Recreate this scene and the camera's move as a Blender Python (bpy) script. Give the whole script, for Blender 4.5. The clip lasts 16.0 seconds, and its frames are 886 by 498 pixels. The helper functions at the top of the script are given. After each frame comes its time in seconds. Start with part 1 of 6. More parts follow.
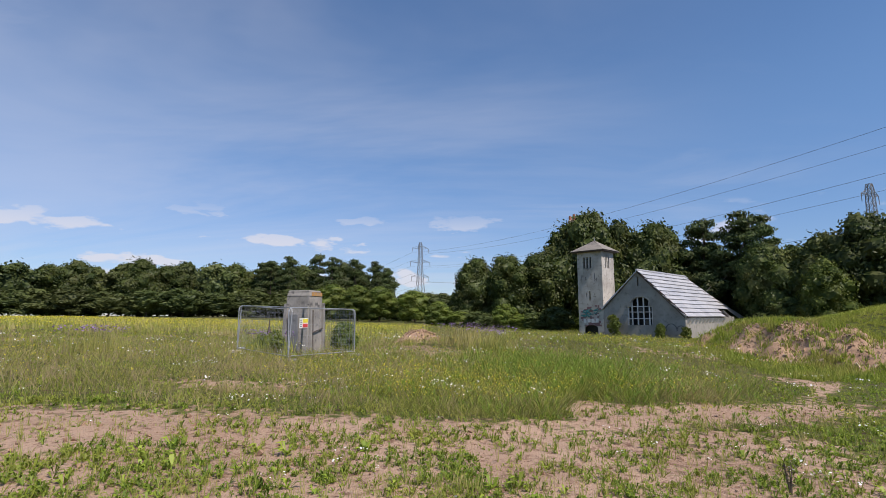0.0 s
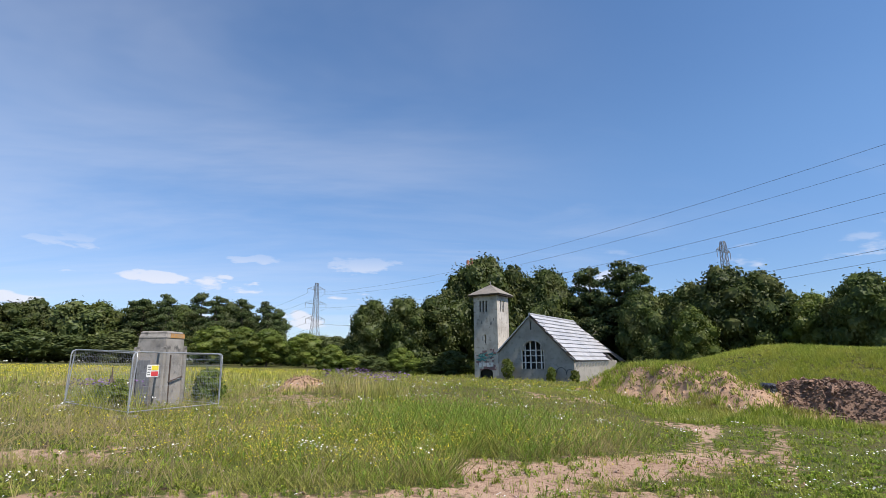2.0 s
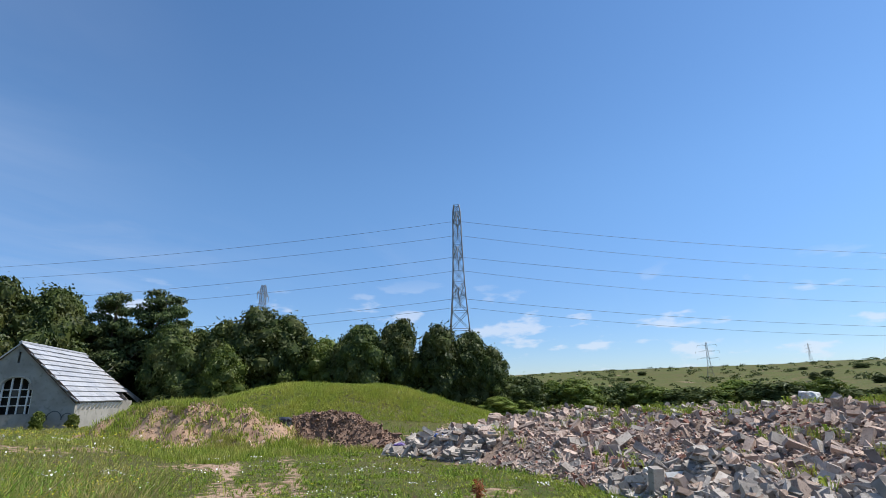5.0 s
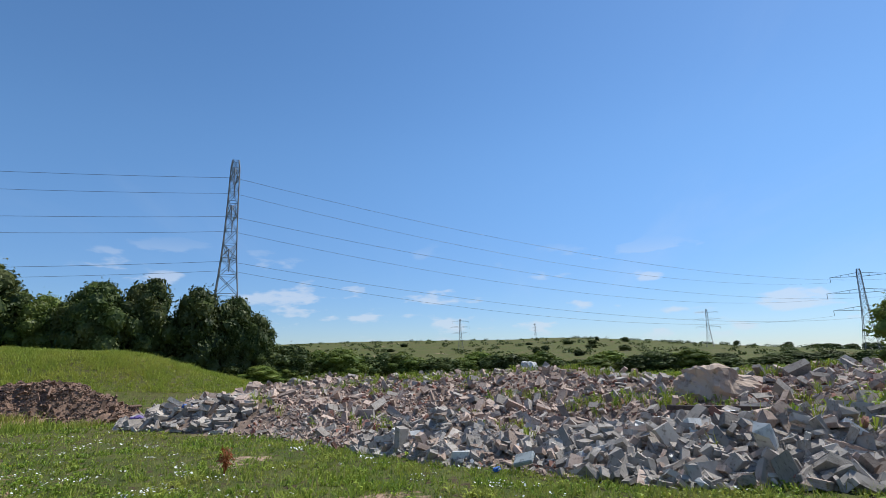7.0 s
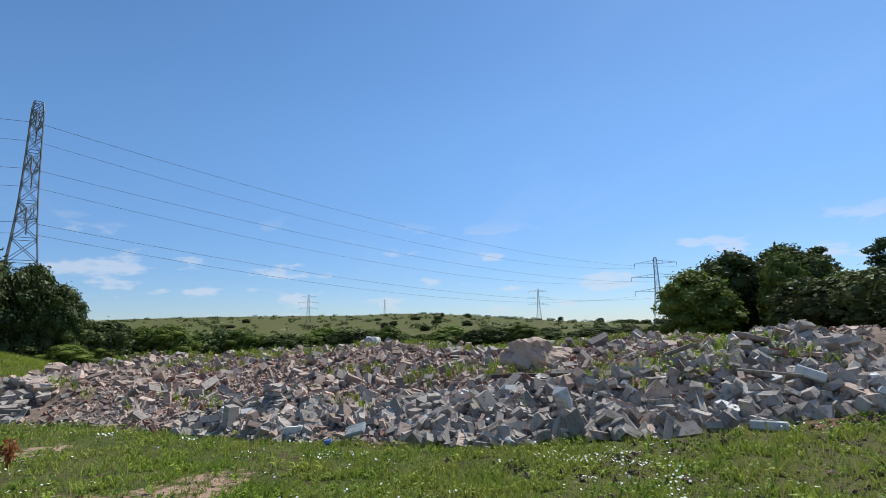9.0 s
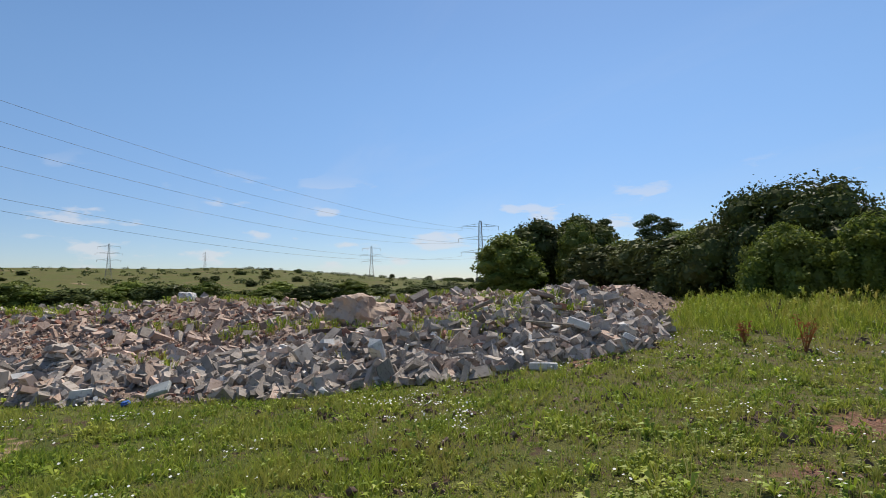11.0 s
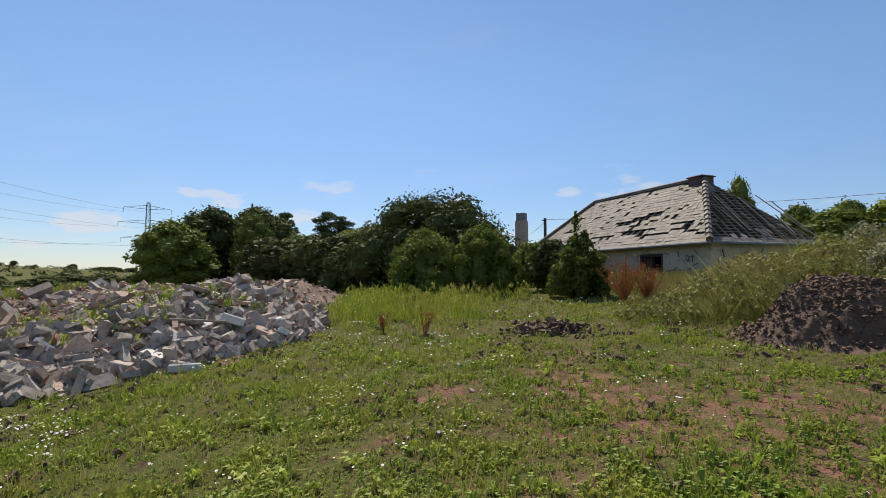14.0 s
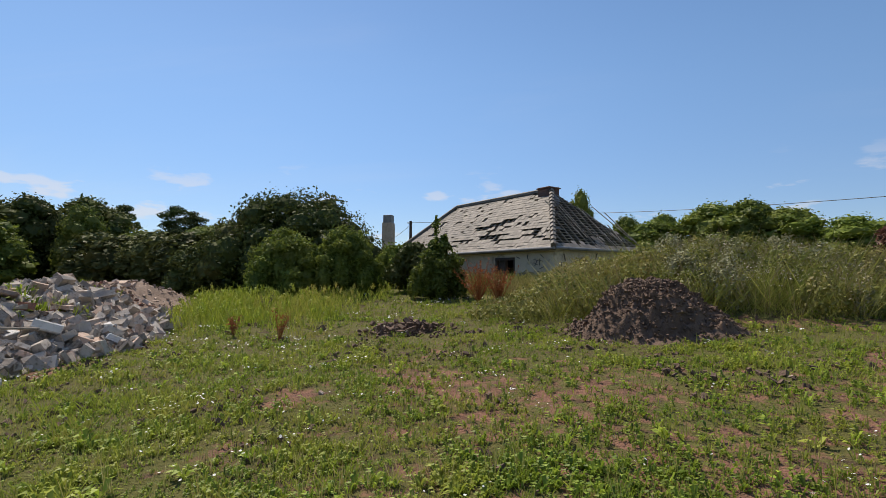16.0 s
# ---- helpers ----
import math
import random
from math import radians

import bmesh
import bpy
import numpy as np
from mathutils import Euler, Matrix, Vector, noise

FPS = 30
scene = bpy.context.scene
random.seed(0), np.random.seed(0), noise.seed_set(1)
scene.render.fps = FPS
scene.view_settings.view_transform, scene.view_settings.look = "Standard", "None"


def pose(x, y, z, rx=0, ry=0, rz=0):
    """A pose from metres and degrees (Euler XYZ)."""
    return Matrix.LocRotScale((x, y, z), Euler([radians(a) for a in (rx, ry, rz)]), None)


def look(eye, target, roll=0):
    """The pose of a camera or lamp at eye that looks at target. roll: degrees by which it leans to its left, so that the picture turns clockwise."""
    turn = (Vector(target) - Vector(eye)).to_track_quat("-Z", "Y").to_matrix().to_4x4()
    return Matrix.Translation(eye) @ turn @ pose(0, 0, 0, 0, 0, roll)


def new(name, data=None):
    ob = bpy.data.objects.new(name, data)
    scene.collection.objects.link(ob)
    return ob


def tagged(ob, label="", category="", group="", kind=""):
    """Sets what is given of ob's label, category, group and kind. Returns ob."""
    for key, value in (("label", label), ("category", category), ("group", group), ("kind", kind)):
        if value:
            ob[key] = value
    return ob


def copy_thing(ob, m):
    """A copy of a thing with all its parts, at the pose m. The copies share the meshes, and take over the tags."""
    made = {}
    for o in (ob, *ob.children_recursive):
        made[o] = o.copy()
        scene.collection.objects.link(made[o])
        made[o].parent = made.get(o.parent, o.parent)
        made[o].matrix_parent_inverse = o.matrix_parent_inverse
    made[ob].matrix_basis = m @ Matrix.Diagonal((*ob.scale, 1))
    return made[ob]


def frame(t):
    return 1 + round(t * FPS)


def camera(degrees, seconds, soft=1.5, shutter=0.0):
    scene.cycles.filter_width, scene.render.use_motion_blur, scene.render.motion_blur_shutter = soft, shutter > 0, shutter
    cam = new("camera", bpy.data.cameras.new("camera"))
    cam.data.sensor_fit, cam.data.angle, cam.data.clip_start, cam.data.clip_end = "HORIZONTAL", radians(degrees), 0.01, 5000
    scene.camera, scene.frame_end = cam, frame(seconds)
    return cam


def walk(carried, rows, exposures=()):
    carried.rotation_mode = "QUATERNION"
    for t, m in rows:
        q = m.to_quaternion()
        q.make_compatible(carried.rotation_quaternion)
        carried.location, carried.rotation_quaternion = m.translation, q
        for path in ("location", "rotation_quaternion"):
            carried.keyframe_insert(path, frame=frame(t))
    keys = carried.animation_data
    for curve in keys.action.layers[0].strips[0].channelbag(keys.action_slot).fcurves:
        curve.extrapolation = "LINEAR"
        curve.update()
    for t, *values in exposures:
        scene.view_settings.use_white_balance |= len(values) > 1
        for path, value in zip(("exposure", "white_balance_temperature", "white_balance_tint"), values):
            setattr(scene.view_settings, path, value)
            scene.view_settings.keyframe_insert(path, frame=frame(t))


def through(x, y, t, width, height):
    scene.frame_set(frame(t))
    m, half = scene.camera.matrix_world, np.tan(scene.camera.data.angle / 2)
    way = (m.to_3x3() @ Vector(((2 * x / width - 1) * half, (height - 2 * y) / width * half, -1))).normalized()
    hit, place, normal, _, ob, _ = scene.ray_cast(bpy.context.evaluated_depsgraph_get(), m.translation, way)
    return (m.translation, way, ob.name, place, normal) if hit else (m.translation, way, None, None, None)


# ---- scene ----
cam = camera(82.3, 16.0, soft=0.85)
PATH = [
    (0, (0.415, 0.458, 2.143), (0.279, 2.437, 2.404), 0.0),
    (0.5, (0.466, 0.882, 2.19), (0.399, 2.859, 2.486), -0.0),
    (1, (0.599, 1.303, 2.194), (0.63, 3.274, 2.531), -0.1),
    (1.5, (0.662, 1.73, 2.185), (0.766, 3.691, 2.564), -0.1),
    (2, (0.768, 2.047, 2.183), (1.023, 3.985, 2.609), -0.2),
    (2.5, (0.88, 2.394, 2.133), (1.306, 4.294, 2.593), -0.4),
    (3, (0.922, 2.691, 2.115), (1.512, 4.536, 2.609), -0.4),
    (3.5, (0.873, 2.86, 2.13), (1.795, 4.551, 2.668), -0.7),
    (4, (0.851, 2.839, 2.14), (2.053, 4.335, 2.701), -1.0),
    (4.5, (0.746, 2.833, 2.115), (2.165, 4.129, 2.671), -1.2),
    (5, (0.694, 2.765, 2.081), (2.308, 3.812, 2.624), -1.4),
    (5.2, (0.683, 2.729, 2.072), (2.357, 3.683, 2.61), -1.5),
    (7.3, (0.607, 2.608, 2.019), (2.558, 2.791, 2.419), -1.1),
    (7.5, (0.601, 2.573, 2.02), (2.558, 2.701, 2.41), -1.3),
    (8, (0.569, 2.498, 2.025), (2.536, 2.494, 2.388), -1.4),
    (8.5, (0.511, 2.429, 2.021), (2.476, 2.277, 2.362), -1.3),
    (9, (0.42, 2.378, 2.007), (2.373, 2.078, 2.322), -1.3),
    (11.3, (-0.111, 2.123, 1.998), (1.604, 1.102, 2.12), -0.8),
    (11.5, (-0.177, 2.051, 2.009), (1.493, 0.955, 2.126), -0.9),
    (12, (-0.314, 1.891, 2.026), (1.236, 0.632, 2.131), -0.8),
    (12.5, (-0.42, 1.813, 2.033), (1.016, 0.425, 2.135), -0.6),
    (13, (-0.476, 1.799, 2.056), (0.813, 0.273, 2.155), -0.3),
    (13.5, (-0.509, 1.8, 2.073), (0.621, 0.153, 2.172), -0.1),
    (14, (-0.551, 1.753, 2.064), (0.397, -0.005, 2.164), 0.1),
    (14.5, (-0.593, 1.753, 2.05), (0.186, -0.086, 2.151), 0.3),
    (15, (-0.656, 1.763, 2.027), (-0.005, -0.125, 2.133), 0.4),
    (15.5, (-0.744, 1.77, 2.047), (-0.2, -0.151, 2.154), 0.5),
    (16, (-0.828, 1.792, 2.069), (-0.36, -0.15, 2.177), 0.4),
]
walk(cam, [(t, look(eye, target, roll)) for t, eye, target, roll in PATH], ((0, 0.02, 6550, 16), (1.5, 0.23, 6500, 14), (3, 0.33, 6450, 12), (4.5, 0.28, 6250, 10), (7.5, 0.02, 6050, 8), (9, 0.02, 6100, 8), (12.0, 0.04, 7150, 13), (16, 0.08, 7100, 13)))

# ---- world and sun ----
SUN_AZ, SUN_EL = (0.69, -0.72), 54.0
EXPOSURE = 0.0
scene.view_settings.exposure = EXPOSURE
world = bpy.data.worlds.new("sky")
scene.world = world
world.use_nodes = True
wn, wl = world.node_tree.nodes, world.node_tree.links
wn.clear()
w_out, w_bg, w_sky = wn.new("ShaderNodeOutputWorld"), wn.new("ShaderNodeBackground"), wn.new("ShaderNodeTexSky")
w_sky.sky_type, w_sky.sun_disc = "NISHITA", False
w_sky.sun_elevation, w_sky.sun_rotation = radians(SUN_EL), math.atan2(SUN_AZ[0], SUN_AZ[1])
w_sky.altitude = 600.0
w_sky.air_density, w_sky.dust_density, w_sky.ozone_density = 1.0, 0.15, 3.0
w_bg.inputs["Strength"].default_value = 0.125


def w_math(op, a, b=None, clamp=False):
    n = wn.new("ShaderNodeMath")
    n.operation, n.use_clamp = op, clamp
    for i, v in enumerate((a, b)):
        if v is not None:
            if isinstance(v, (int, float)):
                n.inputs[i].default_value = v
            else:
                wl.new(v, n.inputs[i])
    return n.outputs[0]


def w_ramp(v, lo, hi):
    n = wn.new("ShaderNodeMapRange")
    n.interpolation_type = "SMOOTHSTEP"
    wl.new(v, n.inputs["Value"])
    n.inputs["From Min"].default_value, n.inputs["From Max"].default_value = lo, hi
    return n.outputs[0]


def w_noise(vec, scale, detail, rough=0.55, distortion=0.0):
    n = wn.new("ShaderNodeTexNoise")
    wl.new(vec, n.inputs["Vector"])
    n.inputs["Scale"].default_value, n.inputs["Detail"].default_value = scale, detail
    n.inputs["Roughness"].default_value, n.inputs["Distortion"].default_value = rough, distortion
    return n.outputs["Fac"]


w_tc, w_sep = wn.new("ShaderNodeTexCoord"), wn.new("ShaderNodeSeparateXYZ")
wl.new(w_tc.outputs["Generated"], w_sep.inputs[0])
sx, sy, sz = w_sep.outputs
# high cirrus: the sky's dome laid out flat, noise stretched along the wind
flat = w_math("ADD", w_math("MAXIMUM", sz, 0.0), 0.16)
w_comb = wn.new("ShaderNodeCombineXYZ")
wl.new(w_math("DIVIDE", sx, flat), w_comb.inputs[0])
wl.new(w_math("DIVIDE", sy, flat), w_comb.inputs[1])
w_map = wn.new("ShaderNodeMapping")
w_map.inputs["Rotation"].default_value = (0, 0, radians(35))
w_map.inputs["Scale"].default_value = (0.45, 1.5, 1)
wl.new(w_comb.outputs[0], w_map.inputs[0])
cirrus = w_math("MULTIPLY", w_ramp(w_noise(w_map.outputs[0], 0.9, 7, 0.6, 0.6), 0.46, 0.82), w_ramp(w_noise(w_comb.outputs[0], 0.5, 2), 0.40, 0.60))
# the cirrus veil lies to the north-west; elsewhere the sky is nearly clear
northwest = w_math("ADD", w_math("MULTIPLY", sx, -0.62), w_math("MULTIPLY", sy, 0.78))
veil = w_math("MULTIPLY", w_ramp(northwest, 0.25, 0.95), w_ramp(w_noise(w_map.outputs[0], 0.55, 6, 0.6, 0.8), 0.30, 0.66))
cirrus = w_math("MAXIMUM", w_math("MULTIPLY", cirrus, w_math("ADD", w_math("MULTIPLY", w_ramp(northwest, 0.1, 0.8), 0.75), 0.18)), w_math("MULTIPLY", veil, 0.55))
# low cumulus far away: puffs with flat bases just over the horizon
w_map2 = wn.new("ShaderNodeMapping")
w_map2.inputs["Scale"].default_value = (1.0, 1.0, 3.2)
w_map2.inputs["Location"].default_value = (0.37, 0.2, 0.12)
wl.new(w_tc.outputs["Generated"], w_map2.inputs[0])
puff = w_ramp(w_noise(w_map2.outputs[0], 7.5, 6, 0.52), 0.56, 0.64)
belt = w_math("MULTIPLY", w_ramp(sz, 0.015, 0.05), w_ramp(sz, 0.235, 0.12))
cumulus = w_math("MULTIPLY", w_math("MULTIPLY", puff, belt), w_math("ADD", w_math("MULTIPLY", w_ramp(northwest, 0.0, 0.7), 0.35), 0.65))
low = w_math("MULTIPLY", w_ramp(sz, 0.09, 0.0), 0.02)
cover = w_math("MAXIMUM", w_math("MULTIPLY", cirrus, 0.55), w_math("MAXIMUM", w_math("MULTIPLY", cumulus, 0.85), low), True)
w_mix = wn.new("ShaderNodeMix")
w_mix.data_type = "RGBA"
wl.new(cover, w_mix.inputs["Factor"])
w_hue = wn.new("ShaderNodeHueSaturation")
w_hue.inputs["Saturation"].default_value = 1.12
wl.new(w_sky.outputs[0], w_hue.inputs["Color"])
# clear dry air: less glare over the horizon, a full blue above
w_tint = wn.new("ShaderNodeMix")
w_tint.data_type = "RGBA"
wl.new(w_ramp(sz, -0.05, 0.42), w_tint.inputs["Factor"])
w_tint.inputs[6].default_value, w_tint.inputs[7].default_value = (0.58, 0.64, 0.80, 1), (1.12, 1.12, 1.10, 1)
w_grade = wn.new("ShaderNodeVectorMath")
w_grade.operation = "MULTIPLY"
wl.new(w_hue.outputs[0], w_grade.inputs[0])
wl.new(w_tint.outputs[2], w_grade.inputs[1])
wl.new(w_grade.outputs[0], w_mix.inputs[6])
w_mix.inputs[7].default_value = (5.6, 5.8, 6.3, 1)
wl.new(w_mix.outputs[2], w_bg.inputs["Color"])
wl.new(w_bg.outputs[0], w_out.inputs["Surface"])

sun = new("sun", bpy.data.lights.new("sun", "SUN"))
sun.data.energy, sun.data.angle, sun.data.color = 5.0, radians(0.55), (1.0, 0.945, 0.85)
ch = math.cos(radians(SUN_EL))
sun.matrix_world = look((0, 0, 60), (-SUN_AZ[0] * ch, -SUN_AZ[1] * ch, 60 - math.sin(radians(SUN_EL))))


# ---- materials ----
def nodes_of(name):
    m = bpy.data.materials.new(name)
    m.use_nodes = True
    return m, m.node_tree.nodes, m.node_tree.links


def blend(n, l, fac, a, b):
    x = n.new("ShaderNodeMix")
    x.data_type = "RGBA"
    for i, v in ((0, fac), (6, a), (7, b)):
        if isinstance(v, (int, float)):
            x.inputs[i].default_value = v
        elif isinstance(v, tuple):
            x.inputs[i].default_value = (*v, 1)
        else:
            l.new(v, x.inputs[i])
    return x.outputs[2]


def noise_of(n, l, vec, scale, detail=4, lo=None, hi=None, rough=0.55):
    t = n.new("ShaderNodeTexNoise")
    l.new(vec, t.inputs["Vector"])
    t.inputs["Scale"].default_value, t.inputs["Detail"].default_value, t.inputs["Roughness"].default_value = scale, detail, rough
    if lo is None:
        return t.outputs["Fac"]
    r = n.new("ShaderNodeMapRange")
    r.interpolation_type = "SMOOTHSTEP"
    l.new(t.outputs["Fac"], r.inputs["Value"])
    r.inputs["From Min"].default_value, r.inputs["From Max"].default_value = lo, hi
    return r.outputs[0]


def surface(name, base, worn, stain, big=0.7, small=12.0, rough=0.85, bump=0.25, metal=0.0, vary=0.0, fine=60.0):
    """A weathered surface: base colour, wear in large patches, darker stains in small ones, relief."""
    m, n, l = nodes_of(name)
    b, tc = n["Principled BSDF"], n.new("ShaderNodeTexCoord")
    vec = tc.outputs["Object"]
    col = blend(n, l, noise_of(n, l, vec, big, 5, 0.40, 0.66), base, worn)
    col = blend(n, l, noise_of(n, l, vec, small, 6, 0.52, 0.74), col, stain)
    if vary:
        oi, ge = n.new("ShaderNodeObjectInfo"), n.new("ShaderNodeNewGeometry")
        s = n.new("ShaderNodeMath")
        s.operation = "ADD"
        l.new(oi.outputs["Random"], s.inputs[0])
        l.new(ge.outputs["Random Per Island"], s.inputs[1])
        f = n.new("ShaderNodeMath")
        f.operation = "FRACT"
        l.new(s.outputs[0], f.inputs[0])
        h = n.new("ShaderNodeMapRange")
        h.inputs["To Min"].default_value, h.inputs["To Max"].default_value = 1 - vary, 1 + vary
        l.new(f.outputs[0], h.inputs["Value"])
        hv = n.new("ShaderNodeHueSaturation")
        l.new(h.outputs[0], hv.inputs["Value"])
        l.new(col, hv.inputs["Color"])
        col = hv.outputs[0]
    l.new(col, b.inputs["Base Color"])
    b.inputs["Roughness"].default_value, b.inputs["Metallic"].default_value = rough, metal
    if bump:
        bp = n.new("ShaderNodeBump")
        bp.inputs["Strength"].default_value, bp.inputs["Distance"].default_value = bump, 0.03
        l.new(noise_of(n, l, vec, fine, 5), bp.inputs["Height"])
        l.new(bp.outputs[0], b.inputs["Normal"])
    return m


def leafy(name, dark, light, tip, through=0.35, patch=0.25):
    """Leaves or blades: each piece has a shade of its own, larger patches drift between two more, and some light comes through."""
    m, n, l = nodes_of(name)
    n.remove(n["Principled BSDF"])
    ge, oi, geo = n.new("ShaderNodeNewGeometry"), n.new("ShaderNodeObjectInfo"), n.new("ShaderNodeTexCoord")
    col = blend(n, l, ge.outputs["Random Per Island"], dark, light)
    col = blend(n, l, noise_of(n, l, ge.outputs["Position"], patch, 3, 0.42, 0.68), col, tip)
    hv, mr = n.new("ShaderNodeHueSaturation"), n.new("ShaderNodeMapRange")
    mr.inputs["To Min"].default_value, mr.inputs["To Max"].default_value = 0.75, 1.25
    l.new(oi.outputs["Random"], mr.inputs["Value"])
    l.new(mr.outputs[0], hv.inputs["Value"])
    l.new(col, hv.inputs["Color"])
    d, tr, gl, mx, mx2 = (n.new("ShaderNodeBsdf" + k) for k in ("Diffuse", "Translucent", "Glossy", "Diffuse", "Diffuse"))
    n.remove(mx), n.remove(mx2)
    mx, mx2 = n.new("ShaderNodeMixShader"), n.new("ShaderNodeMixShader")
    l.new(hv.outputs[0], d.inputs[0])
    l.new(hv.outputs[0], tr.inputs[0])
    gl.inputs["Roughness"].default_value = 0.5
    gl.inputs[0].default_value = (0.5, 0.5, 0.5, 1)
    mx.inputs[0].default_value, mx2.inputs[0].default_value = through, 0.035
    l.new(d.outputs[0], mx.inputs[1])
    l.new(tr.outputs[0], mx.inputs[2])
    l.new(mx.outputs[0], mx2.inputs[1])
    l.new(gl.outputs[0], mx2.inputs[2])
    l.new(mx2.outputs[0], n["Material Output"].inputs["Surface"])
    return m


def ground_material():
    m, n, l = nodes_of("ground_soil_and_turf")
    b, ge = n["Principled BSDF"], n.new("ShaderNodeNewGeometry")
    vec = ge.outputs["Position"]
    soil = blend(n, l, noise_of(n, l, vec, 0.35, 4, 0.35, 0.7), (0.46, 0.315, 0.22), (0.36, 0.235, 0.16))
    soil = blend(n, l, noise_of(n, l, vec, 5.0, 6, 0.5, 0.72), soil, (0.19, 0.105, 0.07))
    soil = blend(n, l, noise_of(n, l, vec, 38.0, 3, 0.60, 0.68), soil, (0.46, 0.38, 0.30))
    soil = blend(n, l, noise_of(n, l, vec, 17.0, 4, 0.58, 0.70), soil, (0.15, 0.085, 0.055))
    # soil in the south: its backlit look put in as a darker, redder colour
    backlit = n.new("ShaderNodeAttribute")
    backlit.attribute_name = "backlit_red_soil"
    soil = blend(n, l, backlit.outputs["Fac"], soil, blend(n, l, noise_of(n, l, vec, 3.0, 6, 0.4, 0.65), (0.235, 0.125, 0.085), (0.15, 0.082, 0.058)))
    turf = blend(n, l, noise_of(n, l, vec, 1.3, 6, 0.35, 0.65), (0.070, 0.090, 0.020), (0.115, 0.125, 0.032))
    turf = blend(n, l, noise_of(n, l, vec, 0.045, 4, 0.40, 0.62), turf, (0.11, 0.105, 0.035))
    turf = blend(n, l, noise_of(n, l, vec, 4.2, 5, 0.52, 0.66), turf, (0.085, 0.058, 0.036))
    at = n.new("ShaderNodeAttribute")
    at.attribute_name = "bare"
    edge = n.new("ShaderNodeMath")
    edge.operation = "ADD"
    l.new(at.outputs["Fac"], edge.inputs[0])
    sh = n.new("ShaderNodeMath")
    sh.operation = "MULTIPLY_ADD"
    l.new(noise_of(n, l, vec, 3.2, 6), sh.inputs[0])
    sh.inputs[1].default_value, sh.inputs[2].default_value = 1.3, -0.65
    l.new(sh.outputs[0], edge.inputs[1])
    r = n.new("ShaderNodeMapRange")
    r.interpolation_type = "SMOOTHSTEP"
    r.inputs["From Min"].default_value, r.inputs["From Max"].default_value = 0.38, 0.62
    l.new(edge.outputs[0], r.inputs["Value"])
    l.new(blend(n, l, r.outputs[0], turf, soil), b.inputs["Base Color"])
    b.inputs["Roughness"].default_value = 0.95
    b.inputs["Specular IOR Level"].default_value = 0.1
    bp = n.new("ShaderNodeBump")
    bp.inputs["Strength"].default_value, bp.inputs["Distance"].default_value = 0.9, 0.07
    l.new(noise_of(n, l, vec, 22.0, 6), bp.inputs["Height"])
    l.new(bp.outputs[0], b.inputs["Normal"])
    return m


def plain(name, colour, rough=0.6, metal=0.0):
    m, n, l = nodes_of(name)
    b = n["Principled BSDF"]
    tc = n.new("ShaderNodeTexCoord")
    dark = tuple(c * 0.72 for c in colour)
    l.new(blend(n, l, noise_of(n, l, tc.outputs["Object"], 9.0, 5, 0.42, 0.75), colour, dark), b.inputs["Base Color"])
    b.inputs["Roughness"].default_value, b.inputs["Metallic"].default_value = rough, metal
    return m


M_GROUND = ground_material()
M_GRASS = leafy("meadow_grass", (0.17, 0.21, 0.035), (0.37, 0.37, 0.085), (0.43, 0.35, 0.15), 0.26, 0.22)
M_TURF = leafy("short_grass", (0.15, 0.215, 0.028), (0.42, 0.47, 0.07), (0.36, 0.34, 0.085), 0.34, 0.55)
M_WEED = leafy("broad_weed_leaves", (0.11, 0.19, 0.022), (0.33, 0.43, 0.045), (0.35, 0.38, 0.06), 0.35, 0.7)
M_LUSH = leafy("lush_green_leaves", (0.11, 0.20, 0.026), (0.29, 0.42, 0.055), (0.25, 0.35, 0.05), 0.35, 0.6)
M_DRY = leafy("dry_grass_stems", (0.36, 0.27, 0.14), (0.52, 0.42, 0.24), (0.40, 0.32, 0.15), 0.3, 0.3)
M_MEADOW = leafy("meadow_leaves", (0.17, 0.235, 0.030), (0.37, 0.42, 0.055), (0.42, 0.37, 0.10), 0.3, 0.35)
M_HILL = leafy("mound_grass_blades", (0.22, 0.28, 0.035), (0.46, 0.50, 0.08), (0.44, 0.44, 0.08), 0.32, 0.3)
M_OLIVE = leafy("olive_weed_leaves", (0.13, 0.155, 0.032), (0.34, 0.35, 0.085), (0.34, 0.30, 0.10), 0.30, 0.6)
M_SAGE = leafy("sage_weed_leaves", (0.18, 0.19, 0.09), (0.40, 0.40, 0.24), (0.36, 0.34, 0.18), 0.28, 0.6)
M_PALE_HEAD = leafy("faded_flower_heads", (0.40, 0.36, 0.30), (0.55, 0.52, 0.46), (0.48, 0.44, 0.38), 0.25)
M_WHITE_FLOWER = leafy("white_petals", (0.72, 0.72, 0.68), (0.82, 0.82, 0.78), (0.8, 0.78, 0.72), 0.25)
M_YELLOW_FLOWER = leafy("yellow_petals", (0.62, 0.50, 0.03), (0.72, 0.62, 0.06), (0.66, 0.58, 0.05), 0.3)
M_PURPLE_FLOWER = leafy("purple_petals", (0.22, 0.12, 0.30), (0.32, 0.20, 0.40), (0.25, 0.16, 0.33), 0.3)
M_DOCK = leafy("rust_red_dock", (0.27, 0.075, 0.03), (0.40, 0.13, 0.05), (0.32, 0.13, 0.055), 0.25)
M_LEAF = leafy("broad_leaves", (0.030, 0.050, 0.012), (0.090, 0.115, 0.026), (0.088, 0.098, 0.027), 0.18, 0.30)
M_LEAF_LIGHT = leafy("light_leaves", (0.070, 0.110, 0.018), (0.19, 0.24, 0.042), (0.16, 0.185, 0.036), 0.34, 0.35)
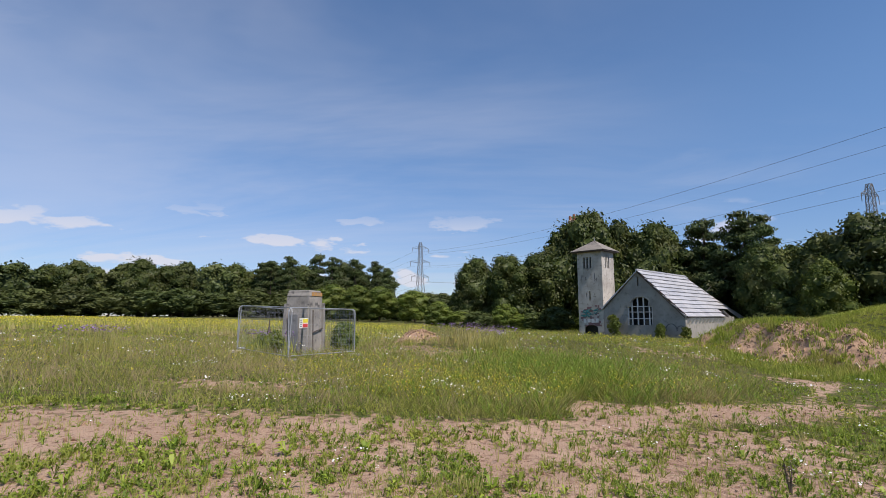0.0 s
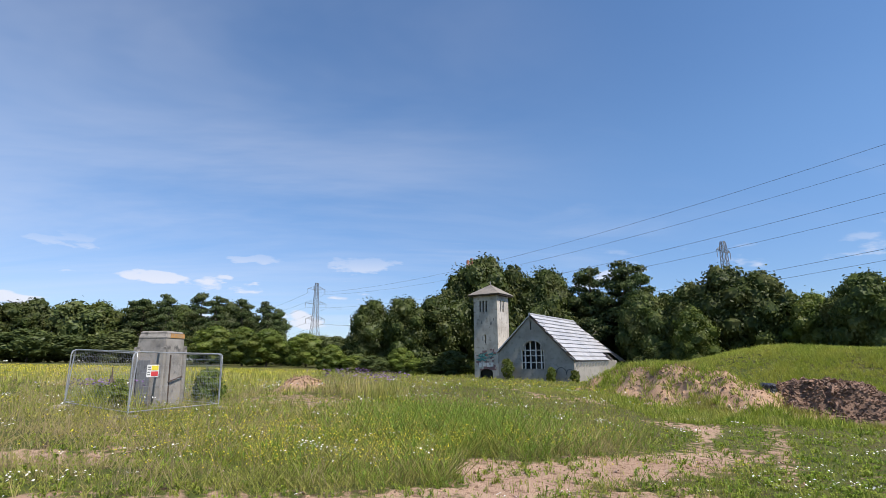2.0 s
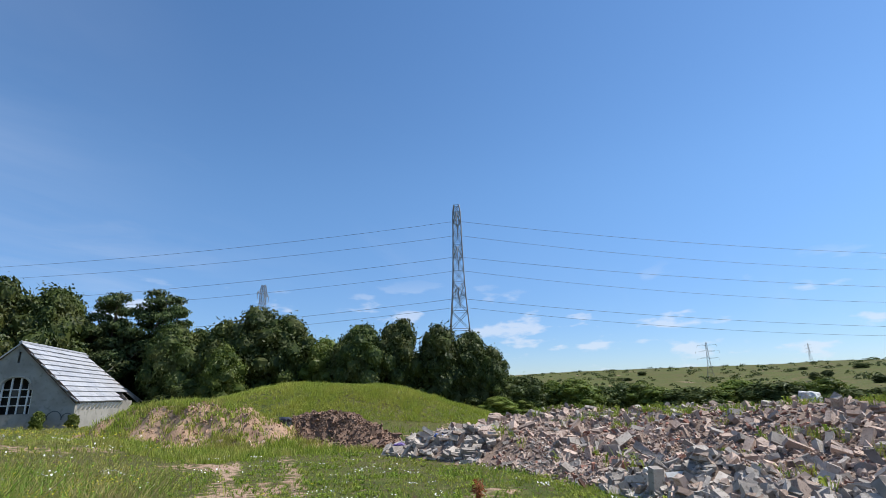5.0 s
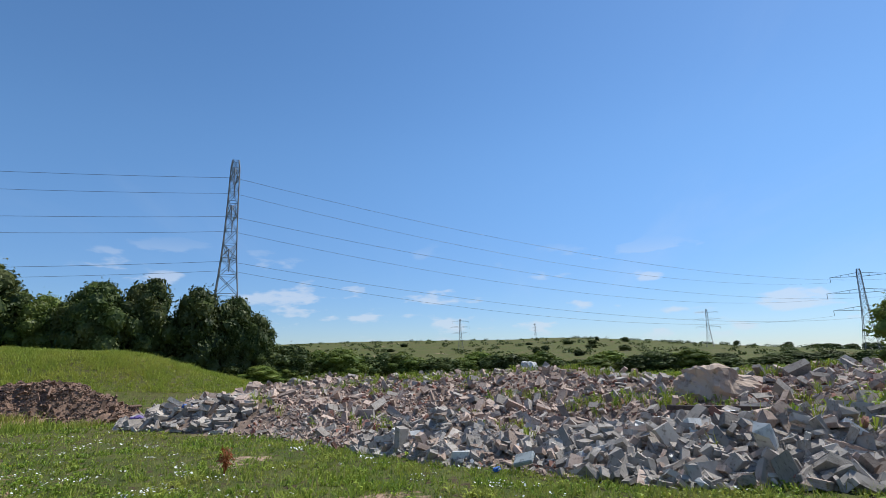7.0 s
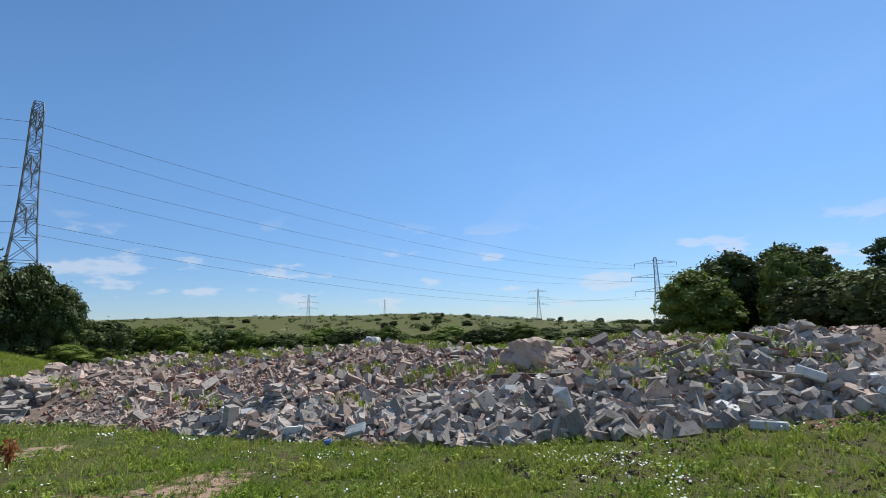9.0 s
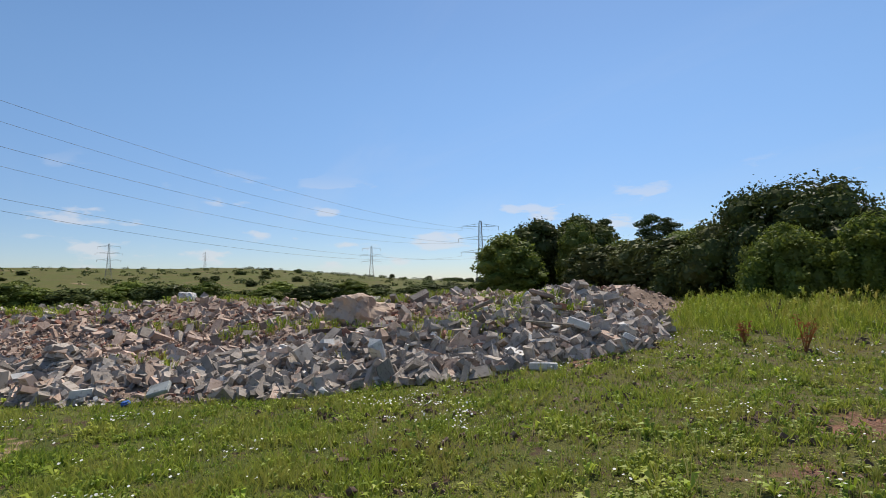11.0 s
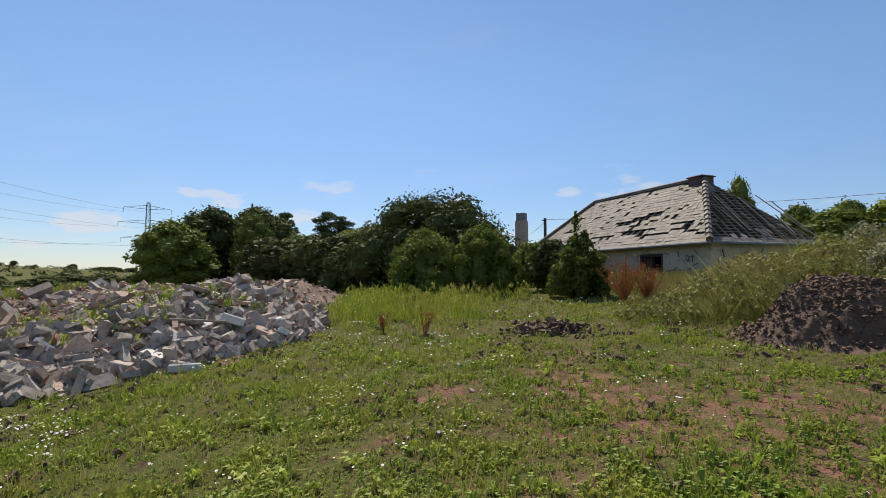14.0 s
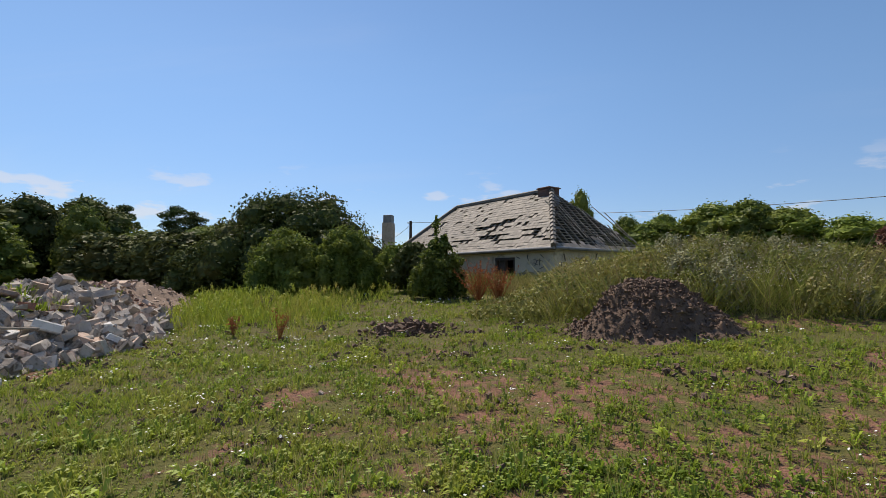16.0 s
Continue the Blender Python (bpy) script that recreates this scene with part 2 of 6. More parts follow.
M_PINE = leafy("pine_needles", (0.034, 0.058, 0.018), (0.088, 0.118, 0.034), (0.085, 0.098, 0.034), 0.12, 0.3)
M_FARLEAF = leafy("distant_leaves", (0.045, 0.066, 0.020), (0.105, 0.13, 0.036), (0.10, 0.115, 0.036), 0.2, 0.05)
M_REDLEAF = leafy("copper_leaves", (0.070, 0.030, 0.024), (0.130, 0.055, 0.040), (0.10, 0.06, 0.03), 0.3)
M_BARK = surface("bark", (0.13, 0.10, 0.075), (0.09, 0.07, 0.05), (0.055, 0.045, 0.035), 1.5, 9, 0.95, 0.8)
M_CONC = surface("weathered_concrete", (0.33, 0.305, 0.27), (0.22, 0.205, 0.185), (0.10, 0.095, 0.09), 1.3, 3.5, 0.9, 0.6)
M_RENDER = surface("stained_render", (0.48, 0.445, 0.39), (0.34, 0.31, 0.27), (0.20, 0.175, 0.15), 0.5, 1.9, 0.92, 0.35, fine=25)
M_RENDER_PALE = surface("grey_render", (0.32, 0.305, 0.275), (0.25, 0.235, 0.21), (0.17, 0.16, 0.14), 0.45, 1.6, 0.92, 0.3, fine=25)
M_CREAM = surface("cream_render", (0.58, 0.52, 0.41), (0.44, 0.39, 0.30), (0.21, 0.18, 0.145), 0.5, 2.5, 0.9, 0.35, fine=30)
M_BRICK = surface("exposed_brick", (0.15, 0.085, 0.07), (0.12, 0.07, 0.055), (0.07, 0.045, 0.04), 1.5, 6, 0.9, 0.5)
M_SLATE = surface("grey_slate", (0.205, 0.18, 0.15), (0.155, 0.138, 0.118), (0.095, 0.085, 0.072), 1.1, 7, 0.75, 0.25, vary=0.28)
M_SHEET = surface("pale_roof_sheet", (0.40, 0.40, 0.415), (0.36, 0.37, 0.40), (0.25, 0.25, 0.27), 0.4, 3, 0.6, 0.15, vary=0.10)
M_LEAD = surface("dull_lead", (0.22, 0.22, 0.225), (0.17, 0.17, 0.175), (0.12, 0.12, 0.12), 1, 5, 0.6, 0.2)
M_TIMBER = surface("grey_timber", (0.30, 0.26, 0.21), (0.22, 0.19, 0.155), (0.12, 0.10, 0.08), 1.6, 10, 0.9, 0.4, vary=0.2)
M_DARKWOOD = surface("dark_stained_wood", (0.075, 0.052, 0.04), (0.055, 0.04, 0.032), (0.035, 0.028, 0.024), 1.6, 8, 0.8, 0.3)
M_STEEL = surface("galvanised_steel", (0.40, 0.41, 0.42), (0.32, 0.33, 0.34), (0.22, 0.21, 0.20), 1.5, 14, 0.5, 0.1, metal=0.5)
M_LATTICE = surface("grey_painted_steel", (0.20, 0.205, 0.205), (0.16, 0.16, 0.16), (0.11, 0.10, 0.095), 0.2, 1.0, 0.6, 0.0, metal=0.3)
M_CABLE = plain("aluminium_cable", (0.10, 0.105, 0.11), 0.6, 0.2)
M_BLOCK = surface("broken_grey_block", (0.40, 0.35, 0.30), (0.30, 0.255, 0.215), (0.15, 0.12, 0.09), 1.7, 9, 0.93, 0.6, vary=0.38)
M_BLOCK_PINK = surface("broken_pink_block", (0.47, 0.355, 0.28), (0.36, 0.255, 0.195), (0.20, 0.13, 0.09), 1.7, 9, 0.93, 0.6, vary=0.40)
M_BOULDER = surface("buff_pink_concrete", (0.54, 0.41, 0.31), (0.44, 0.32, 0.235), (0.22, 0.15, 0.11), 1.2, 6, 0.95, 0.9)
M_BLOCK_BRICK = surface("broken_red_brick", (0.30, 0.14, 0.095), (0.25, 0.12, 0.085), (0.15, 0.08, 0.06), 1.7, 9, 0.93, 0.6, vary=0.25)
M_BLOCK_PALE = surface("pale_block", (0.62, 0.61, 0.58), (0.52, 0.50, 0.47), (0.34, 0.32, 0.30), 2, 9, 0.9, 0.4, vary=0.12)
M_BLOCK_BLUE = surface("blue_grey_painted_block", (0.34, 0.37, 0.365), (0.27, 0.29, 0.285), (0.17, 0.17, 0.16), 2, 9, 0.9, 0.4, vary=0.15)
# heap fill, coloured darker to paint the shade in the gaps between blocks
M_HEAP = surface("shade_darkened_rubble_soil", (0.22, 0.155, 0.115), (0.15, 0.105, 0.08), (0.09, 0.062, 0.046), 0.8, 5, 0.97, 1.0, fine=18)
M_EARTH = surface("pink_earth", (0.38, 0.245, 0.155), (0.24, 0.145, 0.09), (0.13, 0.09, 0.06), 0.5, 3, 0.97, 1.0, fine=14)
M_DARKEARTH = surface("dark_turned_earth", (0.15, 0.096, 0.066), (0.115, 0.072, 0.05), (0.07, 0.045, 0.033), 0.9, 6, 0.97, 1.0, fine=16)
M_ROT = surface("brown_demolition_waste", (0.25, 0.155, 0.105), (0.18, 0.11, 0.075), (0.095, 0.062, 0.044), 1.2, 5, 0.97, 1.0, vary=0.3, fine=16)
# near-black colour that stands in for the shade of unlit interiors
M_DARK = plain("unlit_room", (0.03, 0.028, 0.026), 0.95)
M_GLASSY = plain("dirty_window_glass", (0.025, 0.027, 0.03), 0.25)
M_TEAL, M_MAUVE, M_PAINTWHITE = plain("teal_spray", (0.05, 0.20, 0.20), 0.7), plain("maroon_spray", (0.22, 0.12, 0.12), 0.8), plain("white_spray", (0.66, 0.64, 0.62), 0.7)
M_SPRAYBLACK, M_SPRAYBLUE = plain("black_spray", (0.05, 0.05, 0.06), 0.7), plain("blue_spray", (0.13, 0.125, 0.17), 0.7)
M_SIGN_WHITE, M_SIGN_RED, M_SIGN_YELLOW = plain("sign_white", (0.78, 0.77, 0.74), 0.45), plain("sign_red", (0.60, 0.06, 0.06), 0.45), plain("sign_yellow", (0.75, 0.62, 0.05), 0.45)
M_LICHEN = surface("orange_lichen", (0.48, 0.24, 0.07), (0.40, 0.25, 0.12), (0.30, 0.27, 0.22), 3, 9, 0.95, 0.6)
M_PLASTIC_BLUE, M_PLASTIC_PURPLE, M_PLASTIC_BLACK = plain("blue_plastic", (0.03, 0.12, 0.42), 0.4), plain("purple_plastic", (0.16, 0.10, 0.28), 0.5), plain("black_plastic", (0.02, 0.02, 0.024), 0.35)
M_TERRACOTTA = plain("terracotta", (0.34, 0.13, 0.08), 0.85)
M_CHIMNEY = surface("buff_chimney", (0.42, 0.34, 0.27), (0.35, 0.28, 0.22), (0.22, 0.17, 0.14), 0.8, 5, 0.9, 0.4)


# ---- mesh helpers ----
RNG = np.random.default_rng(11)


def mesh_np(name, verts, faces, mat, smooth=False):
    """A mesh from arrays: faces all of one length."""
    me = bpy.data.meshes.new(name)
    verts, faces = np.asarray(verts, np.float32), np.asarray(faces, np.int32)
    k = faces.shape[1]
    me.vertices.add(len(verts))
    me.vertices.foreach_set("co", verts.ravel())
    me.loops.add(faces.size)
    me.loops.foreach_set("vertex_index", faces.ravel())
    me.polygons.add(len(faces))
    me.polygons.foreach_set("loop_start", np.arange(0, faces.size, k, dtype=np.int32))
    me.polygons.foreach_set("use_smooth", np.full(len(faces), smooth))
    me.materials.append(mat)
    me.update(calc_edges=True)
    me.validate()
    return me


def part(name, bm, material, parent=None, label=""):
    """Links a bmesh (or a mesh) as one object under a thing or a part."""
    if isinstance(bm, bmesh.types.BMesh):
        me = bpy.data.meshes.new(name)
        bm.to_mesh(me)
        bm.free()
        me.materials.append(material)
    else:
        me = bm
    ob = new(name, me)
    if parent is not None:
        ob.parent = parent
    if label:
        ob["label"] = label
    return ob


def empty(name, m, label, category, group="", kind=""):
    ob = new(name)
    ob.matrix_basis = m
    return tagged(ob, label, category, group, kind)


def add_box(bm, lo, hi, m=None, bevel=0.0):
    """Adds a box between two corners, turned by m, with its edges broken by bevel."""
    lo, hi = Vector(lo), Vector(hi)
    r = bmesh.ops.create_cube(bm, size=1.0, matrix=Matrix.Translation((lo + hi) / 2) @ Matrix.Diagonal((*(hi - lo), 1)))
    vs = r["verts"]
    if bevel:
        es = list({e for v in vs for e in v.link_edges})
        vs = list({v for f in bmesh.ops.bevel(bm, geom=es, offset=bevel, segments=1, affect="EDGES")["faces"] for v in f.verts} | {v for v in vs if v.is_valid})
    if m is not None:
        bmesh.ops.transform(bm, matrix=m, verts=vs)
    return vs


def box(lo, hi, m=None, bevel=0.0):
    bm = bmesh.new()
    add_box(bm, lo, hi, m, bevel)
    return bm


def add_bar(bm, a, b, w, d=None, seg=4):
    """Adds a straight bar from a to b: square (seg 4) or round."""
    a, b = Vector(a), Vector(b)
    q = (b - a).to_track_quat("Z", "Y").to_matrix().to_4x4()
    bmesh.ops.create_cone(bm, cap_ends=True, segments=seg, radius1=w, radius2=w if d is None else d, depth=(b - a).length, matrix=Matrix.Translation((a + b) / 2) @ q @ Matrix.Rotation(radians(45 if seg == 4 else 0), 4, "Z"))


def bar(a, b, w, d=None, seg=4):
    bm = bmesh.new()
    add_bar(bm, a, b, w, d, seg)
    return bm


def prism(outline, y0, y1):
    """A closed outline in the x-z plane, pulled along y."""
    bm = bmesh.new()
    a = [bm.verts.new((x, y0, z)) for x, z in outline]
    b = [bm.verts.new((x, y1, z)) for x, z in outline]
    bm.faces.new(a)
    bm.faces.new(b[::-1])
    for i in range(len(a)):
        j = (i + 1) % len(a)
        bm.faces.new((a[j], a[i], b[i], b[j]))
    bmesh.ops.recalc_face_normals(bm, faces=bm.faces)
    return bm


def lattice(x, y, seed):
    """Smooth noise of two numbers, 0 to 1."""
    x, y = np.asarray(x, float), np.asarray(y, float)
    xi, yi = np.floor(x).astype(np.int64), np.floor(y).astype(np.int64)
    fx, fy = x - xi, y - yi
    fx, fy = fx * fx * (3 - 2 * fx), fy * fy * (3 - 2 * fy)

    def h(a, b):
        v = (a * 374761393 + b * 668265263 + seed * 1442695041) & 0x7FFFFFFF
        v = ((v ^ (v >> 13)) * 1274126177) & 0x7FFFFFFF
        return ((v ^ (v >> 16)) & 0xFFFF) / 65535.0

    return (h(xi, yi) * (1 - fx) + h(xi + 1, yi) * fx) * (1 - fy) + (h(xi, yi + 1) * (1 - fx) + h(xi + 1, yi + 1) * fx) * fy


def rough_noise(x, y, size, seed, octaves=4):
    s, a, t = 0.0, 1.0, 0.0
    for o in range(octaves):
        s = s + a * lattice(np.asarray(x) / size * 2**o + 17 * o, np.asarray(y) / size * 2**o - 9 * o, seed + o)
        t, a = t + a, a * 0.5
    return s / t


def ease(v, lo, hi):
    v = np.clip((np.asarray(v, float) - lo) / (hi - lo), 0, 1)
    return v * v * (3 - 2 * v)


# ---- the lie of the land ----
def land(x, y):
    """Height of the ground: a slow fall to the east, a rise to the south, the grassed mound, the far down."""
    x, y = np.asarray(x, float), np.asarray(y, float)
    z = -1.92 * np.tanh(x / 60) + 1.8 * np.tanh(np.maximum(-y, 0) / 30)
    z = z + 0.30 * np.exp(-((x + 6.5) ** 2 + (y - 21) ** 2) / 80)
    z = z + 0.80 * np.exp(-(((x - 5) / 9) ** 2 + ((y - 31) / 5) ** 2))
    u, v = (x - 40.5) * 0.60 - (y - 43.5) * 0.80, (x - 40.5) * 0.80 + (y - 43.5) * 0.60
    z = z + 4.15 * np.exp(-np.abs(u / 15.0) ** 3 - np.abs(v / 8.5) ** 2.4) * (0.94 + 0.12 * rough_noise(x, y, 5, 5))
    z = z + 1.0 * np.exp(-(((x + 5.2) / 5.0) ** 2 + ((y + 15.2) / 2.4) ** 2)) + 0.45 * ease(y, -13, -21) * ease(x, 40, 22)
    z = z + 31 * ease(x, 230, 900) * ease(y, -430, -60) * (1 - 0.45 * ease(y, 260, 700)) * (0.93 + 0.14 * rough_noise(x, y, 260, 3, 2))
    r = np.hypot(x, y)
    return z + (rough_noise(x, y, 1.7, 7, 4) - 0.5) * 0.16 * ease(r, 60, 30) + (rough_noise(x, y, 11, 9, 3) - 0.5) * 0.35 * ease(r, 4, 14)


def bareness(x, y):
    """0 where the turf is closed, 1 where the soil is bare."""
    x, y = np.asarray(x, float), np.asarray(y, float)
    n = rough_noise(x, y, 3.2, 21, 4)
    strip = ease(y, 3.0, 5.0) * ease(y - 0.06 * x + 3.0 * (n - 0.5), 13.2, 9.4) * ease(x, 10, 5)
    wheel = np.exp(-((((y - 13.0) - 0.45 * (x - 5.5)) / 1.7) ** 2)) * ease(x, 0.5, 3.6) * ease(x, 15, 9)
    line = (y - 14.5) - 1.25 * (x - 8.5)
    rut = (np.exp(-((line / 0.9) ** 2)) + np.exp(-(((line + 3.2) / 0.9) ** 2))) * ease(x, 7, 10) * ease(x, 20, 16)
    west = np.exp(-((x + 6.0) ** 2 / 12.0 + ((y - 13.8 + 0.15 * (x + 6)) / 1.0) ** 2))
    south = ease(y, 2.0, -1.5) * ease(x, 4.5, 0.5) * ease(y, -11, -6)
    lane = np.exp(-(((x - 2.0) - 0.30 * (y + 9)) / 0.8) ** 2) * ease(y, -15, -11) * ease(y, -2, -7)
    b = np.maximum.reduce([0.85 * strip, 0.74 * wheel, 0.55 * rut, 0.8 * west, 0.50 * south, 0.40 * lane])
    return np.clip(b * (0.45 + 1.1 * n) + 0.52 * ease(n, 0.58, 0.76), 0, 1)


def build_ground():
    na = 420
    radii = [0.0]
    step = 0.14
    while radii[-1] < 3600:
        radii.append(radii[-1] + step)
        step = max(0.14, radii[-1] * 0.044)
    radii = np.array(radii[1:])
    ang = np.linspace(0, 2 * np.pi, na, endpoint=False)
    cx, cy = 1.5, 5.0
    rr, aa = np.meshgrid(radii, ang, indexing="ij")
    x, y = cx + rr * np.cos(aa), cy + rr * np.sin(aa)
    verts = np.stack([x, y, land(x, y)], -1).reshape(-1, 3)
    i, j = np.meshgrid(np.arange(len(radii) - 1), np.arange(na), indexing="ij")
    jn = (j + 1) % na
    quads = np.stack([i * na + j, (i + 1) * na + j, (i + 1) * na + jn, i * na + jn], -1).reshape(-1, 4)
    hub = len(verts)
    verts = np.vstack([verts, [[cx, cy, float(land(cx, cy))]]])
    ring = np.arange(0, na, 2)
    caps = np.stack([ring, ring + 1, (ring + 2) % na, np.full(len(ring), hub)], -1)
    me = mesh_np("ground", verts, np.vstack([quads, caps]), M_GROUND, True)
    layer = me.attributes.new("bare", "FLOAT", "POINT")
    layer.data.foreach_set("value", bareness(verts[:, 0], verts[:, 1]).astype(np.float32))
    # weight of the painted backlit tone, growing southward
    layer = me.attributes.new("backlit_red_soil", "FLOAT", "POINT")
    layer.data.foreach_set("value", ease(verts[:, 1] + 2 * rough_noise(verts[:, 0], verts[:, 1], 3, 15, 3), 5.0, 0.5).astype(np.float32))
    return tagged(new("ground", me), "rough meadow ground with bare pink soil patches", "ground", kind="structure")


ground = build_ground()


def drop(x, y):
    return float(land(x, y))


def heap_free(x, y):
    """True beyond the rubble, where brambles grow."""
    return x > 40 or y < -16


# ---- trees ----
def leaf_cloud(lobes, count, size, rng, droop=0.0, flat=1.0):
    """Leaf sprays over the skins of the lobes (centre, radii): pointed quads, most of them facing outward."""
    lobes = [(np.array(c, float), np.array(r, float)) for c, r in lobes]
    w = np.array([(r[0] * r[1] + r[0] * r[2]) for _, r in lobes])
    pick = rng.choice(len(lobes), count, p=w / w.sum())
    c, r = np.array([q[0] for q in lobes])[pick], np.array([q[1] for q in lobes])[pick]
    d = rng.normal(size=(count, 3))
    d /= np.linalg.norm(d, axis=1)[:, None]
    lump = 0.74 + 0.40 * lattice(d[:, 0] * 3.2 + pick * 5, d[:, 1] * 3.2 + d[:, 2] * 4.1, 4) + rng.normal(size=count) * 0.10
    p = c + d * r * lump[:, None]
    inside = np.zeros(count, bool)
    for k, (ck, rk) in enumerate(lobes):
        inside |= ((((p - ck) / (rk * 0.70)) ** 2).sum(1) < 1) & (pick != k)
    p, d, n = p[~inside], d[~inside], (~inside).sum()
    nrm = d + rng.normal(size=(n, 3)) * 0.55 + np.array([0, 0, 0.25])
    nrm /= np.linalg.norm(nrm, axis=1)[:, None]
    t = np.cross(nrm, rng.normal(size=(n, 3)))
    t /= np.linalg.norm(t, axis=1)[:, None]
    b = np.cross(nrm, t)
    s = size * rng.uniform(0.55, 1.35, n)[:, None]
    t, b = t * s, b * s * 0.62 * flat
    bend = nrm * s * 0.22
    v = np.stack([p - t, p + b * 0.9 + t * 0.1 - bend, p + t - bend * 1.5, p - b + t * 0.15 + bend * 0.3], 1).reshape(-1, 3)
    f = np.arange(4 * n).reshape(-1, 4)
    return v, f


def core_of(lobes, shrink=0.72):
    """Dark masses of inner leaves inside the lobes."""
    vs, fs, k = [], [], 0
    bm = bmesh.new()
    bmesh.ops.create_icosphere(bm, subdivisions=2, radius=1.0)
    unit = np.array([v.co[:] for v in bm.verts])
    tri = np.array([[v.index for v in f.verts] for f in bm.faces])
    bm.free()
    for c, r in lobes:
        lump = 0.62 + 0.7 * lattice(unit[:, 0] * 3.5 + c[0], unit[:, 1] * 2.5 + unit[:, 2] * 2 + c[2], 8)
        vs.append(np.array(c) + unit * np.array(r) * shrink * lump[:, None])
        fs.append(tri + k)
        k += len(unit)
    return np.vstack(vs), np.vstack(fs)


def trunk_mesh(h, r, limbs, rng):
    bm = bmesh.new()
    p, bend = Vector((0, 0, -0.3)), Vector((rng.uniform(-0.05, 0.05), rng.uniform(-0.05, 0.05), 0))
    steps = 5
    for i in range(steps):
        q = p + Vector((bend.x * h / steps + rng.uniform(-0.03, 0.03) * h / 4, bend.y * h / steps, (h + 0.3) / steps))
        add_bar(bm, p, q, r * (1 - 0.16 * i), r * (1 - 0.16 * (i + 1)), 5)
        p = q
    for a in limbs:
        z = h * rng.uniform(0.45, 0.95)
        s = Vector((bend.x * z, bend.y * z, z))
        e = Vector(a)
        mid = s.lerp(e, 0.5) + Vector((0, 0, -0.12 * (e - s).length))
        add_bar(bm, s, mid, r * 0.45, r * 0.28, 5)
        add_bar(bm, mid, e, r * 0.28, r * 0.08, 5)
    return bm


def make_tree(name, lobes, trunk_h, trunk_r, leaves, size, leaf, label, seed, core=0.78, flat=1.0, shoots=30):
    rng = np.random.default_rng(seed)
    t = empty(name, Matrix.Identity(4), label, "tree" if "tree" in name else "bush")
    part("trunk", trunk_mesh(trunk_h, trunk_r, [c for c, _ in lobes[:6]], rng), M_BARK, t)
    v, f = leaf_cloud(lobes, leaves, size, rng, flat=flat)
    if shoots:
        # leading shoots that break the outline
        tips = []
        for _ in range(shoots):
            c, r = lobes[rng.integers(len(lobes))]
            d = rng.normal(size=3) + np.array([0, 0, 0.7])
            d /= np.linalg.norm(d)
            for q in range(4):
                tips.append((np.array(c) + d * np.array(r) * (0.88 + 0.09 * q), np.full(3, size * (1.25 - 0.22 * q))))
        v2, f2 = leaf_cloud(tips, len(tips) * 5, size * 0.75, rng, flat=flat)
        v, f = np.vstack([v, v2]), np.vstack([f, f2 + len(v)])
    if core:
        cv, cf = core_of(lobes, core)
        bm_me = bpy.data.meshes.new("crown")
        faces = [tuple(q) for q in (f).tolist()] + [tuple(q) for q in (cf + len(v)).tolist()]
        bm_me.from_pydata(np.vstack([v, cv]).tolist(), [], faces)
        bm_me.materials.append(leaf)
        part("crown", bm_me, leaf, t)
    else:
        part("crown", mesh_np("crown", v, f, leaf), leaf, t)
    return t


def lobes_round(h, w, base, n, seed, top=1.0):
    """Lobes of a broad crown h high and w wide, whose skirt is at base."""
    rng = np.random.default_rng(seed)
    out = [((0, 0, base + (h - base) * 0.52), (w * 0.36, w * 0.36, (h - base) * 0.42))]
    for i in range(n):
        a = i * 2.399 + rng.uniform(-0.3, 0.3)
        u = (i + 0.5) / n
        z = base + (h - base) * (0.12 + 0.76 * u)
        prof = math.sin(math.pi * min(1, 0.22 + 0.70 * u)) ** 0.7
        rad = w * 0.5 * prof * rng.uniform(0.45, 0.75)
        s = w * rng.uniform(0.11, 0.21)
        out.append(((rad * math.cos(a), rad * math.sin(a), z), (s, s, s * rng.uniform(0.7, 1.0))))
    out.append(((rng.uniform(-0.06, 0.06) * w, rng.uniform(-0.06, 0.06) * w, h - w * 0.13), (w * 0.17, w * 0.17, w * 0.13)))
    return out


def lobes_shrub(h, w, n, seed):
    """Upright leafy leaders of uneven height from one foot, widest low down."""
    rng = np.random.default_rng(seed)
    out = []
    for i in range(n):
        a, u = i * 2.399 + rng.uniform(-0.4, 0.4), math.sqrt((i + 0.5) / n)
        rad = w * 0.42 * u
        top = h * (1.0 - 0.45 * u**1.5) * rng.uniform(0.72, 1.0)
        s = w * rng.uniform(0.08, 0.14)
        for k in range(3):
            z = top * (0.22 + 0.30 * k)
            out.append(((rad * math.cos(a) * (1 - 0.08 * k), rad * math.sin(a) * (1 - 0.08 * k), z), (s * (1.35 - 0.35 * k), s * (1.35 - 0.35 * k), top * (0.24 - 0.02 * k))))
    return out


def lobes_pine(h, w, seed):
    """Flat shelves of needles, ragged, on a bare lower trunk."""
    rng = np.random.default_rng(seed)
    out = []
    for i in range(17):
        u = (i + 0.3) / 17
        z = h * (0.30 + 0.68 * u)
        a = i * 2.2 + rng.uniform(-0.4, 0.4)
        rad = w * 0.5 * (1 - 0.75 * u**1.6) * rng.uniform(0.3, 0.75)
        s = w * rng.uniform(0.17, 0.26) * (1 - 0.35 * u)
        out.append(((rad * math.cos(a), rad * math.sin(a), z), (s, s, s * 0.34)))
    return out


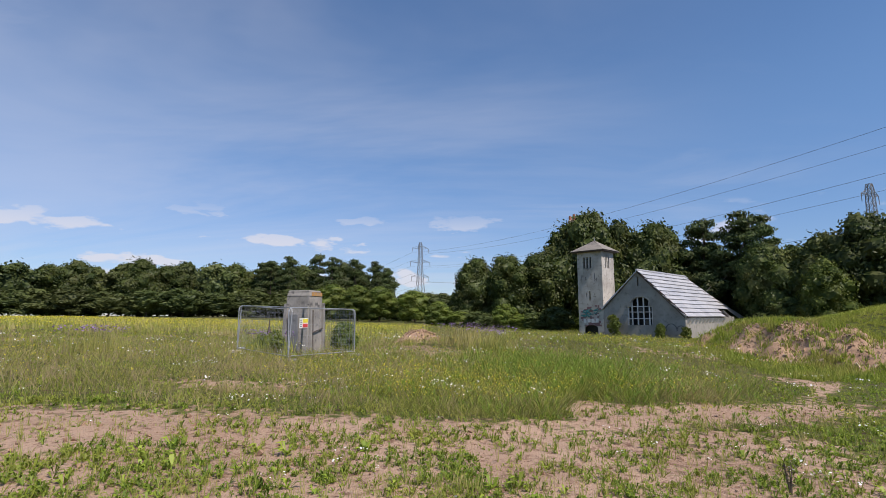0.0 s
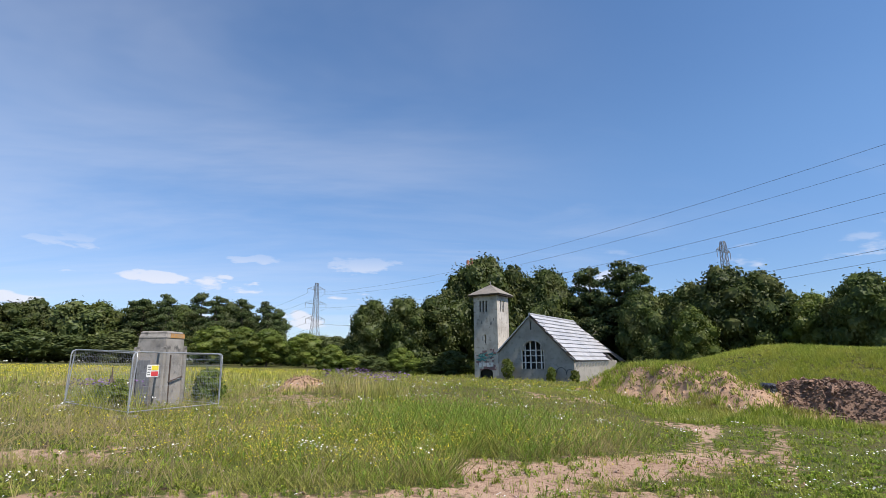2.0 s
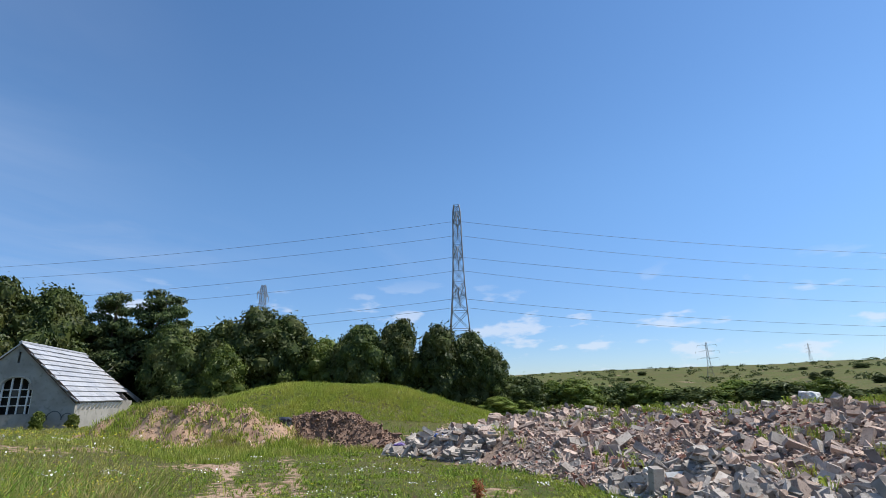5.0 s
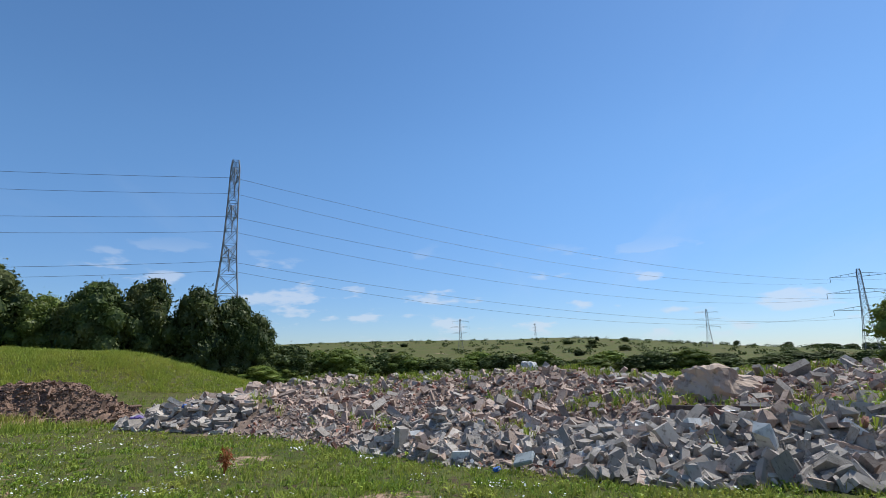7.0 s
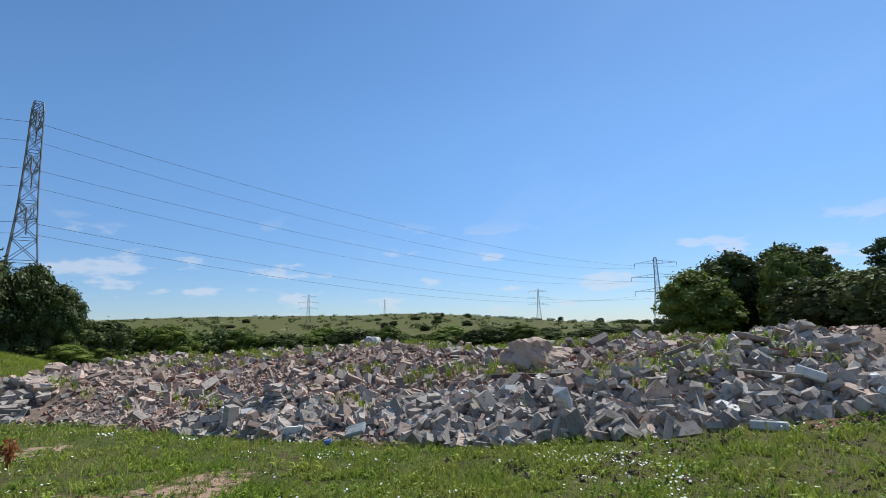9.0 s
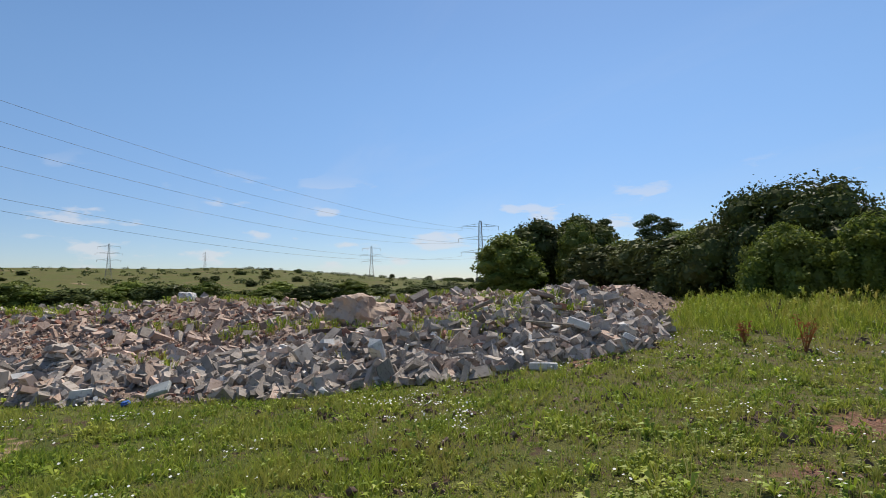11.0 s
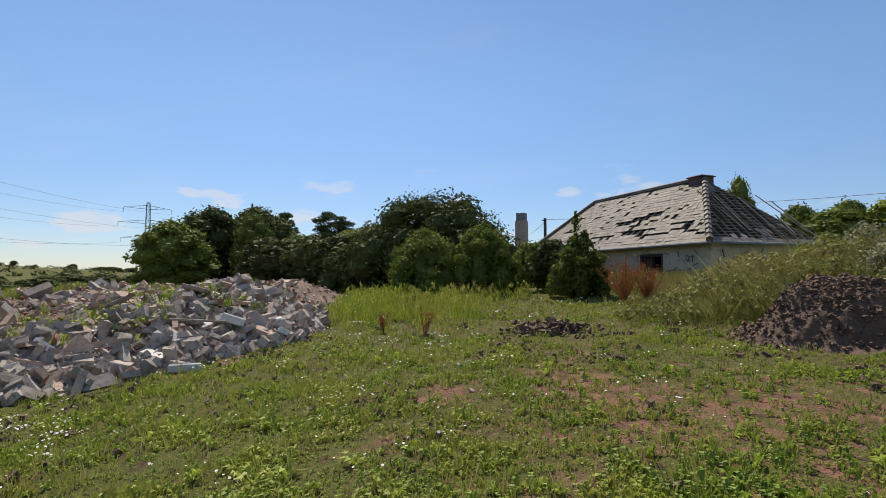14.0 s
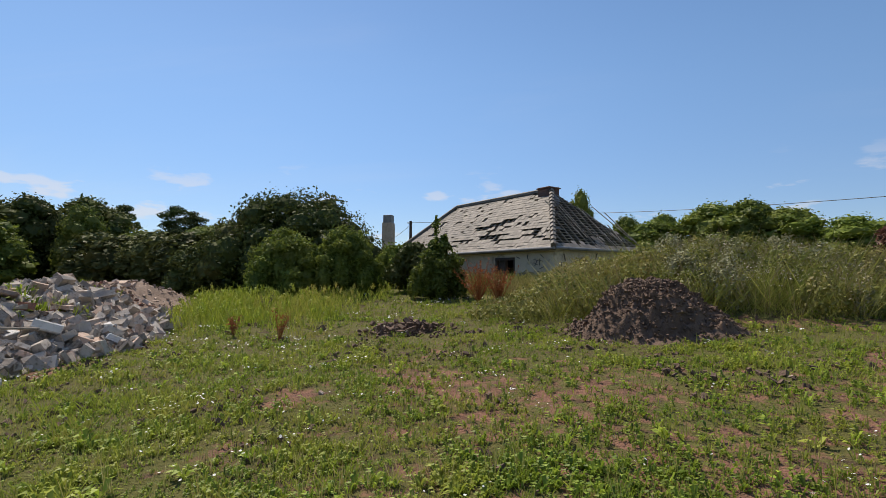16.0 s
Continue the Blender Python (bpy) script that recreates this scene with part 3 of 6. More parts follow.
def plant(proto, x, y, height, width=None, turn=None, sink=0.1, label=""):
    """A copy of a prototype (10 m high, 8 m wide) at a place."""
    s = height / 10.0
    k = s if width is None else width / 8.0
    t = RNG.uniform(0, 360) if turn is None else turn
    c = copy_thing(proto, pose(x, y, drop(x, y) - sink, 0, 0, t) @ Matrix.Diagonal((k, k, s, 1)))
    if label:
        c["label"] = label
    return c


BROAD = [make_tree("broadleaf_tree", lobes_round(10, 8, 0.3 + 0.2 * i, 24, 30 + i), 5.5, 0.24, 8500, 0.175, M_LEAF, "dense dark green broadleaf tree in full leaf", 40 + i) for i in range(3)]
LIGHT = [make_tree("light_broadleaf_tree", lobes_round(10, 8, 0.1, 24, 50 + i), 5.0, 0.2, 6500, 0.17, M_LEAF_LIGHT, "mid-green broadleaf tree with a loose crown", 55 + i) for i in range(2)]
PINE = [make_tree("pine_tree", lobes_pine(10, 7, 60 + i), 9.0, 0.2, 6500, 0.16, M_PINE, "dark green pine tree with layered boughs", 65 + i, core=0.55, flat=0.7) for i in range(2)]
FAR = [make_tree("woodland_tree", lobes_round(10, 8, 0.4, 12, 70 + i), 4.0, 0.2, 2600, 0.28, M_FARLEAF, "distant green woodland tree in a hedge line", 75 + i) for i in range(2)]
for group in (BROAD, LIGHT, PINE, FAR):
    for proto in group:
        proto["group"] = "woodland round the site"

place_rng = np.random.default_rng(5)


def park(protos, spots, grow=1.0):
    """Sets the prototypes down at the first spots and copies of them at the others: x, y, top, width."""
    for k, (x, y, top, w) in enumerate(spots):
        plant(protos[k % len(protos)], x, y, (top - drop(x, y)) * grow, w)


# far line of the north-west
for k in range(26):
    u = k / 25
    x, y = -190 + 150 * u + place_rng.uniform(-4, 4), 112 + 78 * u + place_rng.uniform(-6, 6)
    plant((FAR + BROAD)[k % 4], x, y, 16.6 + 3.2 * u + place_rng.uniform(-2.0, 1.4), place_rng.uniform(13, 17), sink=0.6)
for k in range(22):
    u = k / 21
    x, y = -165 + 165 * u + place_rng.uniform(-4, 4), 110 + 48 * math.sin(u * 2.4) + place_rng.uniform(-5, 5)
    plant(FAR[k % 2], x, y, place_rng.uniform(6.5, 9.5), place_rng.uniform(11, 15), sink=0.8)
park(PINE, [(-66, 160, 20.0, 13), (-59, 158, 21.5, 13), (-52, 163, 22.5, 13), (-46, 160, 21.5, 12), (-40, 166, 21.0, 13), (-33, 166, 20.5, 12), (-30, 170, 18.5, 10), (-140, 155, 19.0, 12), (-100, 172, 18.5, 12)])
park(LIGHT + FAR, [(-24, 126, 9.5, 11), (-15, 124, 8.4, 10), (-8, 122, 7.6, 9), (-2, 118, 8.6, 9), (-30, 128, 10.0, 12), (-38, 132, 10.5, 12)])
# the wood behind the chapel
park(BROAD, [(0, 97, 12.6, 10), (6, 95, 12.8, 10), (12, 97, 13.5, 11), (18, 101, 19.5, 13), (22, 99, 21.3, 13), (28, 101, 19.6, 12), (33, 97, 18.6, 12), (36, 102, 19.5, 12), (9, 104, 12.0, 12), (27, 108, 18, 14), (46, 84, 13.0, 10)], 1.05)
park(PINE, [(41.5, 96, 20.0, 15), (46.5, 90.0, 20.8, 16), (46.5, 86, 17.5, 12)])
park(BROAD, [(51.5, 79, 14.2, 11), (55.0, 75.5, 16.2, 12), (58.5, 72, 15.0, 11), (63, 62, 11.5, 9), (60.0, 56.5, 12.2, 9), (64, 52.5, 12.9, 9), (67.5, 47, 12.2, 9), (70.5, 43.5, 11.0, 7.5), (71.5, 40.5, 8.6, 6)], 1.03)
park(LIGHT, [(48.5, 74, 10.2, 8), (65.5, 70, 12.0, 8), (61, 66, 10.5, 8)])
park(BROAD, [(33, 97, 6.0, 9), (46, 78, 5.0, 7), (38, 104, 16.5, 13), (44, 99, 16.0, 13), (50, 92, 15.0, 12), (52, 85, 13.5, 11)])
park(FAR, [(-130 + 9.0 * k, 128 + 3.0 * k, 9.0 + 0.6 * (k % 3), 15) for k in range(9)])
# undergrowth at the foot of the wood
for k in range(30):
    u = k / 29
    x, y = -6 + 80 * u + place_rng.uniform(-1.5, 1.5), 92 - 12 * u - 44 * u * u + place_rng.uniform(-1, 1) + (14 if 14 < -6 + 80 * u < 44 else 0)
    plant((LIGHT + FAR)[k % 4], x, y, place_rng.uniform(3.0, 5.2), place_rng.uniform(5.5, 7.5), sink=0.5)
# hedge and scrub in the east
for k in range(24):
    u = k / 23
    x, y = 77 + 14 * math.sin(u * 3.0) + place_rng.uniform(-3, 3), 39 - 62 * u
    plant((FAR + LIGHT)[k % 4], x, y, place_rng.uniform(4.4, 6.6) * (1 - 0.42 * u), place_rng.uniform(6.5, 9), sink=0.5)
for k in range(14):
    x, y = 92 + place_rng.uniform(-6, 10), -26 - 2.4 * k + place_rng.uniform(-1, 1)
    plant(FAR[k % 2], x, y, place_rng.uniform(1.4, 2.6), place_rng.uniform(6, 9), sink=0.3)
park(FAR, [(99, -45, 2.4, 6), (96.6, -50, 2.3, 6)])
for k in range(26):
    x, y = place_rng.uniform(330, 620), place_rng.uniform(-320, 260)
    plant(FAR[k % 2], x, y, place_rng.uniform(3, 6), place_rng.uniform(6, 16), sink=0.6)
def scrub(name, lobes, count, size, mat, seed, label):
    """Low bushes over a slope as one leafy mass."""
    v, f = leaf_cloud(lobes, count, size, np.random.default_rng(seed))
    return tagged(new(name, mesh_np(name, v, f, mat)), label, "scrub", kind="stuff")


bushes = []
for k in range(420):
    x, y = place_rng.uniform(300, 760), place_rng.uniform(-330, 300)
    w = place_rng.uniform(0.8, 3.4)
    bushes.append(((x, y, drop(x, y) + 0.3 * w), (w * 1.3, w * 1.3, w * 0.7)))
scrub("hillside_scrub", bushes, 16000, 0.8, M_FARLEAF, 78, "dark scrub dotted over the far hillside")
bushes = []
for k in range(520):
    x, y = place_rng.uniform(30, 62), place_rng.uniform(-40, 12)
    if heap_free(x, y):
        w = place_rng.uniform(0.5, 1.2)
        bushes.append(((x, y, drop(x, y) + 0.45), (w, w, place_rng.uniform(0.4, 0.75))))
scrub("bramble_scrub", bushes, 30000, 0.12, M_WEED, 80, "green brambles beyond the rubble heap")
# trees in the south-east and round the bungalow
park(BROAD, [(37.5, -32, 8.5, 8.0), (39.5, -28.5, 8.2, 7.0)])
park(LIGHT, [(35.8, -22.5, 6.3, 6.8), (33.5, -28, 7.2, 4.2), (30, -28.5, 5.0, 5.5), (27, -26, 4.4, 5.0)])
park(PINE, [(31, -34, 8.0, 5.0), (28.5, -33.5, 7.4, 5.0)])
park(FAR, [(26.5, -24.5, 4.6, 5.5), (23.5, -24, 4.8, 5.0), (20.5, -23.0, 4.6, 4.5), (29.5, -25.5, 5.0, 5.0), (18.0, -21.5, 4.0, 4.0)])
park(LIGHT, [(22.5, -27.5, 5.4, 5.5), (19.0, -25.0, 5.4, 5.0), (24.5, -31.5, 6.0, 5.5), (31.5, -31, 5.6, 5.0), (19.5, -29, 6.0, 6.0), (15.0, -31.0, 4.6, 5.0), (11.5, -30.5, 4.0, 3.6)])
park(LIGHT, [(-1.9, -38.3, 8.9, 2.6), (-4.9, -34.1, 6.3, 3.0), (-7.0, -33.8, 6.4, 3.2), (-9.0, -29.3, 6.4, 5.0), (-10.6, -28.9, 6.5, 4.8), (-12.3, -28.3, 5.9, 5.0), (-6.2, -30.5, 5.6, 4.5), (-14.2, -26, 5.2, 4.6), (-16, -20, 4.6, 3.5)])
park(PINE, [(42.3, -40, 9.2, 6.0), (45.5, -38, 8.6, 6.0), (25.5, -37.5, 8.8, 4.0)])
# the first of each kind stand deeper in the woods
for proto, (x, y, h, w) in zip(BROAD + LIGHT + PINE + FAR, ((40, 106, 18, 13), (15, 108, 13, 12), (66, 78, 13, 11), (70, 60, 9, 9), (79, 30, 5.5, 8), (-72, 168, 19, 13), (-110, 178, 18, 12), (-175, 118, 12, 14), (-12, 132, 8, 11))):
    proto.matrix_basis = pose(x, y, drop(x, y) - 0.3) @ Matrix.Diagonal((w / 8, w / 8, h / 10, 1))


def blob_bush(name, label, lobes, count, size, leaf, seed, x, y, sink=0.1, core=0.7, shoots=120):
    t = make_tree(name, lobes, 1.6, 0.10, count, size, leaf, label, seed, core=core, shoots=shoots)
    t.matrix_basis = pose(x, y, drop(x, y) - sink, 0, 0, 0)
    return t


def dome_lobes(h, w, seed, n=26):
    """Lobes of a wide bush: one dome high on one side, lower shoulders, a skirt to the ground."""
    rng = np.random.default_rng(seed)
    out = [((0.06 * w, 0, h * 0.50), (w * 0.33, w * 0.31, h * 0.42))]
    for i in range(n):
        a, u = i * 2.399, math.sqrt((i + 0.5) / n)
        rad = w * 0.44 * u
        top = h * (1.0 - 0.50 * u**2.2) * rng.uniform(0.84, 1.0)
        s = w * rng.uniform(0.09, 0.15)
        x, y = rad * math.cos(a) + 0.05 * w, rad * math.sin(a)
        out.append(((x, y, top - s * 0.7), (s, s, s * rng.uniform(0.65, 0.95))))
        out.append(((x * 1.04, y * 1.04, top * 0.42), (s * 1.1, s * 1.1, top * 0.36)))
    return out


blob_bush("flowering_bush", "large dark green elder bush with pale flower heads", dome_lobes(6.0, 9.6, 91), 42000, 0.095, M_LEAF, 92, 13.7, -24.4, shoots=40)
blob_bush("sycamore_sapling", "bright green sapling with pointed shoots", dome_lobes(3.3, 4.0, 93, 15), 15000, 0.072, M_LEAF_LIGHT, 94, 11.4, -19.3, shoots=260)
blob_bush("sycamore_sapling", "bright green sapling with pointed shoots", dome_lobes(3.4, 3.2, 95, 13), 13000, 0.072, M_LEAF_LIGHT, 96, 8.9, -20.0, shoots=260)
blob_bush("scrub_bush", "grey-green scrub bush beside the elder", dome_lobes(2.9, 4.4, 83, 13), 11000, 0.08, M_LEAF, 84, 17.6, -22.0, shoots=120)
blob_bush("scrub_bush", "light green scrub by the porch", dome_lobes(2.6, 3.0, 81, 11), 8000, 0.075, M_LEAF_LIGHT, 82, 8.0, -24.5, shoots=160)
blob_bush("elder_tree", "young green tree growing against the bungalow", dome_lobes(2.5, 2.3, 97, 10), 7000, 0.068, M_LEAF_LIGHT, 98, 4.1, -18.6, core=0.4, shoots=200)
blob_bush("elder_tree", "slim leafy shoot above the bungalow roof", lobes_shrub(4.0, 1.3, 4, 87), 1000, 0.10, M_LEAF_LIGHT, 88, 4.25, -18.8, core=0.3)
# pale flower heads on the elder
rng = np.random.default_rng(79)
elder = bpy.data.objects["flowering_bush"]
for cluster in range(90):
    a, u = rng.uniform(0, 6.283), rng.uniform(0.25, 1.0)
    d = Vector((math.cos(a) * math.sqrt(1 - u * u) * 3.9 + 0.4, math.sin(a) * math.sqrt(1 - u * u) * 3.8, 2.3 + u * 2.75))
    bm = bmesh.new()
    bmesh.ops.create_circle(bm, cap_ends=True, segments=7, radius=rng.uniform(0.07, 0.13), matrix=Matrix.Translation(d) @ Matrix.Rotation(rng.uniform(-0.6, 0.6), 4, "X") @ Matrix.Rotation(rng.uniform(-0.6, 0.6), 4, "Y"))
    part("flower_head", bm, M_WHITE_FLOWER, elder)
blob_bush("copper_bush", "dark copper-red bush on the bank", lobes_round(2.3, 2.6, 0.1, 12, 89), 4200, 0.09, M_REDLEAF, 90, -10.4, -15.0, core=0.6)
blob_bush("ivy_bush", "dark ivy bush by the porch", lobes_round(2.3, 2.6, 0.1, 12, 85), 4200, 0.09, M_LEAF, 86, 5.9, -20.6, core=0.6)

blob_bush("weed_bush", "grey-green weeds inside the mesh fence", lobes_round(1.5, 1.5, 0.0, 9, 181), 3000, 0.06, M_LEAF_LIGHT, 182, -6.1, 24.9, core=0.4, shoots=60)
blob_bush("weed_bush", "olive weeds inside the mesh fence", lobes_round(1.0, 1.7, 0.0, 9, 183), 2600, 0.06, M_LEAF_LIGHT, 184, -9.1, 23.4, core=0.4, shoots=60)

for lx, h, w, seed in ((2.1, 3.0, 2.2, 185), (8.6, 2.0, 1.5, 187), (11.9, 1.7, 1.4, 189)):
    a = radians(-41.5)
    blob_bush("wall_bush", "green bush at the foot of the chapel wall", lobes_round(h, w, 0.0, 10, seed), 2200, 0.10, M_LEAF_LIGHT, seed + 1, 18.66 + lx * math.cos(a) + 1.2 * math.sin(a), 76.3 + lx * math.sin(a) - 1.2 * math.cos(a), core=0.5, shoots=60)

# ---- heaps ----
FRONT_Y = (-20, -13.2, -10.3, -8.6, -5, -3, 0, 4, 8, 12, 15, 19, 23)
FRONT_X = (14.5, 12.0, 9.9, 9.1, 9.3, 9.5, 10.6, 12.7, 14.8, 18.2, 19.2, 19.9, 26.0)


def heap_in(x, y):
    return (np.asarray(x) - np.interp(y, FRONT_Y, FRONT_X)) * 0.92


def heap_height(x, y):
    x, y = np.asarray(x, float), np.asarray(y, float)
    s = heap_in(x, y)
    ridge = 0.72 + 0.52 * ease(y, -3, -8) - 0.25 * ease(y, 5, 9)
    h = ridge * ease(s, -0.3, 2.8 + 1.4 * ease(y, -3, -7)) - (0.30 - 0.15 * ease(y, -5, -8)) * ease(s, 3.5, 6) + (1.5 - 1.35 * ease(y, 0, -8)) * ease(s, 6, 16)
    h = h + 1.25 * np.exp(-(((x - 25.5) / 4.2) ** 2 + ((y - 14.5) / 4.0) ** 2)) + 0.35 * np.exp(-(((x - 15.0) / 3.5) ** 2 + ((y + 10.5) / 3.0) ** 2))
    h = h * ease(y, -20.5, -16) * ease(y, 24, 18) * ease(x, 48, 38)
    rough = (rough_noise(x, y, 2.4, 33, 4) - 0.5) * 0.75 + (rough_noise(x, y, 0.6, 35, 3) - 0.5) * 0.35
    return h + rough * ease(h, 0.05, 0.7) - 0.10 * ease(s, 0.6, -0.4) - 0.12


def grid_mesh(name, xs, ys, fn, mat, smooth=True):
    x, y = np.meshgrid(xs, ys, indexing="ij")
    v = np.stack([x, y, fn(x, y)], -1).reshape(-1, 3)
    n = len(ys)
    i, j = np.meshgrid(np.arange(len(xs) - 1), np.arange(n - 1), indexing="ij")
    f = np.stack([i * n + j, (i + 1) * n + j, (i + 1) * n + j + 1, i * n + j + 1], -1).reshape(-1, 4)
    return mesh_np(name, v, f, mat, smooth)


def heap_top(x, y):
    return land(x, y) + heap_height(x, y)


rubble_heap = empty("rubble_heap", Matrix.Identity(4), "wide demolition heap of broken concrete blocks and bricks", "rubble heap")
part("fill", grid_mesh("fill", np.linspace(8.5, 50, 160), np.linspace(-20.5, 25, 180), heap_top, M_HEAP), M_HEAP, rubble_heap, "crushed pinkish rubble and soil, darkened as shade between blocks")


def broken_blocks(count, seed):
    """Corner sets of worn cuboids, unit size."""
    rng = np.random.default_rng(seed)
    base = np.array([[sx, sy, sz] for sx in (-0.5, 0.5) for sy in (-0.5, 0.5) for sz in (-0.5, 0.5)])
    chip = rng.uniform(-0.06, 0.06, (count, 8, 3))
    chip[:, 4:, :] *= rng.uniform(0.6, 1.9, (count, 1, 1))
    return base + chip, rng


BOX_FACES = np.array([[0, 1, 3, 2], [4, 6, 7, 5], [0, 4, 5, 1], [2, 3, 7, 6], [0, 2, 6, 4], [1, 5, 7, 3]])


def spin(n, rng, tilt=1.0):
    """Random turns: rotation matrices."""
    q = rng.normal(size=(n, 4)) * np.array([1, tilt, tilt, 1])
    q /= np.linalg.norm(q, axis=1)[:, None]
    w, x, y, z = q.T
    return np.stack([1 - 2 * (y * y + z * z), 2 * (x * y - z * w), 2 * (x * z + y * w), 2 * (x * y + z * w), 1 - 2 * (x * x + z * z), 2 * (y * z - x * w), 2 * (x * z - y * w), 2 * (y * z + x * w), 1 - 2 * (x * x + y * y)], -1).reshape(-1, 3, 3)


def debris(name, xy, top, dims, mat, seed, parent, label, lift=0.32, tilt=0.42):
    """Broken blocks of the given sizes over a surface, as one part."""
    n = len(xy)
    c, rng = broken_blocks(n, seed)
    v = np.einsum("nij,nkj->nki", spin(n, rng, tilt), c * dims[:, None, :])
    pos = np.stack([xy[:, 0], xy[:, 1], top(xy[:, 0], xy[:, 1]) + dims.min(1) * lift * rng.uniform(0.4, 3.4, n)], -1)
    v = (v + pos[:, None, :]).reshape(-1, 3)
    f = (BOX_FACES[None] + 8 * np.arange(n)[:, None, None]).reshape(-1, 4)
    return tagged(part(name, mesh_np(name, v, f, mat), mat, parent, label), kind="stuff")


def heap_points(n, s0, s1, y0, y1, seed, pick=None):
    rng = np.random.default_rng(seed)
    y = rng.uniform(y0, y1, n * 3)
    s = rng.uniform(s0, s1, n * 3)
    x = np.interp(y, FRONT_Y, FRONT_X) + s / 0.92
    ok = heap_height(x, y) > -0.02
    if pick is not None:
        ok &= pick(x, y)
    return np.stack([x, y], -1)[ok][:n], rng


def block_sizes(n, rng, a=0.28, spread=0.45, flat=0.55):
    L = a * np.exp(np.clip(rng.normal(size=n), -1.6, 1.7) * spread)
    return np.stack([L * rng.uniform(0.9, 1.7, n), L * rng.uniform(0.40, 0.85, n), L * rng.uniform(0.22, flat, n)], -1)


def grey_zone(x, y):
    """The fringe of large grey blocks: the whole of the south front, a spur farther north."""
    s = heap_in(x, y)
    edge = 4.2 - 2.2 * ease(y, 0, 6) + 2.0 * ease(y, -6, -9) + 2.5 * (rough_noise(x, y, 2.5, 44, 3) - 0.5)
    return (s < edge) & (y < 7.5) & (y > -13) & ~((y > 1.5) & (y < 3.6) & (s < 1.2))


def fine_zone(x, y):
    return ~grey_zone(x, y)


for mat, seed, n, s0, s1, a, pick, label in (
    (M_BLOCK, 101, 3600, -0.3, 6.5, 0.215, grey_zone, "broken grey concrete blocks"),
    (M_BLOCK, 107, 2200, -0.3, 6.5, 0.13, grey_zone, "small broken grey blocks"),
    (M_BLOCK_PINK, 102, 800, -0.2, 6.5, 0.21, grey_zone, "broken pinkish blocks"),
    (M_BLOCK_PALE, 103, 70, 0, 6, 0.26, grey_zone, "broken white-faced blocks"),
    (M_BLOCK_BLUE, 104, 16, -0.2, 5, 0.22, grey_zone, "blocks with blue-grey paint"),
    (M_BLOCK_BRICK, 105, 2200, -0.2, 16, 0.11, fine_zone, "broken red bricks"),
    (M_BLOCK_PINK, 108, 5200, -0.6, 12, 0.105, fine_zone, "crushed pinkish brick and mortar"),
    (M_BLOCK, 109, 420, 0, 14, 0.20, fine_zone, "scattered grey lumps"),
):
    pts, rng = heap_points(n, s0, s1, -15, 13, seed, pick)
    debris("block_rubble", pts, heap_top, block_sizes(len(pts), rng, a, 0.45, 0.42), mat, seed + 50, rubble_heap, label, 0.36, 0.34)
pts, rng = heap_points(3600, 3, 24, -20, 22, 111, fine_zone)
debris("block_rubble", pts, heap_top, block_sizes(len(pts), rng, 0.19, 0.5), M_BLOCK_PINK, 161, rubble_heap, "far pinkish broken blocks")
pts, rng = heap_points(800, 4, 24, -20, 22, 112, fine_zone)
debris("block_rubble", pts, heap_top, block_sizes(len(pts), rng, 0.26, 0.55), M_BLOCK, 162, rubble_heap, "far grey broken blocks")
pts, rng = heap_points(260, -0.2, 10, 10, 19, 113, lambda x, y: np.hypot(x - 25.5, y - 14.5) < 5.0)
debris("block_rubble", pts, heap_top, block_sizes(len(pts), rng, 0.29, 0.45, 0.36), M_BLOCK_PINK, 163, rubble_heap, "large pinkish broken slabs", 0.3, 0.22)
pts, rng = heap_points(420, -0.4, 3.0, 13.5, 22.5, 114)
debris("block_rubble", pts, heap_top, block_sizes(len(pts), rng, 0.28, 0.4, 0.40), M_BLOCK, 164, rubble_heap, "pale grey broken blocks", 0.3, 0.25)
pts, rng = heap_points(9000, -0.9, 16, -20, 22, 115, fine_zone)
debris("rubble_grit", pts, heap_top, block_sizes(len(pts), rng, 0.075, 0.4), M_BLOCK_PINK, 165, rubble_heap, "small chips of brick and concrete")
pts, rng = heap_points(3000, -1.4, 6, -12, 12, 116)
debris("rubble_grit", pts, heap_top, block_sizes(len(pts), rng, 0.08, 0.4), M_BLOCK, 166, rubble_heap, "small chips of grey concrete")


def boulder(name, x, y, z, size, seed, mat, label, category="boulder", squash=0.6):
    """A rough lump: a cuboid cut finer, knocked about by noise."""
    bm = bmesh.new()
    bmesh.ops.create_cube(bm, size=1.0)
    bmesh.ops.subdivide_edges(bm, edges=bm.edges, cuts=9, use_grid_fill=True)
    for v in bm.verts:
        p = v.co.copy()
        p = p.lerp(p.normalized() * 0.60, 0.62)
        k = noise.noise(p * 2.1 + Vector((seed, 0, 0))) * 0.34 + noise.noise(p * 5 + Vector((0, seed, 0))) * 0.16 + noise.noise(p * 11 + Vector((seed, seed, 0))) * 0.07
        v.co = p * (1 + k)
    ob = part(name, bm, mat)
    ob.matrix_basis = pose(x, y, z, 6 * math.sin(seed), 9 * math.cos(seed), 40 * seed) @ Matrix.Diagonal((size, size * 0.75, size * squash, 1))
    return tagged(ob, label, category)


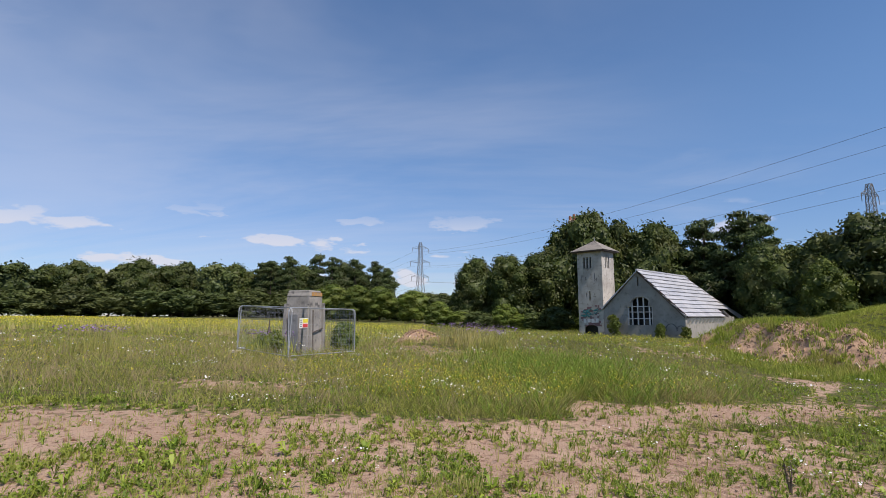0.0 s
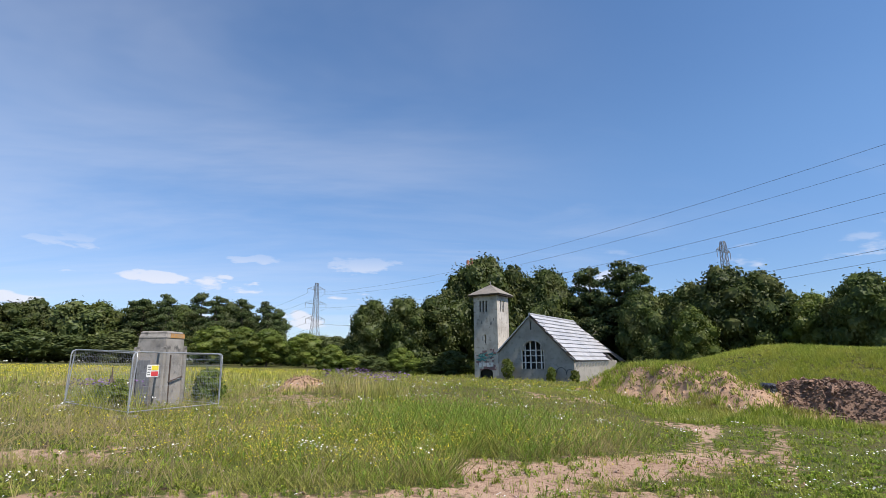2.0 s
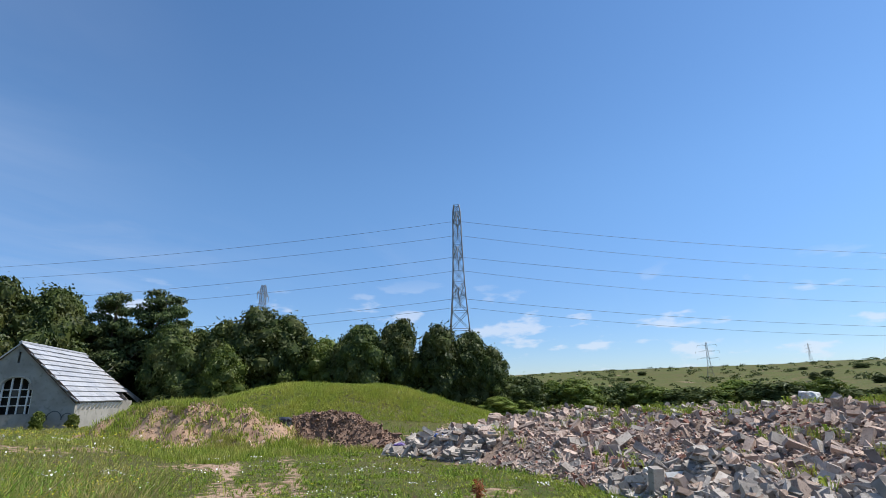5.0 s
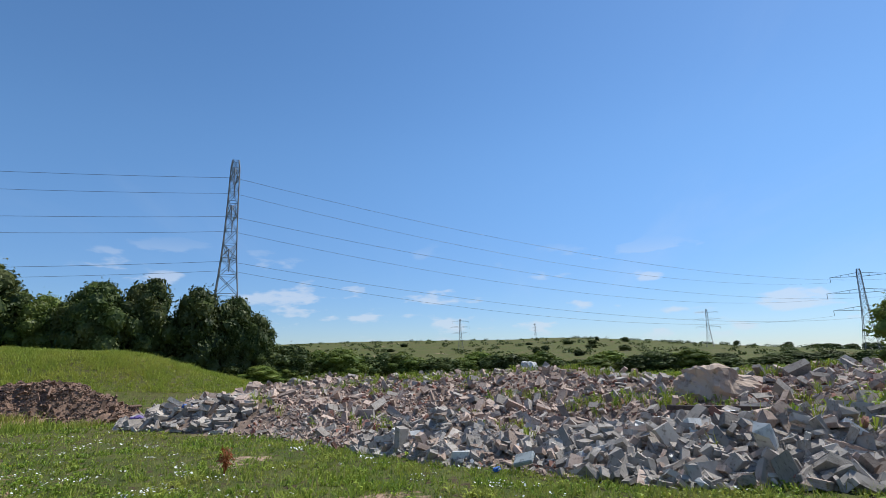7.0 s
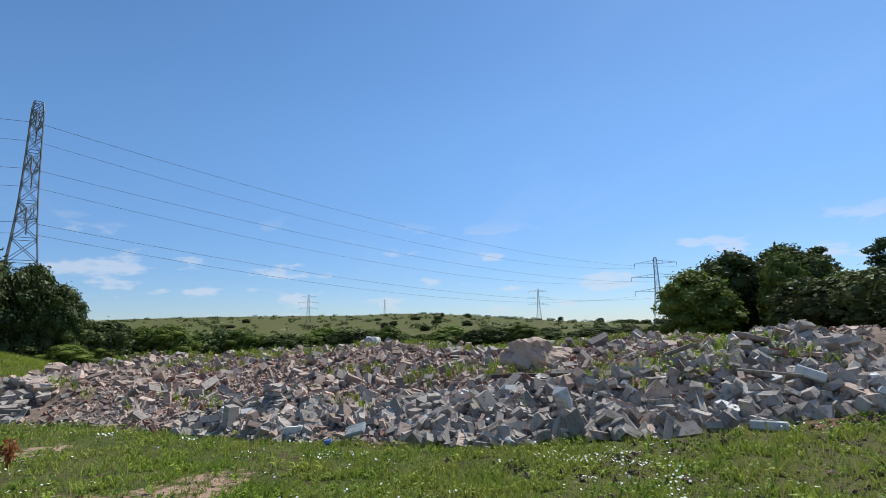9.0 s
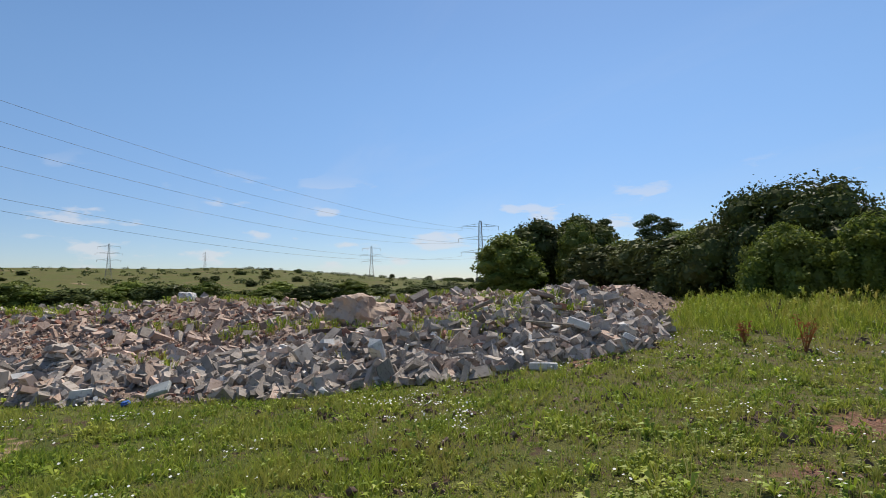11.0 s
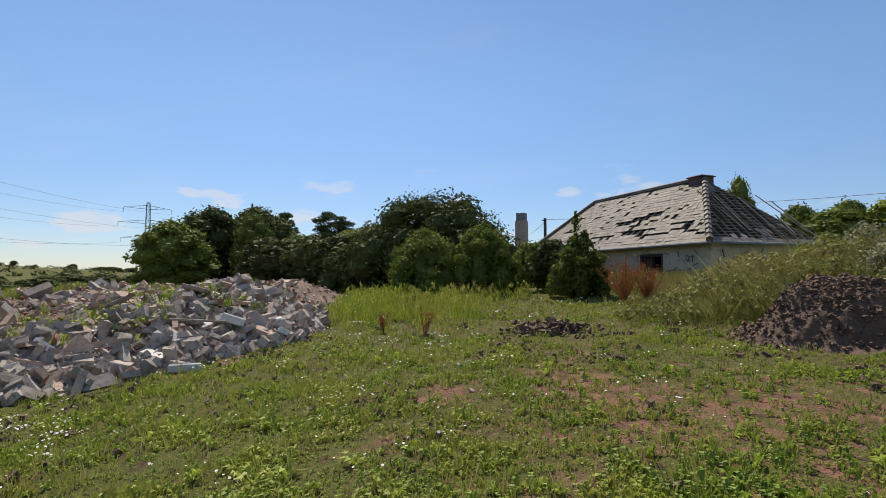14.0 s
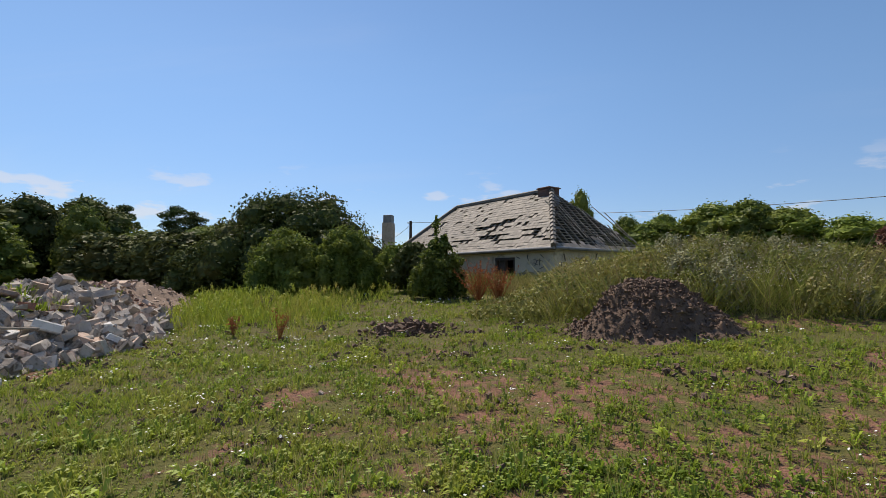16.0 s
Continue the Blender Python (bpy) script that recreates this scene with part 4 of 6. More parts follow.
boulder("concrete_boulder", 21.2, -4.5, 0.72, 2.4, 3.1, M_BOULDER, "huge broken pinkish concrete lump on the heap")
boulder("concrete_boulder", 36.0, 1.9, 1.2, 1.3, 4.4, M_BLOCK_PALE, "pale concrete lump crowning the heap")
boulder("concrete_boulder", 25.5, 15.8, 0.6, 1.0, 5.2, M_BLOCK_PINK, "broken concrete lump at the heap edge")
boulder("concrete_boulder", 27.0, 14.2, 0.7, 0.9, 6.3, M_BLOCK, "broken grey concrete lump at the heap edge")


def earth_mound(name, spec, top, mat, label, size, seed, cells=(90, 90), bumpy=0.55):
    """A loose heap of earth: an elongated rough hump over the ground."""
    cx, cy, ax, lx, ly = spec
    ca, sa = math.cos(ax), math.sin(ax)

    def fn(x, y):
        u, v = (x - cx) * ca + (y - cy) * sa, -(x - cx) * sa + (y - cy) * ca
        r = np.sqrt((u / lx) ** 2 + (v / ly) ** 2) + (rough_noise(x, y, size * 1.5, seed, 3) - 0.5) * 0.35
        h = top * ease(r, 1.05, 0.18)
        return land(x, y) + h + ((rough_noise(x, y, size, seed + 3, 5) - 0.5) * size * bumpy) * ease(h, 0.02, 0.5) - 0.10 * ease(r, 0.95, 1.2)

    reach = max(lx, ly) * 1.3
    ob = part(name, grid_mesh(name, np.linspace(cx - reach, cx + reach, cells[0]), np.linspace(cy - reach, cy + reach, cells[1]), fn, mat), mat)
    # only what stands proud of the ground stays
    bm = bmesh.new()
    bm.from_mesh(ob.data)
    co = np.array([v.co[:] for v in bm.verts])
    under = co[:, 2] < land(co[:, 0], co[:, 1]) - 0.03
    gone = [f for f in bm.faces if all(under[v.index] for v in f.verts)]
    bmesh.ops.delete(bm, geom=gone, context="FACES")
    bm.to_mesh(ob.data)
    bm.free()
    return tagged(ob, label, "earth mound"), fn


dirt_mound, dirt_top = earth_mound("dirt_mound", (19.6, 34.0, radians(-82), 11.0, 4.4), 2.25, M_EARTH, "long mound of pink earth with grass tufts", 0.62, 51, (150, 150), 0.42)
waste_mound, waste_top = earth_mound("waste_mound", (23.6, 26.2, radians(-73), 5.3, 2.7), 1.75, M_ROT, "brown mound of shredded demolition waste", 0.4, 61, (110, 110), 0.5)
soil_mound, soil_top = earth_mound("soil_mound", (-2.75, -10.9, radians(5), 2.0, 1.5), 1.15, M_DARKEARTH, "dark heap of freshly turned soil", 0.22, 71, (190, 190), 0.95)
small_mound, small_top = earth_mound("small_mound", (-3.3, 33.5, 0.0, 1.9, 1.4), 0.75, M_EARTH, "low pink earth mound in the meadow", 0.4, 81, (40, 40), 0.9)
for mound, top_of, spec, n, a, mat, seed, label in (
    (dirt_mound, dirt_top, (19.6, 34.0, radians(-82), 11.0, 4.4), 5200, 0.065, M_EARTH, 171, "loose clods of pink earth"),
    (waste_mound, waste_top, (23.6, 26.2, radians(-73), 5.3, 2.7), 9000, 0.075, M_ROT, 172, "shredded brown demolition waste"),
    (small_mound, small_top, (-3.3, 33.5, 0.0, 1.9, 1.4), 260, 0.10, M_EARTH, 173, "loose clods of pink earth"),
):
    rng = np.random.default_rng(seed)
    u, v = rng.normal(size=n) * spec[3] * 0.45, rng.normal(size=n) * spec[4] * 0.45
    ca, sa = math.cos(spec[2]), math.sin(spec[2])
    pts = np.stack([spec[0] + u * ca - v * sa, spec[1] + u * sa + v * ca], -1)
    debris("loose_earth", pts, top_of, block_sizes(n, rng, a), mat, seed + 10, mound, label)
rng = np.random.default_rng(8)
pts = rng.normal(size=(900, 2)) * np.array([2.2, 1.2]) @ np.array([[0.29, -0.96], [0.96, 0.29]]) + np.array([23.6, 26.2])
debris("waste_litter", pts, waste_top, block_sizes(len(pts), rng, 0.15, 0.5, 0.22), M_ROT, 171, waste_mound, "brown splinters and scraps")
pts = rng.normal(size=(6000, 2)) * np.array([1.0, 0.7]) + np.array([-2.75, -10.9])
debris("loose_earth", pts, soil_top, block_sizes(len(pts), rng, 0.032, 0.55, 0.9), M_DARKEARTH, 172, soil_mound, "clods of dark earth")
pts = rng.normal(size=(320, 2)) * np.array([1.6, 4.5]) + np.array([18.2, 31.0])
debris("gravel", pts, dirt_top, block_sizes(len(pts), rng, 0.08, 0.5, 0.7), M_BLOCK_PINK, 173, dirt_mound, "pinkish stones in the earth")


# blocks that can be told apart along the heap's front, each one by itself
def block_mesh(seed, mat):
    rng = np.random.default_rng(seed)
    bm = bmesh.new()
    add_box(bm, (-0.5, -0.5, -0.5), (0.5, 0.5, 0.5))
    for v in bm.verts:
        v.co += Vector(rng.uniform(-0.09, 0.09, 3))
    bmesh.ops.bevel(bm, geom=list(bm.edges), offset=0.035, segments=1, affect="EDGES")
    for v in bm.verts:
        v.co += Vector(rng.normal(size=3)) * 0.03
    me = bpy.data.meshes.new("block")
    bm.to_mesh(me)
    bm.free()
    me.materials.append(mat)
    return me


block_kinds = [block_mesh(500 + i, m) for i, m in enumerate([M_BLOCK] * 15 + [M_BLOCK_PINK] * 6 + [M_BLOCK_PALE, M_BLOCK_PALE, M_BLOCK_BRICK])]
pts, rng = heap_points(300, 0.0, 4.2, -9.5, 6.5, 520, grey_zone)
turns = spin(len(pts), rng, 0.34)
for k, (px, py) in enumerate(pts):
    L = 0.31 * math.exp(float(np.clip(rng.normal(), -1.2, 1.5)) * 0.36)
    dims = (L * rng.uniform(1.0, 1.8), L * rng.uniform(0.45, 0.85), L * rng.uniform(0.20, 0.42))
    ob = new("block", block_kinds[k % len(block_kinds)])
    ob.parent = rubble_heap
    ob.matrix_basis = Matrix.Translation((px, py, float(heap_top(px, py)) + 0.5 * min(dims))) @ Matrix(turns[k].tolist()).to_4x4() @ Matrix.Diagonal((*dims, 1))


def rest_on(ob_mesh_bm, name, mat, x, y, m, label, category, lift=0.0):
    ob = part(name, ob_mesh_bm, mat)
    ob.matrix_basis = Matrix.Translation((x, y, float(np.maximum(heap_top(x, y), land(x, y))) + lift)) @ m
    return tagged(ob, label, category)


rest_on(box((-0.28, -0.2, -0.05), (0.28, 0.2, 0.14), None, 0.03), "white_block", M_BLOCK_PALE, 9.55, -5.3, pose(0, 0, 0, 8, 5, 20), "single white block lying on the grass", "block", 0.03)
rest_on(box((-0.3, -0.24, -0.1), (0.3, 0.24, 0.12), None, 0.03), "white_block", M_BLOCK_PALE, 10.9, -7.6, pose(0, 0, 0, 12, -20, 50), "white block on the heap edge", "block", 0.3)
rest_on(bar((0, -1.7, 0), (0, 1.7, 0.1), 0.09), "timber_beam", M_DARKWOOD, 16.6, -3.2, pose(0, 0, 0, 0, 0, 8), "long dark timber beam across the blocks", "beam", 0.50)
rest_on(bar((0, -0.7, 0), (0, 0.7, 0.15), 0.03, None, 6), "pole", M_TIMBER, 10.9, -6.6, pose(0, 0, 0, 0, 0, -15), "grey wooden pole leaning on the rubble", "pole", 0.45)
rest_on(bar((0, -1.1, 0), (0, 1.1, 0.35), 0.06, None, 6), "pole", M_TIMBER, 12.8, -5.6, pose(0, 0, 0, 0, 0, 75), "grey wooden pole leaning on the rubble", "pole", 0.45)
rest_on(box((-0.9, -0.15, -0.04), (0.9, 0.15, 0.04), None, 0.01), "concrete_lintel", M_BLOCK_PALE, 17.6, -12.6, pose(0, 0, 0, 4, -6, 60), "long pale lintel on top of the heap", "lintel", 0.25)
rest_on(box((-0.45, -0.3, -0.06), (0.45, 0.3, 0.06), None, 0.02), "broken_slab", M_BLOCK_PINK, 13.1, -8.2, pose(0, 0, 0, 25, -12, 20), "tilted broken slab on the heap", "slab", 0.35)
rest_on(box((-0.22, -0.17, -0.05), (0.22, 0.17, 0.05), None, 0.02), "broken_slab", M_BLOCK_BLUE, 12.4, 2.6, pose(0, 0, 0, -28, 15, 70), "tilted blue-grey slab on the heap", "slab", 0.3)
for x, y, m, s, label in ((20.9, 18.6, M_PLASTIC_PURPLE, 0.5, "crumpled purple plastic bag in the rubble"), (21.3, 16.6, M_PLASTIC_BLUE, 0.35, "scrap of bright blue plastic"), (12.4, 3.2, M_PLASTIC_BLUE, 0.16, "small scrap of blue plastic")):
    ob = boulder("plastic_scrap", x, y, float(heap_top(x, y)) + 0.2, s, x, m, label, "plastic scrap", 0.5)
boulder("plastic_sheet", 21.6, 27.6, float(dirt_top(np.array(21.6), np.array(27.6))) + 0.1, 0.9, 2.2, M_PLASTIC_BLACK, "crumpled black plastic on the earth mound", "plastic sheet", 0.8)

soil_patch, _ = earth_mound("soil_patch", (3.5, -11.4, 0.2, 0.9, 0.5), 0.10, M_DARKEARTH, "low patch of dark turned soil in the grass", 0.16, 75, (60, 60))
rng = np.random.default_rng(640)
pts = rng.normal(size=(700, 2)) * np.array([0.42, 0.26]) + np.array([3.4, -11.5])
debris("loose_earth", pts, land, block_sizes(700, rng, 0.06, 0.5, 0.9), M_DARKEARTH, 644, soil_patch, "dark clods", 0.8)
loose = empty("loose_soil", Matrix.Identity(4), "scattered dark clods and stones on the turf", "soil", kind="stuff")
pts = np.stack([rng.uniform(-7, 10, 11000), rng.uniform(-13, 1.0, 11000)], -1)
pts = pts[rough_noise(pts[:, 0], pts[:, 1], 1.3, 47, 3) > 0.60]
debris("loose_earth", pts, land, block_sizes(len(pts), rng, 0.042, 0.5, 0.9), M_DARKEARTH, 641, loose, "dark clods on the turf", 0.3)
pts = np.stack([rng.uniform(-9, 12, 1500), rng.uniform(4, 15, 1500)], -1)
pts = pts[bareness(pts[:, 0], pts[:, 1]) > 0.35]
debris("loose_earth", pts, land, block_sizes(len(pts), rng, 0.032, 0.5, 0.9), M_EARTH, 642, loose, "pink clods on the bare soil", 0.2)
pts = np.stack([rng.uniform(-6, 12, 200), rng.uniform(-10, 15, 200)], -1)
debris("gravel", pts, land, block_sizes(len(pts), rng, 0.03, 0.5, 0.8), M_BLOCK_PINK, 643, loose, "small grey stones", 0.2)


# ---- buildings ----
def wall_poly(outline, holes, thick):
    """A wall in the x-z plane with openings through it, thick along y."""
    bm = bmesh.new()
    edges = []
    for loop in (outline, *holes):
        vs = [bm.verts.new((x, 0, z)) for x, z in loop]
        edges += [bm.edges.new((vs[i], vs[(i + 1) % len(vs)])) for i in range(len(vs))]
    bmesh.ops.triangle_fill(bm, use_beauty=True, use_dissolve=False, edges=edges)
    r = bmesh.ops.extrude_face_region(bm, geom=list(bm.faces))
    bmesh.ops.translate(bm, vec=(0, thick, 0), verts=[v for v in r["geom"] if isinstance(v, bmesh.types.BMVert)])
    bmesh.ops.recalc_face_normals(bm, faces=bm.faces)
    return bm


def rect(x0, z0, x1, z1):
    return [(x0, z0), (x1, z0), (x1, z1), (x0, z1)]


def arch(x0, x1, z0, z1, rise, n=9):
    """A closed outline: straight jambs, round head."""
    c, w = (x0 + x1) / 2, (x1 - x0) / 2
    return [(x0, z0), (x1, z0)] + [(c + w * math.cos(math.pi * i / n), z1 + rise * math.sin(math.pi * i / n)) for i in range(n + 1)]


CHAPEL = pose(18.66, 76.3, -0.1, 0, 0, -41.5)
TW, TD, TH = 4.05, 3.7, 11.75

bell_tower = empty("bell_tower", CHAPEL, "square rendered chapel tower with a low slate cap", "tower")
slits = [rect(-3.05 + 0.52 * i, 9.3, -2.75 + 0.52 * i, 11.0) for i in range(3)]
door_hole = arch(-3.2, -0.95, -1.2, 0.35, 0.65)
part("wall", wall_poly(rect(-TW, -1.3, 0, TH), slits + [rect(-2.25, 4.6, -2.0, 5.9), rect(-2.72, 5.0, -2.60, 5.7), door_hole], 0.4), M_RENDER, bell_tower, "front wall of stained peeling render")
side = wall_poly(rect(0.4, -1.3, TD, TH), [rect(1.0 + 0.5 * i, 9.3, 1.28 + 0.5 * i, 11.0) for i in range(3)], 0.4)
bmesh.ops.transform(side, matrix=Matrix.Rotation(radians(90), 4, "Z"), verts=side.verts)
part("wall", side, M_RENDER, bell_tower)
part("wall", box((-TW, 0.4, -1.3), (-TW + 0.4, TD, TH)), M_RENDER, bell_tower)
part("wall", box((-TW + 0.4, TD - 0.4, -1.3), (-0.4, TD, TH)), M_RENDER, bell_tower)
# added black box: the shade seen through the tower's openings
part("interior_shade", box((-TW + 0.42, 0.75, -1.3), (-0.42, TD - 0.42, TH - 0.3)), M_DARK, bell_tower, "near-black box painted as the shade inside the tower")
part("plinth", box((-TW - 0.08, -0.08, -1.4), (0.08, 0.02, -0.9)), M_RENDER, bell_tower)
bm = bmesh.new()
e = 0.62
for z0, z1, k in ((TH - 0.02, TH + 0.20, e),):
    add_box(bm, (-TW - k, -k, z0), (k, TD + k, z1), None, 0.04)
part("eaves", bm, M_DARKWOOD, bell_tower, "dark eaves board")
bm = bmesh.new()
ring = [bm.verts.new(p) for p in ((-TW - e - 0.1, -e - 0.1, TH + 0.2), (e + 0.1, -e - 0.1, TH + 0.2), (e + 0.1, TD + e + 0.1, TH + 0.2), (-TW - e - 0.1, TD + e + 0.1, TH + 0.2))]
top = bm.verts.new((-TW / 2, TD / 2, TH + 1.95))
for i in range(4):
    bm.faces.new((ring[i], ring[(i + 1) % 4], top))
bm.faces.new(ring[::-1])
bmesh.ops.subdivide_edges(bm, edges=bm.edges, cuts=3, use_grid_fill=True)
cap = part("roof_cap", bm, M_SLATE, bell_tower, "low pyramid cap of grey slates")
bm = bmesh.new()
for i in range(8):
    u = i / 8
    for a, b in (((-TW - e, -e), (e, -e)), ((e, -e), (e, TD + e))):
        f = lambda p, k: (p[0] + (-TW / 2 - p[0]) * k, p[1] + (TD / 2 - p[1]) * k, TH + 0.215 + 1.75 * k)
        add_bar(bm, f(a, u), f(b, u), 0.018)
part("slate_course", bm, M_SLATE, cap)
part("finial", bar((-TW / 2, TD / 2, TH + 1.8), (-TW / 2, TD / 2, TH + 2.45), 0.12, 0.02, 8), M_LEAD, bell_tower, "lead spike")
for x0 in (-3.05, -2.53, -2.01):
    part("louvre", box((x0 - 0.06, -0.03, 9.18), (x0 + 0.36, 0.05, 9.28)), M_RENDER, bell_tower)
# spray paint on the tower's foot: colour fields and unreadable marks
rng = np.random.default_rng(76)
for i in range(26):
    x0, z0, a = rng.uniform(-3.7, -0.9), rng.uniform(2.3, 3.1), rng.uniform(-0.5, 0.5)
    part("graffiti", bar((x0, -0.006 - 0.0004 * i, z0), (x0 + rng.uniform(0.3, 0.8), -0.006 - 0.0004 * i, z0 + a), rng.uniform(0.05, 0.11)), M_TEAL, bell_tower, "faded teal spray stroke")
for i in range(30):
    x0, z0, w = rng.uniform(-3.9, -0.9), rng.uniform(0.6, 3.6), rng.uniform(0.25, 0.9)
    part("bare_brick", box((x0, -0.005 - 0.0003 * i, z0), (x0 + w, 0.01, z0 + rng.uniform(0.12, 0.5))), M_MAUVE, bell_tower, "brick showing through the render")
for i in range(4):
    x0 = -3.3 + 0.66 * i
    part("graffiti", box((x0, -0.018, 1.2 + 0.05 * (i % 2)), (x0 + 0.48, -0.006, 1.82)), M_PAINTWHITE, bell_tower, "white spray block")
rng = np.random.default_rng(77)
for i in range(9):
    x0, z0 = rng.uniform(-3.8, -0.6), rng.uniform(7.2, 8.2)
    part("graffiti", box((x0, -0.010, z0), (x0 + 0.07, 0.0, z0 + rng.uniform(0.3, 0.8))), M_SPRAYBLACK, bell_tower, "thin dark spray stroke")

chapel_hall = empty("chapel_hall", CHAPEL, "derelict grey-rendered chapel hall with a pale sheet roof", "chapel")
HW, HR, HE, HL = 11.4, 8.40, 2.35, 19.0
AX = 5.3
win = [(3.65, 0.95), (7.15, 0.95), (7.15, 3.5), (6.72, 3.5), (6.70, 4.05)] + [(5.47 + 1.2 * math.cos(math.pi * i / 8), 4.1 + 0.68 * math.sin(math.pi * i / 8)) for i in range(1, 8)] + [(4.24, 4.05), (4.22, 3.5), (3.65, 3.5)]
part("wall", wall_poly([(0.05, -1.4), (HW, -1.4), (HW, HE), (AX, HR), (0.05, 3.35)], [win, rect(5.2, 6.35, 5.42, 7.55)], 0.4), M_RENDER_PALE, chapel_hall, "grey gable wall of worn render")
part("wall", box((HW - 0.4, 0.4, -1.4), (HW, HL + 1.2, HE - 0.25)), M_RENDER_PALE, chapel_hall)
part("wall", box((0.05, TD, -1.4), (0.45, HL, 3.0)), M_RENDER_PALE, chapel_hall)
part("wall", wall_poly([(0.05, -1.4), (HW, -1.4), (HW, HE - 0.3), (AX, HR - 0.3), (0.05, 3.2)], [rect(4, 0, 7, 3)], 0.4), M_RENDER_PALE, chapel_hall).matrix_basis = pose(0, HL - 0.4, 0)
window = part("window_frame", box((3.62, 0.10, 0.83), (7.18, 0.34, 0.96)), M_RENDER_PALE, chapel_hall, "pale stone window frame")
for x, z1 in ((3.70, 3.5), (4.24, 4.1), (5.05, 4.74), (5.88, 4.74), (6.68, 4.1), (7.10, 3.5)):
    part("mullion", box((x - 0.07, 0.12, 0.95), (x + 0.07, 0.30, z1)), M_PAINTWHITE, window)
for z in (1.85, 2.75, 3.52):
    part("transom", box((3.66, 0.14, z - 0.05), (7.14, 0.28, z + 0.05)), M_PAINTWHITE, window)
for x0, x1 in ((3.77, 4.17), (4.31, 4.98), (5.12, 5.81), (5.95, 6.61), (6.75, 7.03)):
    for z0, z1 in ((0.97, 1.8), (1.9, 2.7), (2.8, 3.47)):
        if (x0, z0) in ((3.77, 0.97), (5.12, 2.8), (6.75, 1.9), (5.95, 0.97)):
            part("pane", box((x0, 0.20, z0), (x1, 0.215, z1)), M_GLASSY, window)
# added black sheet behind the window, shade of the hall by colour
part("interior_shade", box((2.6, 1.3, -1.4), (8.2, 1.5, 5.0)), M_DARK, chapel_hall, "near-black sheet painted as the shade inside the hall")
bm = bmesh.new()
for i in range(10):
    a, b = math.pi * i / 10, math.pi * (i + 1) / 10
    add_bar(bm, (5.47 + 1.38 * math.cos(a), -0.02, 4.08 + 0.85 * math.sin(a)), (5.47 + 1.38 * math.cos(b), -0.02, 4.08 + 0.85 * math.sin(b)), 0.085)
part("hood_mould", bm, M_RENDER, chapel_hall, "raised arch over the window")
for i, r in enumerate((0.62, 0.75, 0.55)):
    bm = bmesh.new()
    cx = 8.3 + 1.25 * i
    for k in range(9):
        a, b = math.pi * k / 9, math.pi * (k + 1) / 9
        add_bar(bm, (cx + r * math.cos(a), -0.01, 0.25 + r * 1.25 * math.sin(a)), (cx + r * math.cos(b), -0.01, 0.25 + r * 1.25 * math.sin(b)), 0.05)
    part("graffiti", bm, M_SPRAYBLACK, chapel_hall, "looping black spray outline")


def slope_pt(u, v, off=0.0):
    """A place on the south-east slope: u along the ridge, v down from it."""
    nx, nz = 0.72, 0.69
    return (AX + v * 0.697 * 1.0 + nx * off, u, HR + 0.12 - v * 0.717 + nz * off)


SL = (HW + 0.15 - AX) / 0.697
roof = part("roof", box((0, 0, 0), (0.01, 0.01, 0.01)), M_DARKWOOD, chapel_hall, "pitched roof of pale sheets with gaps")
bm = bmesh.new()
for i in range(13):
    u = -0.2 + HL * i / 12
    add_bar(bm, slope_pt(u, 0, -0.15), slope_pt(u, SL, -0.15), 0.06)
for i in range(7):
    add_bar(bm, slope_pt(-0.2, SL * (i + 0.5) / 7, -0.09), slope_pt(HL, SL * (i + 0.5) / 7, -0.09), 0.04)
roof.data = bpy.data.meshes.new("rafters")
bm.to_mesh(roof.data)
bm.free()
roof.data.materials.append(M_DARKWOOD)
rng = np.random.default_rng(31)
rows, cols = 11, 9
for r in range(rows):
    for c in range(cols):
        if (r, c) in ((9, 8), (10, 8)):
            continue
        u0, u1 = -0.35 + (HL - 1.5) * c / cols + (0.25 if r % 2 else 0), -0.35 + (HL - 1.5) * (c + 1.02) / cols + (0.25 if r % 2 else 0)
        if c == cols - 1:
            u1 += 0.50 * r
        v0, v1 = SL * r / rows, SL * (r + 1.08) / rows
        k = rng.uniform(-0.01, 0.02)
        bm = bmesh.new()
        ps = [slope_pt(u0, v0, 0.02 + k), slope_pt(u1, v0, 0.02 + k), slope_pt(u1, v1, 0.17 + k), slope_pt(u0, v1, 0.17 + k)]
        qs = [slope_pt(u0, v0, -0.02 + k), slope_pt(u1, v0, -0.02 + k), slope_pt(u1, v1, 0.06 + k), slope_pt(u0, v1, 0.06 + k)]
        a, b = [bm.verts.new(p) for p in ps], [bm.verts.new(p) for p in qs]
        bm.faces.new(a)
        bm.faces.new(b[::-1])
        for i in range(4):
            bm.faces.new((a[i], b[i], b[(i + 1) % 4], a[(i + 1) % 4]))
        bmesh.ops.recalc_face_normals(bm, faces=bm.faces)
        part("roof_sheet", bm, M_SHEET, roof)
part("roof_slope", prism([(AX, HR + 0.12), (AX, HR - 0.05), (-0.2, 3.1), (-0.3, 3.25)], -0.3, HL), M_SHEET, chapel_hall, "far slope of pale sheets")
part("ridge_cap", bar((AX, -0.35, HR + 0.2), (AX, HL - 1.2, HR + 0.2), 0.16, None, 6), M_SHEET, chapel_hall)
for x0, z0, x1, z1 in ((AX, HR + 0.02, HW + 0.5, HE - 0.42), (AX, HR + 0.02, 0.1, 3.3)):
    part("barge_board", bar((x0, -0.12, z0 + 0.05), (x1, -0.12, z1), 0.11), M_DARKWOOD, chapel_hall, "dark verge board")
